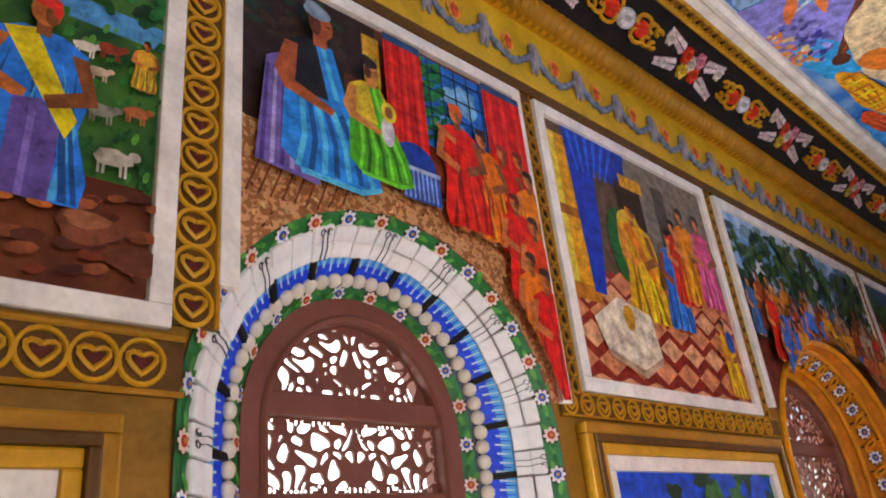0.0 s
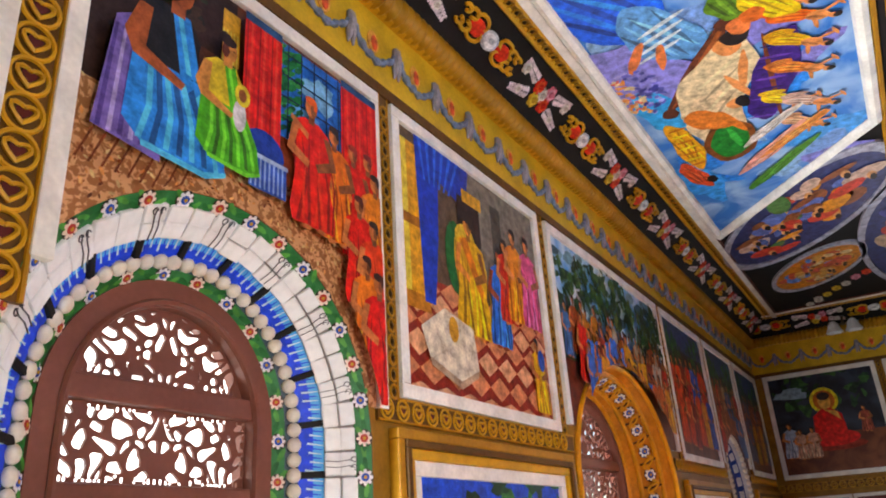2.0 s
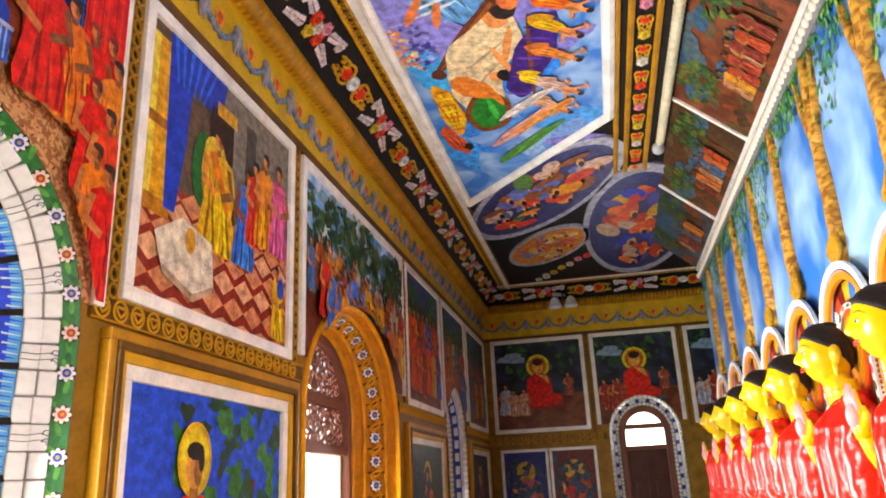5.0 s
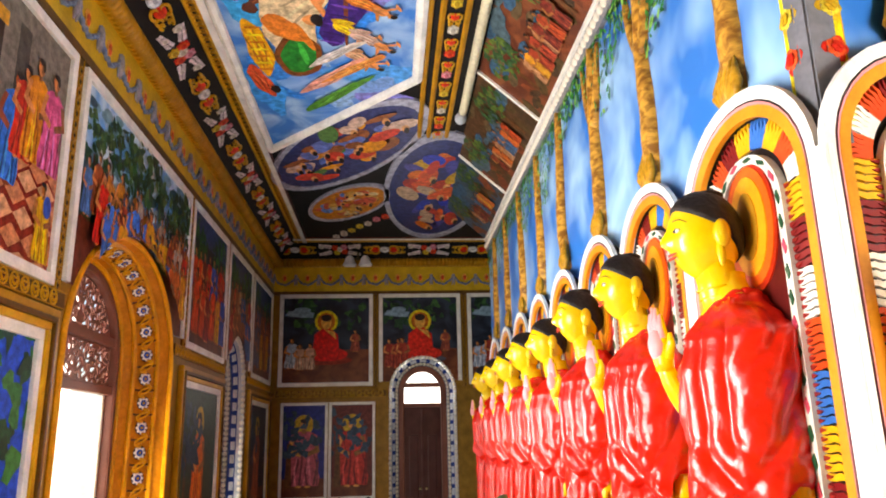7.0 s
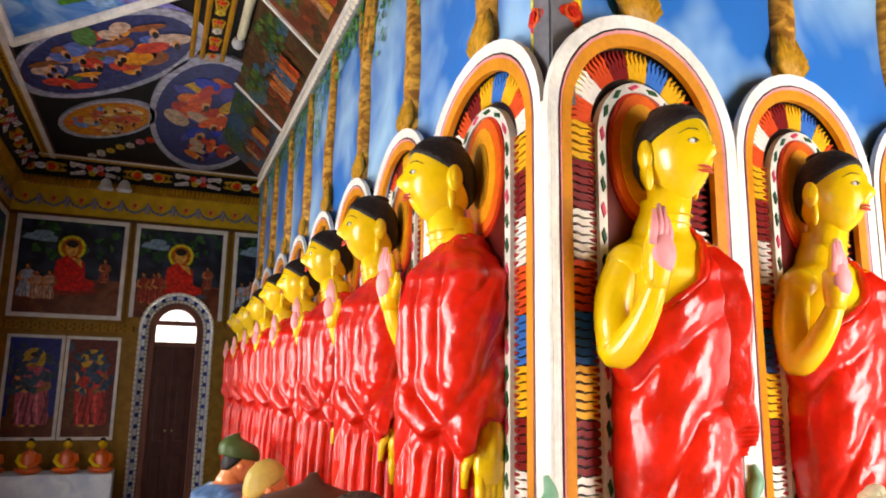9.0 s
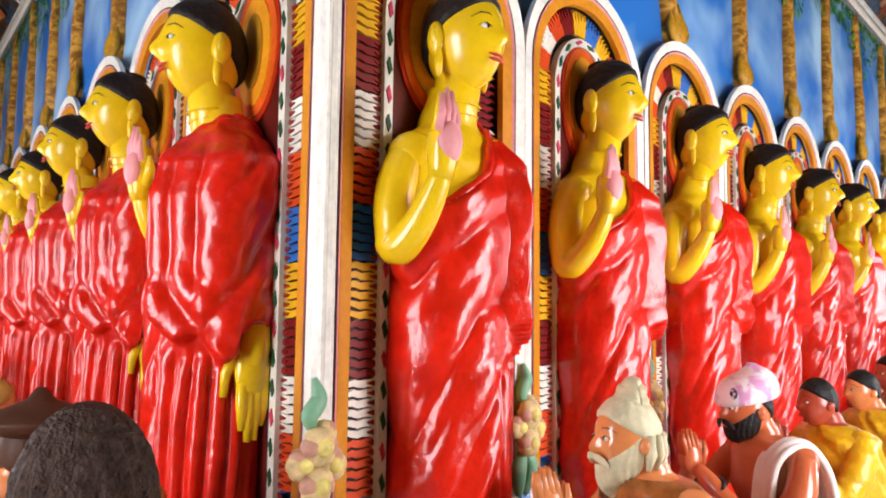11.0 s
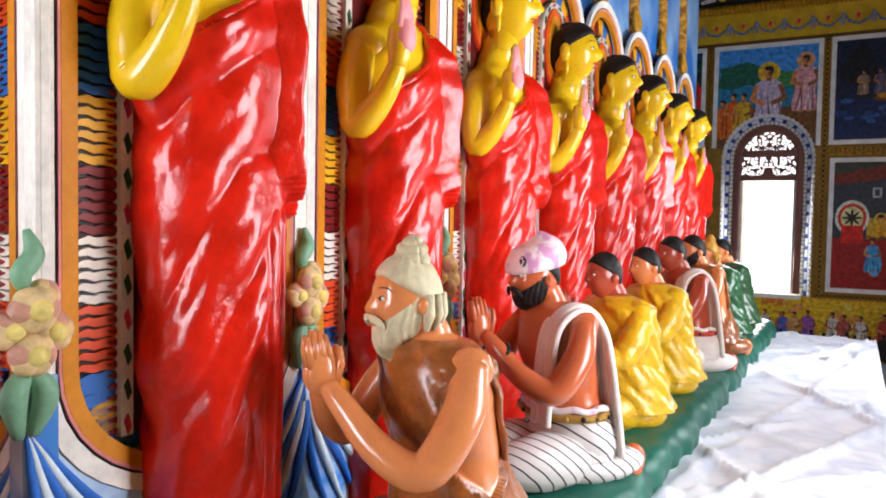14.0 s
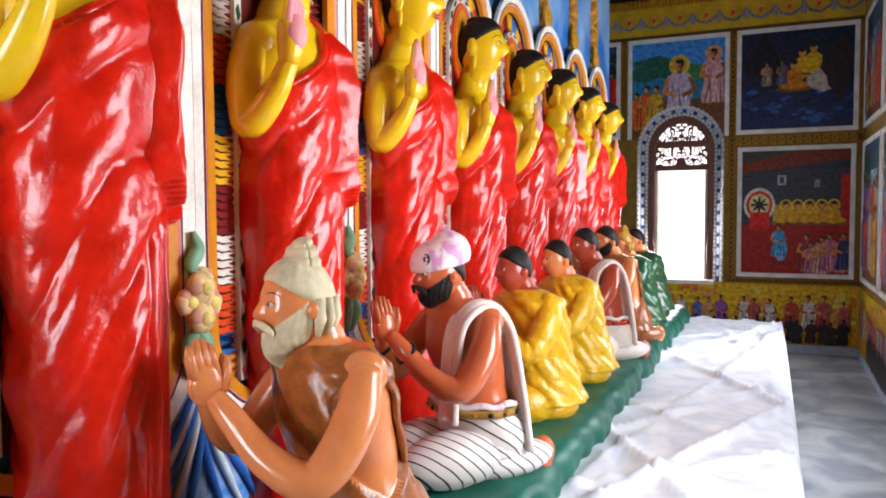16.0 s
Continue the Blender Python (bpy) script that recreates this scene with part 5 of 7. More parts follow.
def draw_palace(p):
    p.rect(0, .50, .42, 1, "2c1a14"), p.dabs(.0, .82, .30, .99, ["22301c", "141c12", "3a2a1c"], 60, .03, 6)
    p.poly([(.02, .99), (.10, .99), (.07, .92), (.03, .90)], "c8a83a"), p.rect(.37, .80, .43, .96, "c8a040")
    for k in range(5):
        p.rect(.372 + .012 * k, .79, .377 + .012 * k, .90, "e8cc6a")
    p.rect(.30, .62, .42, .80, "4a2a1c"), p.rect(0, 0, 1, .56, PAVEM)
    p.dabs(0, .30, .95, .56, ["6a3c20", "8a5028"], 150, .007, 8), p.dabs(0, .30, .95, .56, ["f0c898", "e0b07c", "d89a64"], 300, .009, 18)
    for k in range(9):
        p.poly([(.0 + .03 * k, .36), (.006 + .03 * k, .36), (.05 + .03 * k, .47), (.044 + .03 * k, .47)], "6a3c20")
    # window with palms, and the curtains
    p.rect(.55, .52, .84, .70, "6a3218"), p.rect(.55, .66, .84, .96, "3370b8"), p.ell(.72, .86, .08, .05, "8ab8e0", wob=.2), p.ell(.66, .76, .06, .03, "6aa0d4", wob=.2)
    p.dabs(.55, .68, .64, .95, ["1f6a3c", "3f8a4c", "145030"], 90, .022, 3, .6)
    for i in range(5):
        p.rect(.585 + .055 * i, .66, .590 + .055 * i, .96, "14203a")
    for i in range(4):
        p.rect(.55, .71 + .07 * i, .84, .715 + .07 * i, "14203a")
    for x0, x1, y0 in ((.42, .56, .54), (.82, 1.0, .40)):
        p.rect(x0, y0, x1, .97, "c42410")
        for i in range(9):
            a = x0 + (x1 - x0) * (i + .2) / 9
            p.poly([(a, y0), (a + .008, y0), (a + .010 + .003 * math.sin(i * 2), .96), (a + .004, .96)], ("8a1408", "e8503a", "a81c0c")[i % 3])
        p.rect(x0, .945, x1, .97, "2a4a6a")
    # blue couch with a rail
    p.ell(.50, .58, .075, .06, "24408a"), p.rect(.45, .47, .585, .56, "34549c")
    for i in range(8):
        p.rect(.455 + .016 * i, .475, .461 + .016 * i, .555, "9ab0e0")
    p.rect(.445, .555, .59, .567, "b8c4e8")
    # lilac throne, the two enthroned and the child
    p.poly([(.02, .44), (.05, .72), (.14, .78), (.20, .72), (.19, .42)], "7a6aa4")
    for i in range(6):
        p.poly([(.03 + .026 * i, .44), (.042 + .026 * i, .44), (.058 + .022 * i, .70), (.05 + .022 * i, .70)], "b0a4cc" if i % 2 else "544480")
    enthroned(p, .20, .44, .50, "3f8ad8", "141414", "9a5a34", "8a9aa8")
    enthroned(p, .36, .49, .36, "4f9a1e", "c8b43a", "c08a50", "241814")
    p.ell(.41, .64, .022, .045, "d8d4d8"), p.ell(.417, .70, .026, .032, "e0c24a"), p.ell(.417, .70, .014, .018, "8a5a34")
    # the ascetic and his company
    for x, y, h, c, hr in ((.955, .42, .34, "a81a0c", "6a2a20"), (.88, .42, .34, "b8200e", "8a3a2a"), (.79, .42, .36, "e2741a", "2a1d18"), (.69, .43, .40, "cf2a14", "d8642a"), (.985, .34, .36, "e0801c", "2a1d18"), (.90, .26, .34, "c02410", "5a2a20"), (.97, .18, .36, "d8481a", "2a1d18"), (.93, .08, .34, "e67a1c", "3a2018"), (.985, .0, .38, "b81e0c", "3a2018")):
        p.fig(x, y, h, c, "b8784a", lean=-.04, wide=1.05, hair=hr)
    p.poly([(.585, .72), (.655, .68), (.66, .70), (.59, .735)], "b8784a")


def draw_court(p):
    p.rect(0, .40, 1, 1, "5a4a3c"), p.rect(.45, .5, 1, 1, "7a746a"), p.rect(.62, .5, .70, .92, "4a4640")
    p.rect(0, 0, 1, .42, "7a2a14")
    for j in range(6):
        for i in range(8):
            x, y = i / 7 + (j % 2) * .071, .385 - .062 * j - .004 * j * j
            p.poly([(x - .071, y), (x, y + .05), (x + .071, y), (x, y - .05)], "d8a684" if j % 2 else "c48a68")
    p.rect(.0, .30, .12, .95, "c8962a"), p.rect(.02, .30, .05, .95, "e8c45a"), p.rect(-.02, .60, .14, .64, "8a5a14"), p.rect(-.02, .28, .15, .34, "a8741c")
    p.poly([(.10, 1), (.46, 1), (.42, .80), (.24, .86), (.22, .60), (.18, .32), (.12, .32)], "1f3f9a")
    for i in range(6):
        p.poly([(.12 + .05 * i, 1), (.14 + .05 * i, 1), (.16 + .03 * i, .82), (.15 + .03 * i, .82)], "3f6fd0")
    p.rect(.36, .66, .52, .86, "2a1c14"), p.rect(.40, .84, .54, .90, "c89a3a")
    p.ell(.33, .56, .07, .16, "1f5a2c"), p.ell(.40, .66, .07, .07, "d8b84a")
    p.fig(.44, .26, .52, "e0a818", "c88a4a", wide=1.3, lean=-.05, sash="c87a10")
    p.fig(.62, .26, .46, "3f78c8", "8a4a2c", lean=.08), p.fig(.70, .38, .40, "c83a24"), p.fig(.78, .40, .46, "e88a18", "c88a5a"), p.fig(.90, .40, .46, "e06a94", "c88a5a")
    p.poly([(.08, .22), (.22, .32), (.40, .28), (.42, .12), (.30, .06), (.12, .12)], "e4d4c0"), p.poly([(.12, .12), (.30, .06), (.42, .12), (.41, .09), (.30, .03), (.13, .09)], "b8a088")
    p.ell(.27, .25, .03, .05, "c89a3a"), p.fig(.92, .02, .34, "d8a018", "b87a4a", lean=-.1), p.ell(.93, .26, .03, .05, "3a5aa8")


def draw_grove(p):
    p.rect(0, 0, 1, .34, "5a2a1a"), p.rect(0, .34, 1, .58, "3a4a2a"), p.dabs(0, .55, 1, .98, ["4a6a7a", "5f8494", "34505c", "7a98a4"], 60, .05, 3, .1)
    for i, x in enumerate((.08, .30, .52, .74, .93)):
        p.tree(x, .38, .50 + .08 * (i % 3), ["1c3a20", "2a4f2a", "12301a", "4a6238"], i, "3a2a18")
    p.crowd(.02, .98, .36, .30, ["8a4a2a", "4a6a94", "a8742a", "6a2a24", "b0a898", "5a4a6a"], 18, 4)
    p.crowd(.08, .92, .22, .36, ["c8502a", "4a7ac8", "d8a02a", "8a3a2a", "c0b8a8", "6a4a8a", "b82a1c"], 15, 5)
    p.crowd(.10, .90, .10, .34, ["d85a1c", "c82a1a", "3f6ab0", "c8942a", "b86a3a"], 12, 6)


def draw_crowd(colors, seed, sky="3a4a6a"):
    def go(p):
        p.rect(0, 0, 1, .35, EARTHM), p.rect(0, .8, 1, 1, sky)
        p.tree(.85, .3, .65, ["1f4a24", "2f6a30", "14381c"], seed), p.tree(.12, .4, .55, ["24502a", "34602c", "18401f"], seed + 1)
        p.crowd(.05, .95, .34, .42, colors, 8, seed), p.crowd(.05, .95, .08, .46, colors, 6, seed + 3)
    return go


def draw_pasture(p):
    p.rect(0, 0, 1, 1, GRASSM), p.rect(0, 0, 1, .24, EARTHM), p.rect(0, .60, 1, .66, "5f94bc"), p.dabs(.5, .66, 1, 1, ["1f4a24", "2f6a3a", "0f3018", "3f7a3a"], 120, .03, 2)
    p.dabs(.5, .22, 1, .60, ["2f6a2c", "3f7a34", "1c4a20", "5a8a40", "26582a"], 260, .012, 4, 1.3), p.dabs(.6, .02, 1, .22, ["6a3420", "8a5030", "4a2416", "7a4a30"], 50, .022, 5, .2)
    p.ell(.90, .12, .05, .035, "6f4430", wob=.1), p.ell(.895, .135, .035, .018, "94674c", wob=.1), p.ell(.97, .07, .04, .03, "5a3322", wob=.1)
    for x, y, s_, c in ((.865, .52, .020, "d4cec0"), (.905, .535, .022, "7a3a1c"), (.89, .47, .018, "c8b8a0"), (.925, .28, .032, "b8b4a4"), (.90, .38, .024, "8a8a7a"), (.955, .40, .022, "a06a44")):
        p.ell(x, y, s_, s_ * .62, c, 14, .08, .08), p.ell(x + s_ * 1.05, y + s_ * .42, s_ * .34, s_ * .36, c, 10)
        for k in (-.7, -.45, .4, .65):
            p.rect(x + k * s_ - s_ * .07, y - s_ * 1.25, x + k * s_ + s_ * .07, y - s_ * .3, c)
    p.fig(.965, .46, .13, "c8a03a", "c07a4a"), p.fig(.80, .15, .46, "3f7fd0", "b0703e", hair="c83a2a", wide=1.1, sash="d8c02a")
    p.poly([(.765, .15), (.835, .15), (.84, .30), (.81, .36), (.77, .35)], "6a5a94"), p.poly([(.79, .15), (.80, .15), (.805, .33), (.795, .34)], "8a7ab8")


def draw_buddha(p):
    p.rect(0, 0, 1, 1, "1f52b4"), p.ell(.12, .45, .2, .12, "6aa4e0", wob=.2), p.ell(.25, .25, .22, .1, "9cc6ec", wob=.2), p.ell(.2, .62, .16, .05, "4a8ad4", wob=.2)
    p.poly([(.70, .04), (.80, .04), (.77, .30), (.74, .52), (.80, .74), (.76, .74), (.71, .54), (.66, .66), (.64, .65), (.69, .46), (.71, .25)], "4a3020"), p.poly([(.73, .04), (.75, .04), (.74, .30), (.73, .50), (.72, .5)], "7a5636")
    p.tree(.74, .12, .95, ["1c4428", "28602e", "10301a", "3a6e38", "1a3a30"], 7, "4a3020", .52), p.dabs(.0, .02, 1, .22, ["24502a", "3a6a34", "18401f", "5a7a3a"], 120, .025, 9)
    p.ell(.36, .80, .10, .115, "d8a81c", 24), p.ell(.36, .80, .085, .098, "e8c23a", 24)
    p.fig(.36, .02, .84, "c8301a", "d09a5c", hair="1c1514", wide=.95)


def draw_manger(p):
    p.rect(0, 0, 1, 1, "e0a87a"), p.rect(0, 0, 1, .4, "d8b890"), p.ell(.3, .5, .25, .35, "c87a3a", wob=.15), p.ell(.72, .62, .10, .30, "b8682a", wob=.1), p.ell(.45, .3, .18, .2, "3a2a24", wob=.2)


def draw_teacher(robe, seat, bg, seed):
    def go(p):
        p.rect(0, 0, 1, .38, EARTHM), p.rect(0, .38, 1, 1, bg)
        p.tree(.5, .3, .8, ["24402a", "3a5a34", "182c1c"], seed, "4a3320", .6), p.ell(.2, .82, .16, .06, "8aa0b0", wob=.2)
        p.seated(.5, .22, .62, robe, seat=seat)
        p.crowd(.04, .34, .16, .34, ["c8a08a", "8a3a2a", "b0b8c8"], 3, seed), p.fig(.84, .36, .26, "8a4a3a")
    return go


def draw_standing(robe, bg, seed):
    def go(p):
        p.rect(0, 0, 1, 1, bg), p.rect(0, 0, 1, .2, EARTHM), p.fig(.5, .12, .74, robe, "c8905a", halo="b89a3a", wide=1.2)
        p.tree(.15, .1, .8, ["2a3a4a", "3a4a5a"], seed)
    return go


def draw_lake(p):
    p.rect(0, 0, 1, .42, "6a4a2a"), p.rect(0, .40, 1, .62, "3f7a94"), p.rect(0, .62, 1, 1, "5a94cc"), p.ell(.3, .72, .4, .12, "2f5a4a", wob=.2), p.ell(.75, .68, .3, .08, "4a7a4a", wob=.2)
    p.fig(.52, .12, .70, "c8b8c8", "c88a5a", halo="d8b04a"), p.fig(.88, .35, .55, "e0a8a8", halo="e0a07a"), p.crowd(.05, .30, .12, .40, ["d86a2a", "c8a03a", "8a3a2a"], 3, 4)


def draw_night(p):
    p.rect(0, 0, 1, .4, "1c2a4a"), p.rect(0, .4, 1, 1, "1a2236"), p.dabs(0, .05, 1, .4, ["2a3f6a", "16223c", "3a5a8a"], 40, .06, 3, 0)
    for x, y, c in ((.55, .62, "d8a01a"), (.65, .66, "e0b02a"), (.48, .5, "b87a1c")):
        p.seated(x, y - .12, .34, c, halo=None)
    p.ell(.72, .48, .12, .12, "b8b4a8", wob=.1), p.ell(.2, .72, .16, .2, "16161c", wob=.2), p.ell(.86, .6, .12, .3, "2a2024", wob=.2), p.crowd(.2, .4, .45, .25, ["5a5a6a", "8a7a6a"], 2, 3)


def draw_hall(p):
    p.rect(0, 0, 1, .40, "8a1c14"), p.rect(0, .40, 1, .85, "34363c"), p.poly([(0, .82), (1, .92), (1, 1), (0, 1)], "6a2a14"), p.poly([(0, .90), (.6, 1), (0, 1)], "3a3a2c")
    p.rect(.34, .72, .42, .80, "b0b4b8"), p.rect(.36, .735, .40, .785, "3a3a40"), p.rect(.68, .70, .73, .76, "8a8a8c"), p.rect(.92, .25, 1, .8, "a82a1c")
    p.rect(.30, .40, .88, .56, "c8a83a")
    for i in range(5):
        p.seated(.42 + .11 * i, .40, .20, "d8a01a", halo="e8d04a")
    p.ell(.17, .56, .15, .14, "e8e0d0", 24), p.ell(.17, .56, .125, .115, "c83a24", 24), p.ell(.17, .56, .10, .09, "e8d4a0", 24)
    for i in range(4):
        p.ell(.17, .56, .095, .012, "2a1a14", 8, i * .785)
    p.rect(.08, .36, .27, .50, "c8281a"), p.ell(.38, .20, .06, .10, "6ab0d8"), p.fig(.36, .14, .26, "5aa0d0")
    p.crowd(.58, .98, .02, .28, ["5a3a6a", "b87a8a", "3a3a5a", "c8a08a", "8a3a3a"], 8, 5)


# the long wall, from the near end on
ARCH1 = (-0.24, 0.512, 1.995, 0.512)
ARCH2 = (2.42, 0.74, 1.95, 0.60)
ARCH3 = (5.02, 0.40, 1.98, 0.45)
painting("painting", M_W, -1.90, -0.815, 2.19, 3.08, draw_pasture, "large painting of herdsmen and cattle in green pasture", ground=GRASSM)
painting("painting", M_W, -0.645, 0.295, 2.10, 3.075, draw_palace, "large painting of a palace scene over the window", notch=ARCH1, ground=EARTHM)
painting("painting", M_W, 0.45, 1.49, 2.185, 3.075, draw_court, "large painting of a court scene on a chequered floor", ground=EARTHM)
painting("painting", M_W, 1.67, 3.30, 2.185, 3.075, draw_grove, "wide painting of a crowd in a forest", notch=ARCH2, ground=SKYM)
painting("painting", M_W, 3.45, 4.44, 2.185, 3.075, draw_crowd(["c84a1c", "b82a1a", "d8941c", "3a5aa8", "7a2a24"], 31), "painting of orange-robed worshippers", ground=DARKM)
painting("painting", M_W, 4.58, 5.52, 2.185, 3.075, draw_crowd(["8a5a3a", "4a6a94", "a83a24", "c8b08a"], 37), "dark painting of a procession over the window", notch=ARCH3, ground=DARKM)
painting("painting", M_W, 5.66, 6.68, 2.185, 3.075, draw_crowd(["8a4a2a", "5a5a6a", "c8902a", "7a3a34"], 41), "dark painting of seated worshippers", ground=DARKM)
low = "gilt-framed lower paintings"
painting("framed_painting", M_W, -1.95, -0.97, 0.95, 1.87, draw_manger, "gilt-framed painting in pale orange and brown", group=low, gilt=True, ground=paint("e0a87a"))
painting("framed_painting", M_W, 0.48, 1.46, 0.95, 1.93, draw_buddha, "gilt-framed painting of a robed teacher under blue sky", group=low, gilt=True, ground=paint("2a5ec0"))
painting("framed_painting", M_W, 3.46, 4.38, 0.95, 1.90, draw_standing("d86a1c", "2a3a2c", 3), "gilt-framed painting of an orange figure among trees", group=low, gilt=True, ground=DARKM)
painting("framed_painting", M_W, 5.66, 6.60, 0.95, 1.90, draw_standing("8a4a2a", "2a2a34", 4), "gilt-framed dark painting of a standing figure", group=low, gilt=True, ground=DARKM)
# the end wall
gE = "paintings on the end wall"
painting("painting", M_E, -2.03, -1.10, 2.17, 3.09, draw_teacher("b82014", "7a2a14", DARKM, 5), "painting of a red-robed seated teacher", group=gE, ground=DARKM)
painting("painting", M_E, -0.95, -0.13, 2.17, 3.09, draw_teacher("c0301c", "4a4a54", DARKM, 6), "painting of a seated teacher on a dark rock", group=gE, notch=(-0.52, .36, 2.06, .38), ground=DARKM)
painting("painting", M_E, 0.03, 0.85, 2.17, 3.09, draw_teacher("a82a1a", "5a3a24", DARKM, 9), "painting of a seated teacher in a grove", group=gE, ground=DARKM)
painting("painting", M_E, -2.00, -1.56, 1.00, 1.93, draw_standing("b0606a", "1f2a6a", 8), "tall painting of a rose-robed figure on blue", group=gE, ground=DARKM, frame=.03)
painting("painting", M_E, -1.49, -1.06, 1.00, 1.93, draw_standing("a83a34", "5a2a24", 11), "tall painting of a blue-capped figure on red", group=gE, ground=DARKM, frame=.03)
# the far wall
gF = "paintings on the far wall"
painting("painting", M_F, -0.24, 0.66, 2.12, 3.09, draw_lake, "painting of robed figures before a blue lake", group=gF, notch=(0.24, .42, 2.0, .44), ground=SKYM)
painting("painting", M_F, 0.81, 1.78, 2.165, 3.09, draw_night, "dark blue night painting of gathered figures", group=gF, ground=DARKM)
painting("painting", M_F, 0.83, 1.77, 0.77, 1.955, draw_hall, "painting of a hall with a wheel and seated figures", group=gF, ground=DARKM)
painting("painting", M_F, -1.20, -0.40, 2.165, 3.09, draw_crowd(["c84a1c", "b82a1a", "d8941c"], 51), "painting of orange-robed worshippers", group=gF, ground=DARKM)
# the near wall along the second passage
for i, (u0, u1) in enumerate(((-7.10, -6.0), (-5.85, -4.75), (-3.0, -2.0))):
    for w0, w1, q in ((2.165, 3.09, 60), (.77, 1.955, 70)):
        painting("painting", M_S, u0, u1, w0, w1, draw_crowd(["c84a1c", "4a7ab0", "d8941c", "7a5a94", "b8b0a0"], q + i), "painting of a crowd in bright robes", group="paintings on the near wall", ground=SKYM)


# ---------- gilded strips between the paintings ----------
def heart_mesh():
    bm = bmesh.new()
    pts = [(.020 * math.sin(t) ** 3 * 1.1, .020 * (.8 * math.cos(t) - .32 * math.cos(2 * t) - .12 * math.cos(3 * t)), .006) for t in [2 * math.pi * i / 18 for i in range(19)]]
    tube(bm, pts, .0045, 0, k=5)
    flat(bm, [(x * .62, y * .62) for x, y, z in pts[:-1]], .006, 1, thick=.004)
    tube(bm, [(.034 * math.cos(t), .034 * math.sin(t), .004) for t in [2 * math.pi * i / 18 for i in range(19)]], .0045, 0, k=5)
    ob = part("carved_heart", bm, [YELLOWGOLD, paint("5a1f16")])
    scene.collection.objects.unlink(ob)
    return ob


def ring_mesh():
    bm = bmesh.new()
    tube(bm, [(.017 * math.cos(t), .020 * math.sin(t), .004) for t in [2 * math.pi * i / 12 for i in range(13)]], .0040, 0, k=5)
    blob(bm, (0, 0, .003), (.007, .009, .006), 1, k=6, j=4)
    ob = part("carved_ring", bm, [GOLD, paint("3a2408")])
    scene.collection.objects.unlink(ob)
    return ob


HEART, RING = heart_mesh(), ring_mesh()


def strip_of(m, u0, w0, u1, w1, width, big=True):
    """A gilded batten with carved pieces, from one end of its middle line to the other."""
    ln = math.hypot(u1 - u0, w1 - w0)
    q = m @ Matrix.Translation((u0, w0, 0)) @ Matrix.Rotation(math.atan2(w1 - w0, u1 - u0), 4, "Z")
    th = thing("trim", "gilded batten with carved ornament", "trim", q, kind="structure")
    bm = bmesh.new()
    box(bm, 0, ln, -width / 2, width / 2, -.002, .010)
    part("batten", bm, DARKGOLD, th)
    for s_ in (-1, 1):
        bm = bmesh.new()
        tube(bm, [(0, s_ * width * .46, .012), (ln, s_ * width * .46, .012)], width * .055, 0, k=6)
        part("edge_bead", bm, GOLD, th)
    st = .076 if big else .048
    sc = width / .085 if big else width / .052
    for i in range(int(ln / st)):
        piece(HEART if big else RING, th, Matrix.Translation(((i + .5) * st, 0, .010)) @ Matrix.Rotation(-math.pi / 2 if abs(w1 - w0) > abs(u1 - u0) else 0, 4, "Z"), min(sc, 1.1))


strip_of(M_W, -0.735, 2.16, -0.735, 3.13, .105)
strip_of(M_W, -2.30, 2.085, -0.745, 2.085, .105)
strip_of(M_W, 0.373, 2.13, 0.373, 3.13, .052, False)
strip_of(M_W, 1.575, 2.13, 1.575, 3.13, .052, False)
strip_of(M_W, 3.375, 2.13, 3.375, 3.13, .06, False)
strip_of(M_W, 4.51, 2.13, 4.51, 3.13, .05, False)
strip_of(M_W, 5.59, 2.13, 5.59, 3.13, .05, False)
strip_of(M_W, 0.30, 2.105, 1.66, 2.105, .070)
strip_of(M_W, 3.20, 2.105, 4.58, 2.105, .070)
strip_of(M_W, 5.46, 2.105, 6.78, 2.105, .070)
strip_of(M_E, -2.15, 2.05, -0.92, 2.05, .075)
strip_of(M_E, -1.025, 2.10, -1.025, 3.13, .045, False)
strip_of(M_E, -0.05, 2.10, -0.05, 3.13, .045, False)
strip_of(M_F, 0.735, 0.70, 0.735, 3.13, .055, False)
strip_of(M_F, 0.76, 2.06, 1.86, 2.06, .075)
strip_of(M_F, -0.32, 2.10, -0.32, 3.13, .05, False)
strip_of(M_F, 0.70, 0.69, 1.86, 0.69, .05, False)


# ---------- cornice ----------
def rose_mesh(h1, h2, r=.030):
    bm = bmesh.new()
    for k, (rr, z) in enumerate(((r, .002), (r * .72, .006), (r * .45, .010))):
        for i in range(6):
            a = 2 * math.pi * i / 6 + k * .5
            flat(bm, ring_pts(rr * .55 * math.cos(a), rr * .55 * math.sin(a), rr * .48, rr * .42, 7, a), z + .0007 * (i % 2), k % 2, thick=.002)
    ob = part("rose", bm, [P(h1), P(h2)])
    scene.collection.objects.unlink(ob)
    return ob


ROSES = [rose_mesh("c8c0b4", "e0dad2"), rose_mesh("b8301c", "d8603a"), rose_mesh("c87a8c", "e0a8b4"), rose_mesh("b89a34", "d8c05a")]
bm = bmesh.new()
for i in range(9):
    for s_ in (-1, 1):
        flat(bm, ring_pts(.015 * i, s_ * (.014 - .0008 * i), .017 - .0008 * i, .0075, 7, s_ * .9), .003 + .0004 * (i % 3))
SPRAY = part("white_spray", bm, P("dcd0d2"))
bm = bmesh.new()
for s_ in (-1, 1):
    for r0, x0 in ((.030, .0), (.020, .042), (.014, .070)):
        tube(bm, [(x0 + r0 * math.cos(t), s_ * (.018 + r0 * .6 * math.sin(t)), .005) for t in [i * .6 for i in range(9)]], .006, 0, k=5)
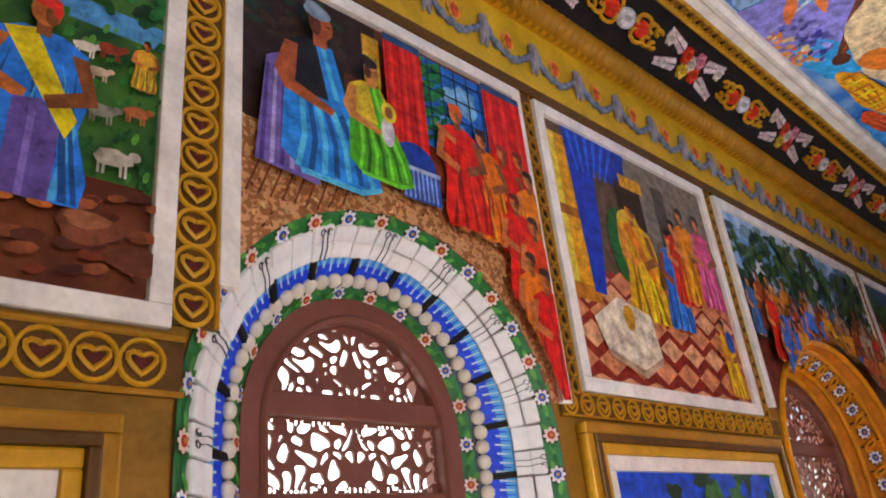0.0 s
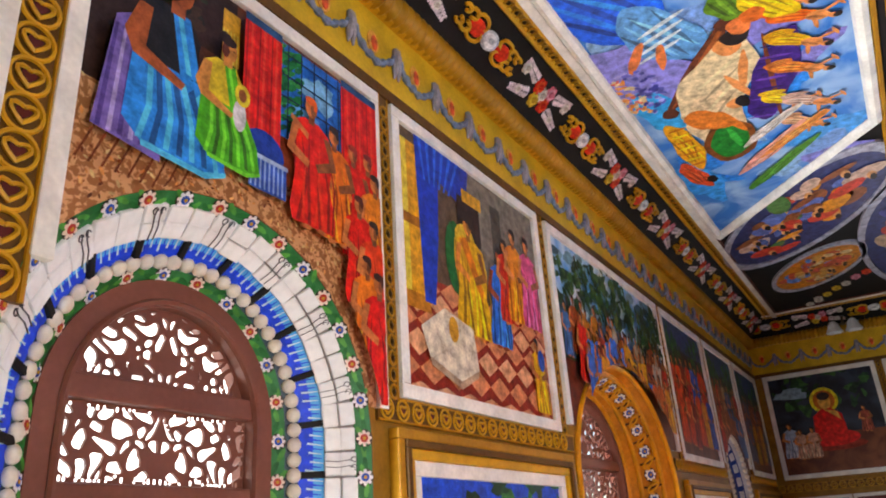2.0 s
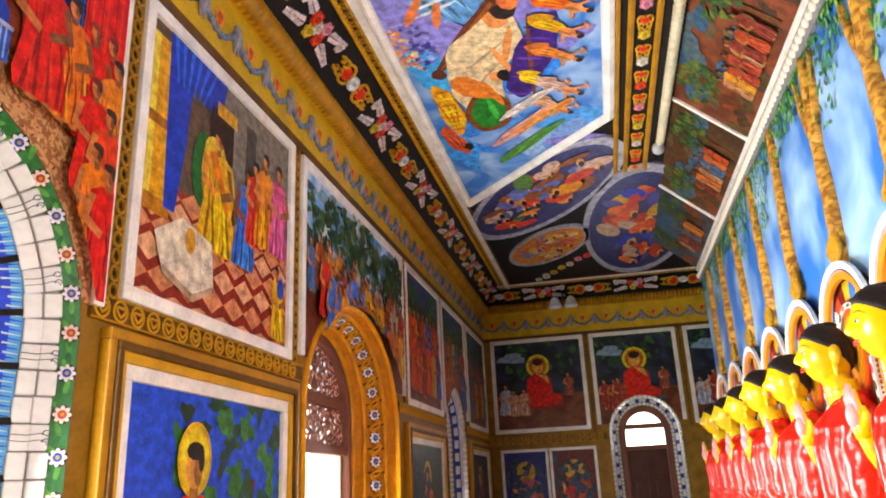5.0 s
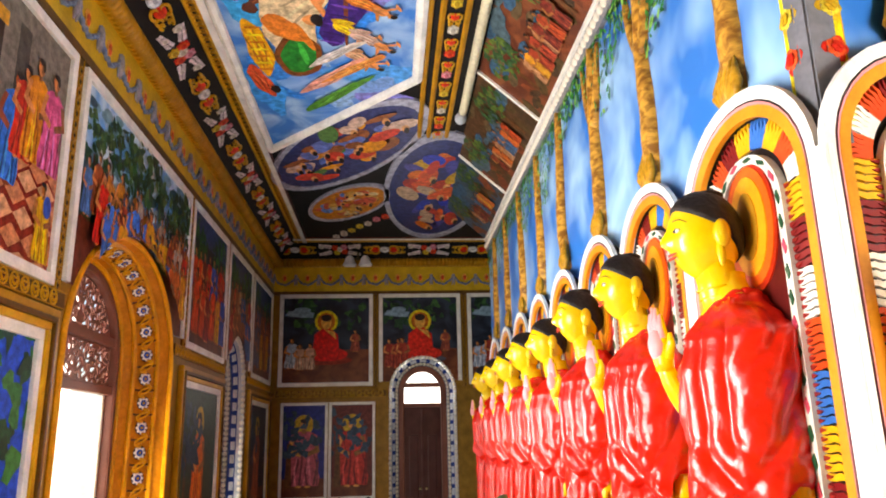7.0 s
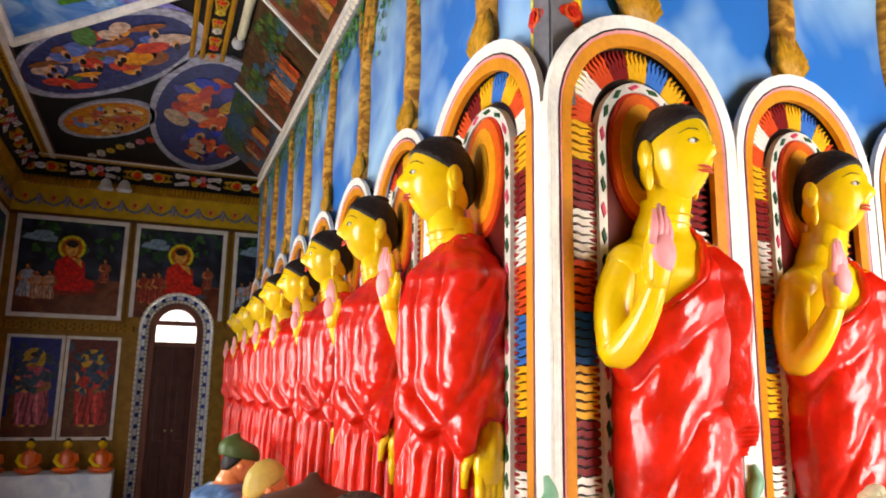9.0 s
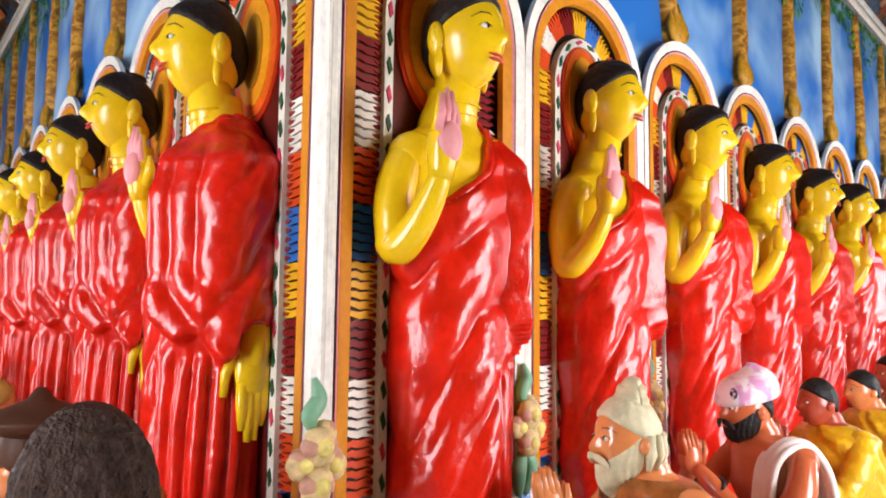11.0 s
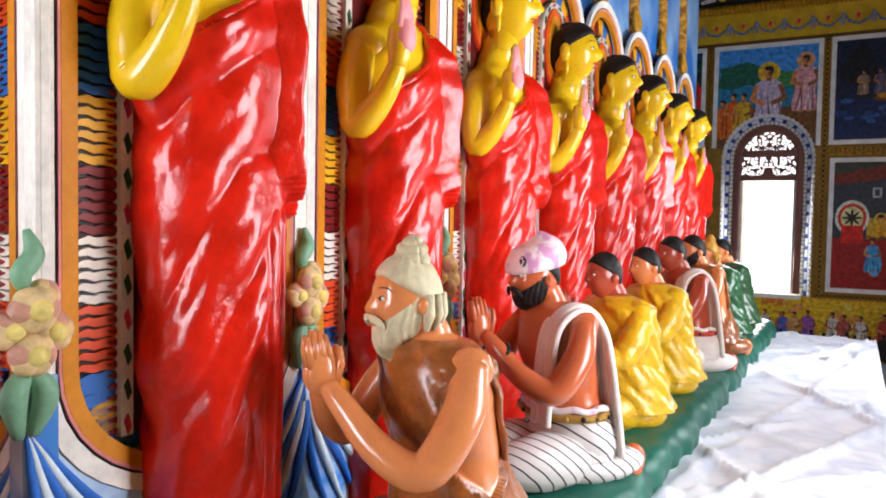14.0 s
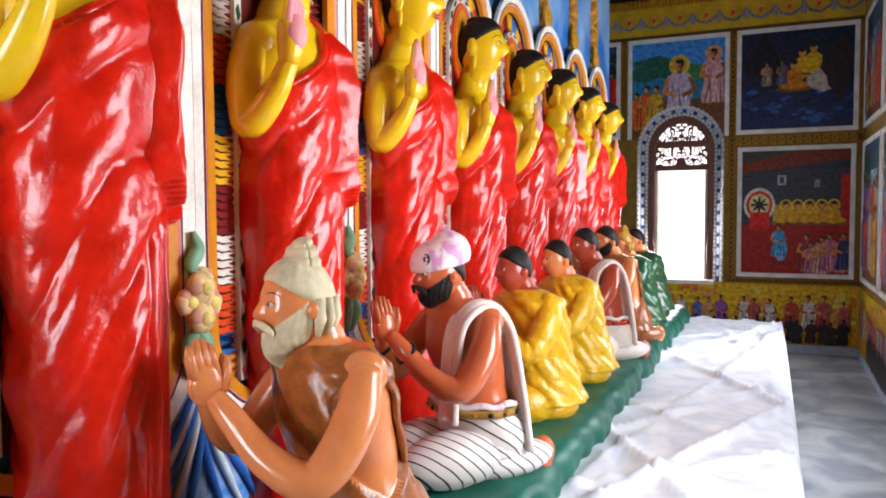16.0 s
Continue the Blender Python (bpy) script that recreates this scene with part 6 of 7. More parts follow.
blob(bm, (0, 0, .004), (.034, .024, .008), 1, k=10, j=6)
SCROLL = part("gilt_scroll", bm, [YELLOWGOLD, P("c23a1c")])
bm = bmesh.new()
flat(bm, ring_pts(0, 0, .048, .034, 20), .006, 0, thick=.006)
flat(bm, ring_pts(0, 0, .038, .025, 20), .008, 1, thick=.003)
flat(bm, ring_pts(.004, .002, .016, .010, 10), .0095, 0, thick=.001)
OVAL = part("white_medallion", bm, [P("b9bcc0"), P("e4e6ea")])
bm = bmesh.new()
tube(bm, [(.115 * t, -.075 * (1 - t * t) - .004 * math.sin(9 * t), .010) for t in [i / 10 - 1 for i in range(21)]], [.011 + .004 * math.sin(i * 1.9) for i in range(21)], 0, k=7)
for s_ in (-1, 1):
    tube(bm, [(s_ * .118, .035, .012), (s_ * .122, .0, .014), (s_ * .116, -.05, .012), (s_ * .112, -.085, .008)], [.010, .016, .012, .004], 1, k=7)
flat(bm, ring_pts(0, .0, .030, .044, 12), .006, 2, thick=.004)
flat(bm, ring_pts(.003, -.004, .016, .030, 10), .0085, 3, thick=.002)
SWAG = part("garland_swag", bm, [paint("6d7a94", vary=.4, scale=50), paint("8f8a92", vary=.4, scale=50), P("d8a05a"), P("c05a3a")])
for o in (SPRAY, SCROLL, OVAL, SWAG):
    scene.collection.objects.unlink(o)


def cornice(m, u0, u1, rich=True):
    ln = u1 - u0
    th = thing("trim", "gilded cornice with painted garlands and flowers", "trim", m @ Matrix.Translation((u0, 0, 0)), kind="structure")

    def bar(name, w0, w1, n0, n1, mat):
        bm = bmesh.new()
        box(bm, 0, ln, w0, w1, n0, n1)
        return part(name, bm, mat, th)

    bar("gilt_fillet", 3.125, 3.165, 0, .018, DARKGOLD)
    bar("garland_band", 3.165, 3.44, 0, .012, paint("c9a31f", vary=.25, scale=8))
    bm = bmesh.new()
    n = int(ln / .008)
    tube(bm, [(ln * i / n, 3.485, .045) for i in range(n + 1)], [.046 + .010 * math.sin(2 * math.pi * (ln * i / n) / .040) for i in range(n + 1)], 0, k=10)
    part("ribbed_moulding", bm, GOLD, th, smooth=True)
    bar("gilt_fillet", 3.44, 3.455, 0, .040, YELLOWGOLD)
    # the sloping black cove
    bm = bmesh.new()
    v = [bm.verts.new(p) for p in ((0, 3.525, .075), (ln, 3.525, .075), (ln, ZC - .004, .275), (0, ZC - .004, .275), (0, ZC - .004, .0), (ln, ZC - .004, .0), (0, 3.525, 0), (ln, 3.525, 0))]
    for q in ((0, 1, 2, 3), (3, 2, 5, 4), (0, 6, 7, 1)):
        bm.faces.new([v[i] for i in q])
    part("flower_cove", bm, BLACK, th)
    for o, r in ((.285, .016), (.335, .012)):
        bm = bmesh.new()
        tube(bm, [(0, ZC - .008, o), (ln, ZC - .008, o)], r, 0, k=7)
        part("gilt_bead", bm, YELLOWGOLD, th)
    bar("gilt_strip", ZC - .010, ZC - .001, .275, .345, paint("8a6212", rough=.4, vary=.4, scale=40, bump=.5))
    bar("white_fillet", ZC - .022, ZC - .001, .345, .385, WHITE)
    bar("brown_fillet", ZC - .014, ZC - .001, .385, .400, paint("5a2a1a"))
    if not rich:
        return th
    for i in range(int(ln / .25)):
        piece(SWAG, th, Matrix.Translation(((i + .5) * .25, 3.315, .012)))
    up = Vector((0, ZC - .004 - 3.525, .20)).normalized()
    nrm = Vector((1, 0, 0)).cross(up)
    nrm = nrm if nrm.z > 0 or nrm.y < 0 else -nrm

    def slope(u, t, spin=0.0):
        q = Matrix.Identity(4)
        p = Vector((u, 3.525, .075)) + up * (.252 * t) + nrm * .002
        for r in range(3):
            q[r][0], q[r][1], q[r][2], q[r][3] = (1, 0, 0)[r], up[r], nrm[r], p[r]
        return q @ Matrix.Rotation(spin, 4, "Z")

    k = 0
    u = .25
    while u < ln - .2:
        piece(OVAL, th, slope(u, .5), 1.15)
        for s_ in (-1, 1):
            piece(SCROLL, th, slope(u + s_ * .10, .5, 0 if s_ > 0 else math.pi), 1.5)
            piece(ROSES[0], th, slope(u + s_ * .29, .66), 1.05)
            piece(ROSES[0], th, slope(u + s_ * .33, .30), .8)
        c = u + .49
        if c < ln - .1:
            for du, t, j in ((-.05, .6, 1), (.045, .64, 2), (-.03, .36, 3), (.05, .40, 1), (.0, .52, 0)):
                piece(ROSES[j], th, slope(c + du, t), 1.3)
            for sp, du, t in ((.25, .09, .64), (-.25, .09, .36), (math.pi - .25, -.09, .64), (math.pi + .25, -.09, .36)):
                piece(SPRAY, th, slope(c + du * 1.1, t, sp), 1.05)
        u += .98
        k += 1
    for i in range(int(ln / .07)):
        piece(RING, th, Matrix.Translation(((i + .5) * .07, ZC - .012, .31)) @ Matrix.Rotation(math.pi / 2, 4, "X"), 1.2)
    return th


cornice(M_W, -2.30, YE)
cornice(M_E, -2.157, 1.4)
cornice(M_F, -1.9, 1.87)
cornice(M_S, -7.28, 2.3, rich=False)

# ---------- painted ceiling ----------
CLOUDM = blended("2f74c4", "a4c4e2", "painted_heaven", 4, rough=.4, lo=.4, hi=.7)
ceil = thing("ceiling_painting", "large ceiling painting of figures among blue clouds", "painting", M_C)


def ceil_poly(pts, n, mat, name, thick=.006):
    bm = bmesh.new()
    flat(bm, pts, n, 0, thick=thick)
    return part(name, bm, mat, ceil)


Y0, XL, XR = -2.0, -1.745, -0.69
edge = [(Y0, XL), (3.89, XL), (2.75, XR), (Y0, XR)]
ceil_poly(edge, .006, CLOUDM, "canvas")
pic = Picture(5.9, 1.055)
pic.step = .000012
r = random.Random(12)
robes = ["2a5ec8", "e08a2a", "d8c03a", "c8402a", "3f8a3a", "d8a0b0", "5aa0d8", "e0d0b8", "8a5ab0", "d86a3a"]
tone = lambda c, f, o=0: "".join("%02x" % max(0, min(255, int(int(c[q:q + 2], 16) * f + o))) for q in (0, 2, 4))


def patch(y, x, ra, rb, turn, col, wob=.08, k=18):
    """An oval of paint on the ceiling at y, x metres, its long half ra turned from the passage's line."""
    pic.poly([((y - Y0 + ra * (1 + wob * math.sin(3 * a + y * 9)) * math.cos(a) * math.cos(turn) - rb * (1 + wob * math.sin(5 * a + x * 7)) * math.sin(a) * math.sin(turn)) / 5.9,
               (x - XL + ra * (1 + wob * math.sin(3 * a + y * 9)) * math.cos(a) * math.sin(turn) + rb * (1 + wob * math.sin(5 * a + x * 7)) * math.sin(a) * math.cos(turn)) / 1.055)
              for a in [2 * math.pi * i / k for i in range(k)]], col)


def robe_patch(y, x, ra, rb, turn, col):
    """A draped garment: a patch with shaded and lit folds along it."""
    patch(y, x, ra, rb, turn, col, .12, 22)
    for o, f, ad in ((-.62, .62, 0), (-.34, 1.1, 24), (-.05, .7, 0), (.22, 1.15, 34), (.5, .66, 0), (.74, 1.08, 16)):
        patch(y - o * rb * math.sin(turn), x + o * rb * math.cos(turn), ra * (.82 - .4 * abs(o)), rb * .085, turn + .14 * math.sin(o * 9), tone(col, f, ad), .2, 12)


def flyer(y, x, size, turn, robe, skin="cf8f5c"):
    """A small figure in the heavens: robe, trunk, arms and a dark-haired head."""
    at = lambda a, b: (y + size * (a * math.cos(turn) - b * math.sin(turn)), x + size * (a * math.sin(turn) + b * math.cos(turn)))
    robe_patch(*at(-.45, .0), size * .52, size * .20, turn + .1, robe)
    robe_patch(*at(-.80, .14), size * .30, size * .12, turn + .55, tone(robe, .9))
    patch(*at(.10, 0), size * .24, size * .15, turn, skin), patch(*at(.08, -.05), size * .20, size * .04, turn, tone(skin, .72))
    patch(*at(.22, .22), size * .24, size * .045, turn + 1.0, skin), patch(*at(.34, .40), size * .16, size * .040, turn - .5, skin)
    patch(*at(.16, -.22), size * .22, size * .045, turn - .9, tone(skin, .9))
    patch(*at(.42, .0), size * .10, size * .085, turn, skin, 0), patch(*at(.49, .02), size * .09, size * .09, turn, "1c1413", .05)


for i in range(46):
    patch(r.uniform(-1.9, 3.2), r.uniform(-1.68, -.76), r.uniform(.10, .30), r.uniform(.05, .13), r.uniform(0, 3), r.choice(["7f9cc8", "8a86c0", "9ab8dc", "5a9ad8", "3f86d0"]), .25)
for i in range(34):
    y, x = -1.85 + 2.75 * ((i * .618) % 1), -1.60 + .80 * ((i * .382 + .2) % 1)
    flyer(y, x, r.uniform(.16, .26), r.uniform(-1.2, 1.2), r.choice(robes))
# the seated company round a couch
patch(1.66, -1.58, .40, .20, .3, "8f8cc8", .2), patch(2.02, -1.56, .26, .12, .4, "4aa4e6", .2), patch(2.9, -1.62, .34, .10, .1, "4a94d8", .2)
robe_patch(1.08, -1.57, .34, .17, .55, "1c62d8"), robe_patch(1.38, -1.42, .26, .13, .4, "6a98c4")
for q in range(4):
    patch(1.30 + .06 * q, -1.40 - .02 * q, .012, .12, .35, "d8e4f0", .05, 10)
patch(1.47, -1.56, .12, .025, -.5, "c87a4a"), patch(1.52, -1.46, .10, .022, -.2, "c87a4a")
for q in range(90):
    a, d = r.uniform(0, 6.28), math.sqrt(r.random()) * .20
    patch(1.74 + d * math.cos(a) * 1.1, -1.63 + d * .5 * math.sin(a), r.uniform(.012, .028), r.uniform(.008, .016), r.uniform(0, 3), r.choice(["3a3a80", "6a68b0", "a8a4d8", "5a5a9a"] if a < 3.6 else ["e0a070", "c86a5a", "e8c8a0", "d88a4a"]), .2, 8)
patch(1.72, -1.36, .36, .045, -.60, "5a2f16"), patch(1.70, -1.345, .33, .014, -.60, "8a5226"), patch(2.02, -1.56, .05, .04, 0, "4a2612"), patch(1.46, -1.17, .05, .05, 0, "4a2612")
patch(1.90, -1.31, .34, .17, -.45, "d9c6a4", .1, 26), patch(2.22, -1.38, .30, .14, -.1, "d2bd9c", .1, 24)
for q in range(6):
    patch(1.80 + .11 * q, -1.28 - .02 * q, .15, .010, -.9 + .1 * q, tone("d2bd9c", .78 if q % 2 else 1.12), .2, 10)
patch(1.62, -1.20, .07, .06, 0, "cf8f5c"), patch(1.57, -1.16, .06, .06, 0, "1c1413"), patch(1.85, -1.18, .16, .022, -.2, "cf8f5c"), patch(1.98, -1.22, .14, .02, .3, "cf8f5c")
patch(2.02, -1.08, .38, .10, -.32, "3c2268", .1, 24), patch(2.02, -1.08, .40, .012, -.05, "6a3a1c", .05)
for q in range(8):
    patch(1.74 + .085 * q, -1.02 - .022 * q, .010, .075, -.3, "6a4a9a" if q % 2 else "24124a", .05, 8)
patch(2.50, -1.37, .24, .135, -.1, "6a3f18", .05, 20), patch(2.50, -1.37, .19, .10, -.1, "1c6a28", .05, 20), patch(2.47, -1.34, .12, .02, .1, "3f9a44")
robe_patch(2.42, -1.58, .30, .065, .05, "d8961a")
for q in range(7):
    patch(2.20 + .075 * q, -1.58, .012, .05, 0, "f0c83a" if q % 2 else "a8640e", .1, 8)
patch(2.20, -1.42, .15, .08, .6, "cf7f3c"), patch(2.28, -1.32, .15, .025, .3, "cf7f3c"), patch(2.12, -1.27, .05, .04, 0, "cf8f5c"), patch(2.12, -1.235, .06, .032, .1, "16100f")
robe_patch(2.80, -1.63, .20, .055, .2, "b8502c"), patch(2.90, -1.56, .05, .03, 0, "16100f")
for y, x, t, c in ((1.46, -.93, .9, "6a9a2a"), (1.62, -.86, 1.0, "d8641c"), (1.80, -.90, .8, "d8a01c"), (2.02, -.92, .9, "c87a3a"), (2.28, -1.02, .7, "d8b02a"), (2.36, -.92, .8, "c8a89a"), (2.56, -.98, .7, "c89a7a")):
    flyer(y, x, .21, t, c)
robe_patch(1.33, -1.12, .13, .10, .3, "5a7a22"), robe_patch(1.42, -1.01, .16, .07, .6, "d8b41c"), patch(1.50, -1.13, .06, .05, 0, "c87a4a"), patch(1.46, -1.07, .05, .05, 0, "b8642a")
robe_patch(2.72, -1.19, .30, .050, 2.38, "d09a8c"), robe_patch(2.98, -1.20, .34, .040, 2.40, "4a7a30"), robe_patch(2.46, -1.16, .22, .035, 2.3, "d8cfc4"), robe_patch(2.62, -1.06, .26, .035, 2.3, "c8884c")
ob = part("painted_scene", pic.bm, pic.mats, ceil)
ob.matrix_basis = Matrix.Translation((Y0, XL, .006))
for (a, b), w in (((edge[0], edge[1]), .03), ((edge[1], edge[2]), .035), ((edge[2], edge[3]), .035)):
    bm = bmesh.new()
    tube(bm, [(*a, .010), (*b, .010)], w, 0, k=8)
    part("white_border", bm, WHITE, ceil)
corner_panel = thing("ceiling_panel", "black ceiling panel with oval figure paintings and flowers", "painting", M_C)


def oval(cx, cy, ra, rb, turn, colors, bg, seed):
    """An oval picture on the ceiling; cx, cy are along y and x."""
    bm = bmesh.new()
    band(bm, ring_pts(cx, cy, ra, rb, 40, turn), ring_pts(cx, cy, ra * .90, rb * .90, 40, turn), .020, .020, 0, closed=True, thick=.02)
    part("pale_rim", bm, P("a8a8b4"), corner_panel)
    bm = bmesh.new()
    flat(bm, ring_pts(cx, cy, ra * .92, rb * .92, 40, turn), .010, 0, thick=.008)
    part("canvas", bm, bg, corner_panel)
    r = random.Random(seed)
    bm = bmesh.new()
    mats, k = [P(c) for c in colors], 0
    for i in range(44):
        q, t = math.sqrt(r.random()) * .68, r.uniform(0, 6.28)
        x, y = q * ra * math.cos(t), q * rb * math.sin(t)
        px, py = cx + x * math.cos(turn) - y * math.sin(turn), cy + x * math.sin(turn) + y * math.cos(turn)
        k += 1
        flat(bm, ring_pts(px, py, ra * r.uniform(.07, .16), rb * r.uniform(.08, .2), 12, turn + r.uniform(-.6, .6)), .0105 + .0002 * k, r.randrange(len(mats)))
        if i % 2:
            flat(bm, ring_pts(px + .05 * ra, py + .1 * rb, ra * .06, rb * .07, 10), .0106 + .0002 * k, len(mats))
            flat(bm, ring_pts(px + .08 * ra, py + .12 * rb, ra * .05, rb * .05, 10), .0107 + .0002 * k, len(mats) + 1)
    part("painted_scene", bm, mats + [P("d8a070"), P("241a16")], corner_panel)


oval(3.92, -1.21, 1.02, .40, math.atan2(-1.04, 1.72), ["8a5a3a", "6a7ab0", "b84a3a", "d8902a", "5a7a4a", "c8b0a0"], P("3a4066"), 3)
oval(4.95, -0.46, 1.42, .46, 0.0, ["c8701c", "1c3a9a", "b8942a", "a83a2a", "b8a088", "4a4a8a", "c85a2a"], P("24305e"), 5)
oval(5.20, -1.25, .60, .30, math.atan2(-.6, 1.1), ["c8a05a", "6a8ac0", "b85a4a", "e0c8a0"], P("b87a1c"), 8)
for i in range(26):
    y, x = 3.95 + 2.7 * ((i * .618) % 1), -1.80 + 1.85 * ((i * .381 + .1) % 1)
    if all(((y - a) / b) ** 2 + ((x - c) / d) ** 2 > 1 for a, b, c, d in ((5.05, 1.45, -.47, .47), (5.2, .62, -1.25, .36), (4.02, .8, -1.2, .55))):
        ob = again(ROSES[i % 4 if i % 3 else 0], corner_panel, Matrix.Translation((y, x, .004)) @ Matrix.Diagonal((3.0, 1.4, 1, 1)))
# the strip beside the shrine, with its bead rail
side = thing("trim", "gilded ceiling strip with flowers and a bead rail", "trim", M_C, kind="structure")
bm = bmesh.new()
box(bm, Y0, 3.60, -.640, -.40, .0, .010)
part("flower_strip", bm, BLACK, side)
for x in (-.650, -.585, -.455):
    bm = bmesh.new()
    tube(bm, [(Y0, x, .014), (3.62, x, .014)], .018, 0, k=6)
    part("gilt_bead", bm, GOLD, side)
for i in range(22):
    again(ROSES[i % 4], side, Matrix.Translation((Y0 + .2 + .25 * i, -.52, .012)) @ Matrix.Diagonal((1.6, 1.1, 1, 1)))
    again(SCROLL, side, Matrix.Translation((Y0 + .32 + .25 * i, -.52, .012)))
n = 900
bm = bmesh.new()
tube(bm, [(Y0 + 5.2 * i / n, -.375, .03) for i in range(n + 1)], [.020 + .010 * math.sin(2 * math.pi * i / 7.5) for i in range(n + 1)], 0, k=8)
part("bead_rail", bm, paint("d8d0b0"), side, smooth=True)
bm = bmesh.new()
blob(bm, (3.25, -.385, .045), (.05, .04, .04), 0, k=14, j=8)
part("end_ball", bm, paint("b8bcc0", rough=.3), side)

# ---------- sloping painted boards over the statues ----------
for tag, m, ln, sgn in (("a", M_A, EA, -1), ("b", M_B, EB, 1)):
    th = thing("sloping_board", "sloping painted board between shrine wall and ceiling", "painting", m)
    lo_n, hi_n, lo_w, hi_w = -.045, .33, 3.345, ZC - .004
    drop = Vector((0, hi_w - lo_w, hi_n - lo_n))
    q = Matrix.Identity(4)
    e1, e2 = Vector((1, 0, 0)), drop.normalized()
    e3 = e1.cross(e2)
    for r_ in range(3):
        q[r_][0], q[r_][1], q[r_][2], q[r_][3] = e1[r_], e2[r_], e3[r_], (0, lo_w, lo_n)[r_]
    n_boards = 4
    for i in range(n_boards):
        x0, x1 = (ln * i / n_boards, ln * (i + 1) / n_boards)
        if sgn < 0:
            x0, x1 = -x1, -x0
        bm = bmesh.new()
        box(bm, x0, x1, 0, drop.length, -.02, 0)
        part("board", bm, [P("31465a"), EARTHM, P("4a3420"), P("3f4a58")][i], th, m=q)
        p = Picture(x1 - x0, drop.length)
        p.dabs(0, 0, 1, .5, ["4a3a20", "3a2a18", "6a3a20"], 26, .07, 60 + i), p.dabs(0, .5, 1, 1, ["3a5468", "4a5a60", "5a4a34"], 20, .08, 70 + i, .1)
        p.tree(.22, .2, .75, ["3a5230", "56642f", "2e4629"], i), p.tree(.8, .15, .8, ["3a5230", "56642f", "2e4629"], i + 20)
        p.crowd(.3, .75, .15, .42, ["a85a2c", "8a3a24", "40586f", "a0785c", "b8842f", "94401f", "6a2a1c"], 8, 80 + i, skin=("96683f", "7e5232"))
        part("painted_scene", p.bm, p.mats, th, m=q @ Matrix.Translation((x0, 0, .001)))
        bm = bmesh.new()
        box(bm, x1 - .013, x1 + .013, 0, drop.length, -.01, .014, bevel=.004)
        part("frame_bar", bm, WHITE, th, m=q)
    bm = bmesh.new()
    a0, a1 = (0, ln) if sgn > 0 else (-ln, 0)
    box(bm, a0, a1, 3.335, 3.365, -.08, -.018, bevel=.004)
    part("white_fillet", bm, WHITE, th)
    bm = bmesh.new()
    box(bm, a0, a1, 3.235, 3.335, -.08, -.032)
    part("grey_band", bm, paint("77777c", vary=.3, scale=40), th)
    for i in range(int(ln / .055)):
        piece(BEAD, th, Matrix.Translation((a0 + (i + .5) * .055, 3.285, -.028)), 1.25)

# ---------- mural trees, leaves and gilt finials above the niches ----------
TRUNK = blended("8a5a20", "d8a040", "mural_trunk", 9, rough=.4, stretch=(4, 4, 1))
ZN = 2.365
for tag, m, places in (("a", M_A, [-y for y in A_AT]), ("b", M_B, B_AT)):
    rnd = random.Random(5 if tag == "a" else 6)
    mural = thing("mural", "painted relief of tree trunks and hanging leaves on blue sky", "mural", m)
    for i, u in enumerate(places):
        bm = bmesh.new()
        b = rnd.uniform(-.05, .05)
        path = spline([(u, ZN + .0, -.066), (u + b, 2.62, -.055), (u + b * .4, 2.9, -.055), (u + rnd.uniform(-.04, .04), 3.24, -.055)], 6)
        tube(bm, path, [(.050 - .020 * j / 18) * (1 + .04 * math.sin(j * 1.7)) for j in range(19)], 0, k=10)
        if i in (1, 2):
            for s_ in (-1, 1):
                tube(bm, spline([(u + b * .5, 2.86, -.055), (u + s_ * .08, 3.02, -.052), (u + s_ * .13, 3.22, -.052)], 5), [.036, .034, .03, .028, .026, .024, .022, .02, .018, .016, .014], 0, k=8)
        part("tree_trunk", bm, TRUNK, mural, smooth=True)
        bm = bmesh.new()
        for k in range(13):
            a = (k - 6) * .16
            h = .10 + .05 * math.cos(a * 1.6) + .02 * (k % 2)
            tube(bm, [(u + .015 * math.sin(a), ZN - .01, -.03), (u + .075 * math.sin(a), ZN + h * .5, -.025), (u + .055 * math.sin(a), ZN + h, -.035)], [.012, .014, .002], 0, k=6)
        part("gilt_finial", bm, paint("b5831c", rough=.35, vary=.4, scale=40), mural, smooth=True)
    bm = bmesh.new()
    ln = EA if tag == "a" else EB
    for k in range(1500):
        u = rnd.uniform(0, ln) * (-1 if tag == "a" else 1)
        depth = .13 + .30 * abs(math.sin(u * 5.1)) * abs(math.sin(u * 1.7 + .4))
        w = 3.24 - rnd.random() ** 1.6 * depth
        a = rnd.uniform(0, 6.28)
        flat(bm, ring_pts(u, w, rnd.uniform(.014, .03), rnd.uniform(.006, .012), 6, a), -.050 + rnd.uniform(.004, .018), rnd.randrange(4))
    tagged(part("leaves", bm, [paint("1f6a2c"), paint("2f8a3a"), paint("14502a"), paint("7ab04a")], mural), "green painted leaves", kind="stuff")

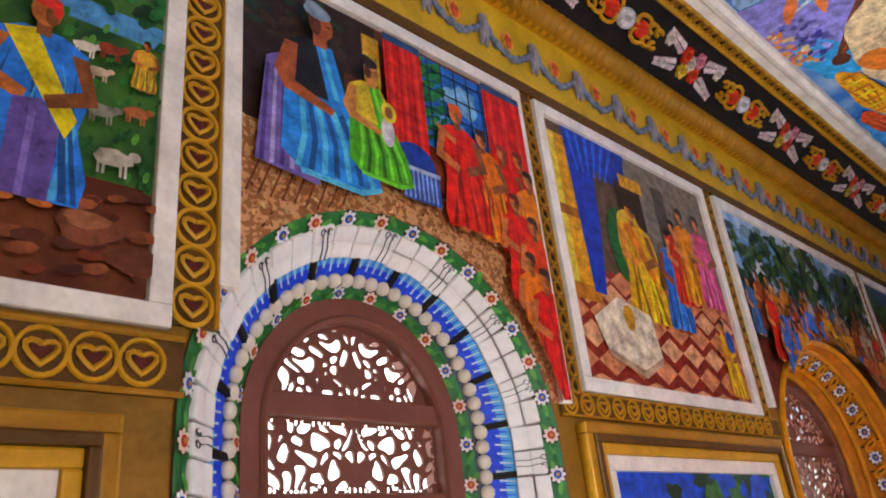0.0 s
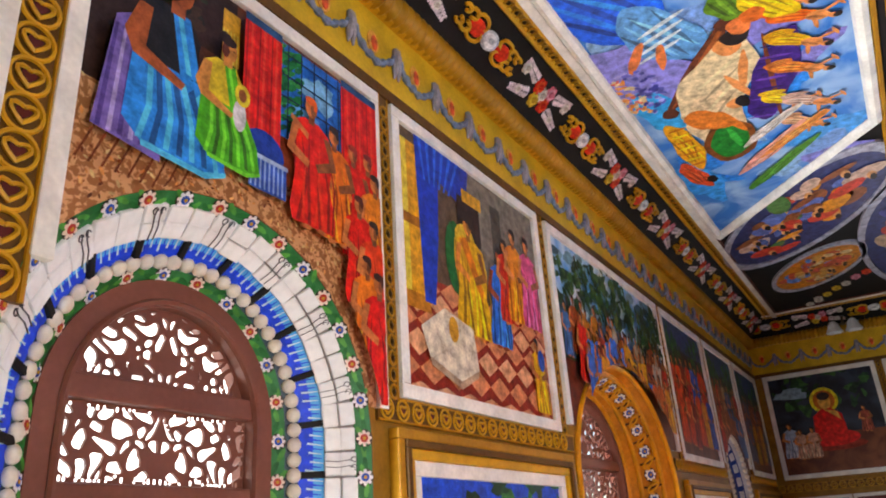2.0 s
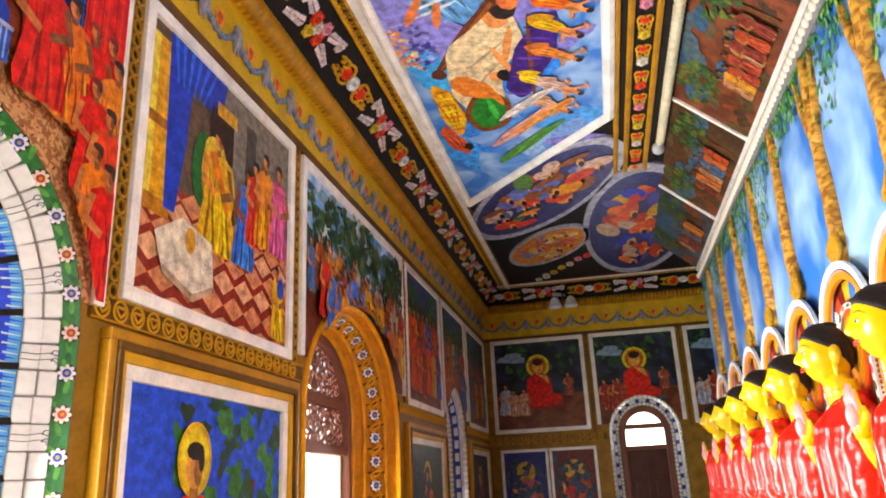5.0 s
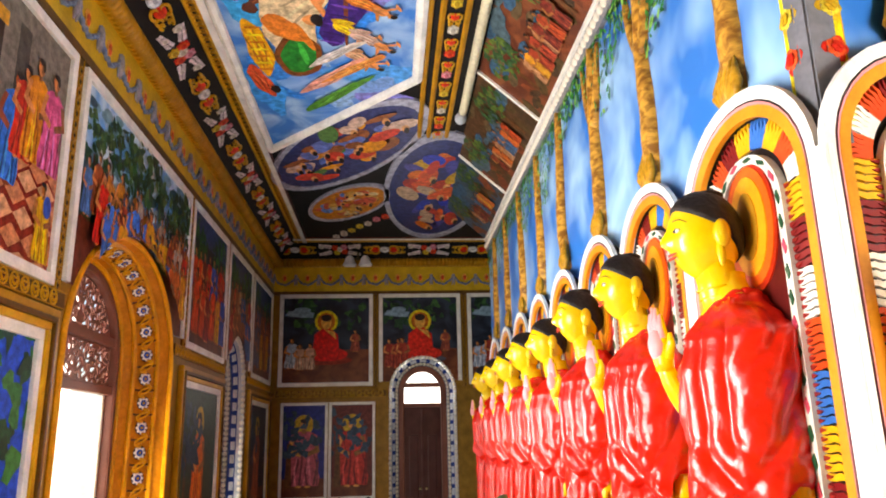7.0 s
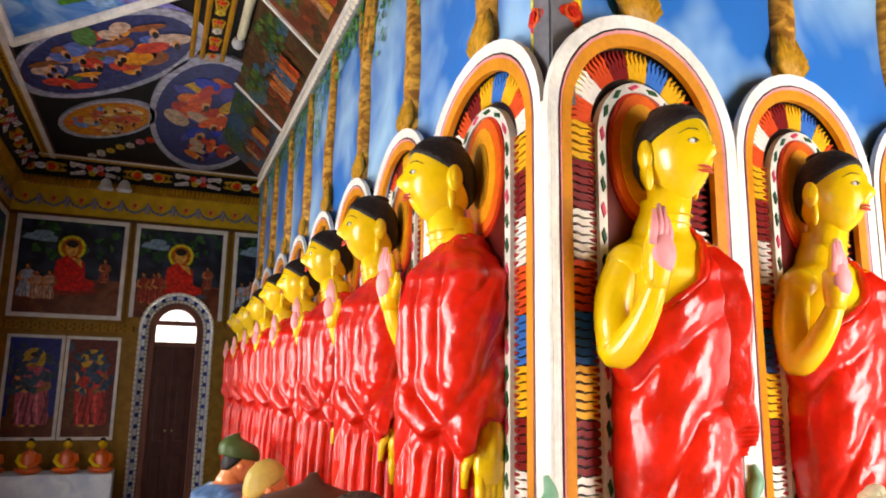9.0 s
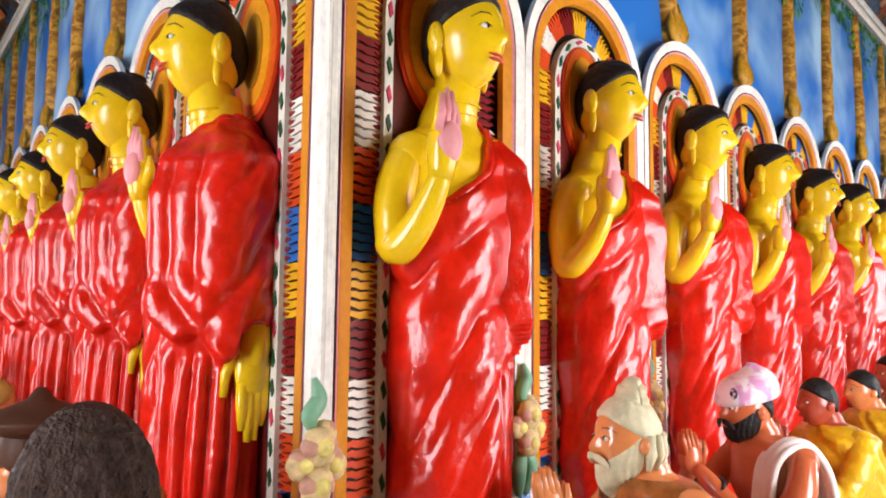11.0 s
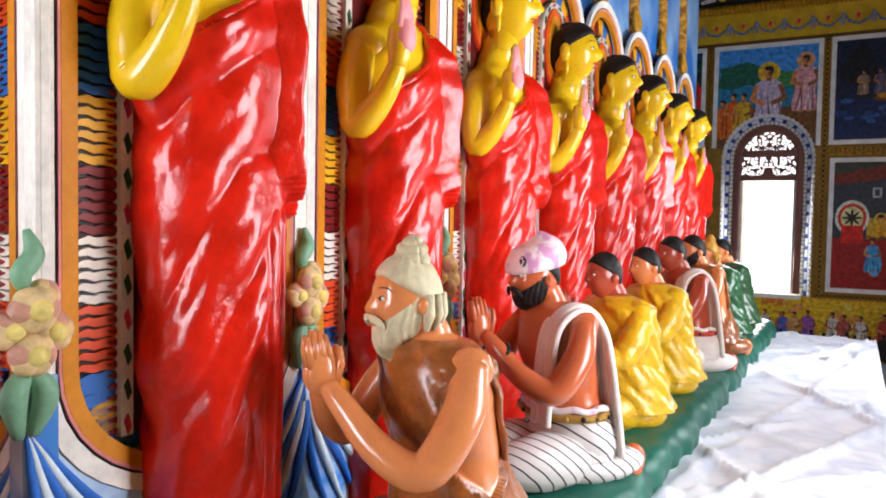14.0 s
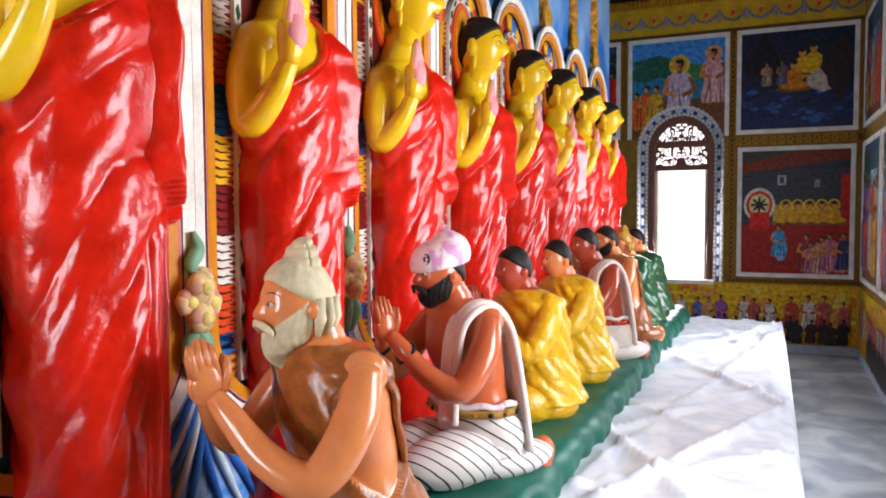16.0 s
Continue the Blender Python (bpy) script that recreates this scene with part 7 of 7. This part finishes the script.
# decorated upright where the two fronts meet
post = thing("corner_post", "painted corner post with flowers on yellow and grey", "post", None, kind="structure")
for m, s_ in ((M_A, -1), (M_B, 1)):
    for x0, x1, mat in ((0.0, .018, paint("6a6a70", vary=.3)), (.018, .028, YELLOWGOLD), (.028, .088, P("e0c83a")), (.088, .098, YELLOWGOLD)):
        bm = bmesh.new()
        a, b = sorted((s_ * (x0 + .046), s_ * (x1 + .046)))
        box(bm, a, b, 2.12 + x0 * 1.4, 3.235, -.10, -.044 + (.006 if .015 < x0 < .08 else 0))
        part("upright_strip", bm, mat, post, m=m)
    for i in range(9):
        ob = again(ROSES[(i * 2 + 1) % 4], post, m @ Matrix.Translation((s_ * .104, 2.34 + .1 * i, -.036) ) @ Matrix.Scale(1.15, 4))

bm = bmesh.new()
tube(bm, [(.016, .020, .85), (.016, .020, 2.10)], .018, 0, k=10)
part("corner_bead", bm, WHITE, post)

# ---------- niches behind the statues ----------
def stadium(a, low, spring, rise_lo, rise_hi, k=18):
    pts = [(a * math.cos(math.pi * i / k), spring + rise_hi * math.sin(math.pi * i / k)) for i in range(k + 1)]
    pts += [(-a, spring - (spring - low) * i / 10) for i in range(1, 10)]
    pts += [(a * math.cos(math.pi + math.pi * i / k), low + rise_lo * math.sin(math.pi + math.pi * i / k)) for i in range(k + 1)]
    return pts + [(a, low + (spring - low) * i / 10) for i in range(1, 10)]


niche = thing("niche", "painted niche with coloured rays behind a standing statue", "niche", M_B @ Matrix.Translation((.302, 0, 0)) @ Matrix.Diagonal((1.05, 1, 1, 1)), group="niches round the shrine")
NS, NL = 2.085, 1.13
rows = [(.284, .280, .0, WHITE, "white_rim"), (.254, .250, -.004, BLACK, "dark_line"), (.249, .246, -.003, paint("d88a8a"), "pink_line"), (.242, .238, -.006, paint("d0861a", vary=.2), "orange_rim")]
inner = [.254, .249, .242, .214]
for (a, r_, n_, mat, nm), b in zip(rows, inner):
    bm = bmesh.new()
    band(bm, stadium(b, NL, NS, b * .86, b * .985), stadium(a, NL, NS, a * .86, a * .985), n_ - .004, n_, 0, closed=True, thick=.016)
    part(nm, bm, mat, niche)
bm = bmesh.new()
flat(bm, stadium(.25, NL, NS, .215, .246), -.042, 0, thick=.012)
part("niche_back", bm, paint("1c1010"), niche)
TONES = [paint("e8e0d4"), paint("d84a1c"), paint("2f6ab8"), paint("e0a818"), paint("7a1214"), paint("a01a1a"), paint("d8d0c8"), paint("e0641c"), paint("1f4a94")]
order = [2, 1, 0, 4, 3]
PITCH = .0185


def tongue(bm, base, tip, wide, sway):
    """A wavy tongue of colour, broad at its base and drawn to a point."""
    base, tip = Vector(base), Vector(tip)
    d = tip - base
    nrm = Vector((-d.y, d.x)).normalized()
    one, two = [], []
    for q in range(9):
        t = q / 8
        h = wide * (.5 - .16 * t if t < .7 else .388 - .33 * (t - .7) / .3)
        mid = base + d * t + nrm * (.0026 * math.sin(t * 15 + sway) * min(1, t * 1.6))
        one.append(tuple(mid + nrm * h)), two.append(tuple(mid - nrm * h))
    flat(bm, one + two[::-1], -.034, 0, thick=.012)


root = bmesh.new()
for c_ in range(10):
    for s_ in (-1, 1):
        bm = bmesh.new()
        for i in range(6):
            z = NL - .02 + (c_ * 6 + i - 6) * PITCH + PITCH * .5
            if z > NS:
                continue
            x1 = .214 * math.sqrt(max(.2, 1 - ((NL - z) / .21) ** 2)) if z < NL else .214
            tongue(bm, (s_ * .128, z), (s_ * x1, z + .002), PITCH * .88, i * .3)
            flat(root, [(s_ * .122, z - PITCH * .45), (s_ * .146, z - PITCH * .1), (s_ * .152, z + PITCH * .1), (s_ * .122, z + PITCH * .45)], -.0305, 0, thick=.004)
        if len(bm.verts):
            part("ray_cluster", bm, TONES[order[c_ % 5]], niche)
        else:
            bm.free()
tagged(part("ray_root_band", root, paint("8a1c16"), niche), "dark red roots of the painted rays", kind="stuff")
for sg, zc_, sq in ((1, NS, .985), (-1, NL - .02, .86)):
    for c_ in range(9):
        bm = bmesh.new()
        for i in range(5):
            a = sg * math.pi * (c_ * 5 + i + .5) / 45
            p0, p1 = [(r_ * math.cos(a), zc_ + r_ * sq * math.sin(a)) for r_ in (.142, .213)]
            tongue(bm, p0, p1, .0125, i * .8)
        tone = [0, 1, 3, 2, 3, 4, 1, 0, 1] if sg > 0 else [2, 3, 2, 3, 4, 3, 2, 3, 2]
        part("ray_cluster", bm, TONES[tone[c_]], niche)
bm = bmesh.new()
half = path_pts(0, .135, NS - .03, .155, 1.0, 12, 20)
band(bm, path_pts(0, .113, NS - .03, .133, 1.0, 12, 20), half, -.020, -.020, 0, thick=.02)
part("halo_border", bm, paint("d8d4c8"), niche)
mid = path_pts(0, .124, NS - .03, .144, 1.0, 12, 20)
for n_, (i, t) in enumerate(walk_along(mid, .058, .02)):
    (x0, y0), (x1, y1) = mid[i], mid[i + 1]
    x, y, a = x0 + (x1 - x0) * t, y0 + (y1 - y0) * t, math.atan2(y1 - y0, x1 - x0)
    bm = bmesh.new()
    flat(bm, [(-.018, 0), (-.006, -.007), (.018, 0), (.006, .007)], .003, 0, thick=.004)
    part("green_leaf", bm, paint("1c4a2a") if n_ % 3 else P("c8566a"), niche, m=Matrix.Translation((x, y, -.020)) @ Matrix.Rotation(a, 4, "Z"))
bm = bmesh.new()
flat(bm, path_pts(0, .113, NS - .03, .133, 1.0, 12, 20), -.030, 0, thick=.012)
part("dark_red_ground", bm, paint("5a1410"), niche)
for r1, r2, z, mat in ((.100, .165, -.026, paint("b82a10")), (.092, .150, -.023, paint("e0601a")), (.070, .125, -.020, paint("e89a1c")), (.040, .085, -.017, paint("b8801a"))):
    bm = bmesh.new()
    flat(bm, ring_pts(0, NS - .05, r1, r2, 28), z, 0, thick=.006)
    part("halo", bm, mat, niche)
# apron under the niche: blue cloth shape, bud at its side
bm = bmesh.new()
lo_arc = [(x, y) for x, y in stadium(.286, NL, NS, .286 * .86, .28) if y <= NL + 1e-6]
lo_arc.sort()
flat(bm, [(-.303, .56), (.303, .56), (.303, NL)] + lo_arc[::-1] + [(-.303, NL)], -.004, 0, thick=.03)
part("blue_apron", bm, blended("4a8ad8", "c8e0f4", "apron_blue", 6, rough=.35, lo=.38, hi=.6), niche)
for s_ in (-1, 1):
    for k in range(5):
        bm = bmesh.new()
        tube(bm, spline([(s_ * .300, 1.06, .0), (s_ * (.285 - .02 * k), .93, .004), (s_ * (.25 - .045 * k), .80, .004), (s_ * (.20 - .055 * k), .70 - .01 * k, .002)], 5), [.003 + .006 * math.sin(math.pi * j / 15) for j in range(16)], 0, k=6)
        part("apron_fold", bm, paint("dcebf8") if k % 2 else paint("3372cc"), niche, smooth=True)
bm = bmesh.new()
for x, z, r_, y in ((0, 1.232, .031, .028), (-.027, 1.205, .025, .018), (.029, 1.198, .027, .022), (-.004, 1.170, .029, .030), (.020, 1.250, .022, .014)):
    # each bud of overlapping petals round a pale heart
    for t in range(6):
        a = 1.05 * t + x * 40
        blob(bm, (x - .303 + .42 * r_ * math.cos(a), z + .42 * r_ * math.sin(a), y), (r_ * .72, r_ * .72, r_ * .62), 0 if t % 3 else 2, k=12, j=8)
    blob(bm, (x - .303, z, y + r_ * .35), (r_ * .62, r_ * .62, r_ * .55), 1, k=12, j=8)
part("lotus_buds", bm, [paint("dcc08c", rough=.3, vary=.3, scale=40), paint("e2cf7a", rough=.3, vary=.3, scale=50), paint("cf9a84", rough=.3, vary=.3, scale=40)], niche, smooth=True)
bm = bmesh.new()
tube(bm, spline([(-.300, 1.25, .01), (-.312, 1.28, .012), (-.294, 1.31, .012), (-.302, 1.345, .008)], 5), [.005 + .011 * math.sin(math.pi * j / 15) for j in range(16)], 0, k=8)
for s_ in (-1, 1):
    tube(bm, spline([(-.303, 1.15, .012), (-.303 + s_ * .022, 1.11, .016), (-.303 + s_ * .010, 1.05, .006)], 5), [.008 + .010 * math.sin(math.pi * j / 10) for j in range(11)], 0, k=8)
part("bud_leaves", bm, paint("7aa888", rough=.3, vary=.3), niche, smooth=True)
for u in B_AT[1:]:
    copy_thing(niche, M_B @ Matrix.Translation((u + .005, 0, 0)))
for y in A_AT:
    near = y < .5
    copy_thing(niche, M_A @ Matrix.Translation((-.375 if near else -y, 0, 0)) @ Matrix.Diagonal((1.18 if near else 1.06, 1, 1, 1)))

# ---------- far wall: painted dado and skirting ----------
def draw_parade(p):
    p.rect(0, .45, 1, 1, "d0aa30"), p.rect(0, 0, 1, .5, "c89a2c"), p.dabs(0, .3, 1, .95, ["c87a3a", "d89a5a", "b86a4a", "e0c870"], 60, .025, 7)
    p.crowd(.02, .98, .25, .55, ["b0605a", "8a5a94", "c8a06a", "a84a3a", "d8d0c0", "5a6aa0"], 22, 9), p.crowd(.3, .98, .02, .42, ["1a1614", "2a2220", "3a2a24"], 24, 10, skin=("2a1c16",))


painting("painted_dado", M_F, -1.5, 1.86, .10, .655, draw_parade, "low yellow painted dado with a crowd in procession", group="painted dados", frame=.01, frame_mat=YELLOWGOLD, ground=paint("d0aa30"))
painting("painted_dado", M_S, -7.26, -4.6, .10, .655, draw_parade, "low yellow painted dado with a crowd in procession", group="painted dados", frame=.01, frame_mat=YELLOWGOLD, ground=paint("d0aa30"))
for m, u0, u1 in ((M_F, -1.9, 1.87), (M_S, -7.27, 2.3), (M_W, -2.3, 6.78), (M_E, -2.15, -.93)):
    bm = bmesh.new()
    box(bm, u0, u1, 0, .085, .001, .014, bevel=.003)
    tagged(part("baseboard", bm, paint("b9c0cc"), m=m), "pale painted cement skirting", "baseboard", kind="structure")

# ---------- end of the first passage: cloth-covered ledge with small figures ----------
bm = bmesh.new()
box(bm, -2.13, -.98, 6.30, 6.76, 0, .70, bevel=.01)
tagged(part("ledge", bm, CLOTH), "ledge against the end wall under a white cloth", "ledge")


def statuette():
    bm = bmesh.new()
    blob(bm, (0, 0, .028), (.085, .06, .030), 0, k=18, j=8)
    rings = [[(rx * math.cos(t), .005 + ry * math.sin(t), z) for t in [2 * math.pi * i / 20 for i in range(20)]] for z, rx, ry in ((.03, .060, .045), (.07, .048, .036), (.11, .056, .036), (.135, .045, .030), (.150, .018, .018), (.165, .016, .016))]
    loft(bm, rings, 0)
    for s_ in (-1, 1):
        tube(bm, [(s_ * .052, 0, .125), (s_ * .066, -.015, .085), (s_ * .035, -.045, .055), (0, -.055, .05)], [.016, .016, .013, .012], 0 if s_ > 0 else 1, k=8)
    head(bm, (0, -.002, .195), .32)
    return part("seated_statuette", bm, [paint("d85a08", rough=.3, coat=.4), SKIN, HAIR, PINK, LIPS], smooth=True)


st = statuette()
tagged(st, "small seated statuette in an orange robe on the ledge", "statue", group="seated statuettes on the ledge")
st.matrix_basis = Matrix.Translation((-1.98, 6.42, .70)) @ Matrix.Scale(1.35, 4)
for x in (-1.68, -1.38, -1.09):
    copy_thing(st, Matrix.Translation((x, 6.42, .70)))

# ---------- glass lamp below the end cornice ----------
lamp = thing("wall_lamp", "brass wall lamp with two white glass shades", "lamp", M_E @ Matrix.Translation((-1.22, 3.50, .10)))
bm = bmesh.new()
tube(bm, spline([(0, .10, 0), (0, .04, .06), (0, -.02, .10)], 5), .012, 0, k=8)
for s_ in (-1, 1):
    tube(bm, spline([(0, -.01, .10), (s_ * .06, -.03, .12), (s_ * .085, .0, .12)], 5), .008, 0, k=8)
part("brass_arm", bm, paint("6a5a3a", rough=.35, metal=.7), lamp, smooth=True)
for s_ in (-1, 1):
    bm = bmesh.new()
    rings = [[(s_ * .085 + r_ * (1 + .08 * math.sin(5 * t)) * math.cos(t), z, .12 + r_ * (1 + .08 * math.sin(5 * t)) * math.sin(t)) for t in [2 * math.pi * i / 24 for i in range(24)]] for z, r_ in ((.02, .02), (-.01, .045), (-.05, .055), (-.09, .075))]
    loft(bm, rings, 0, caps=False)
    part("glass_shade", bm, paint("e2e4e6", rough=.2, bump=0), lamp, smooth=True)

# ---------- daylight in the openings ----------
SHARE = {0: (1.12, 0.65, 0.1), 1: (0.06,), 2: (0.8,), 3: (1.05, 1.1)}
for k, (m, wins) in enumerate(((M_W, WIN_W), (M_E, WIN_E), (M_F, WIN_F), (M_S, WIN_S))):
    for (cx, a, spring, rise, sill), share in zip(wins, SHARE[k]):
        high = 0.45 if m is M_E else (spring + rise - sill) * 0.8
        mid = 2.15 if m is M_E else (sill + spring + rise) / 2
        daylight(m @ pose(cx, mid, -0.04), 1.35 * a, high, WINDOW_POWER * share * a / 0.45)
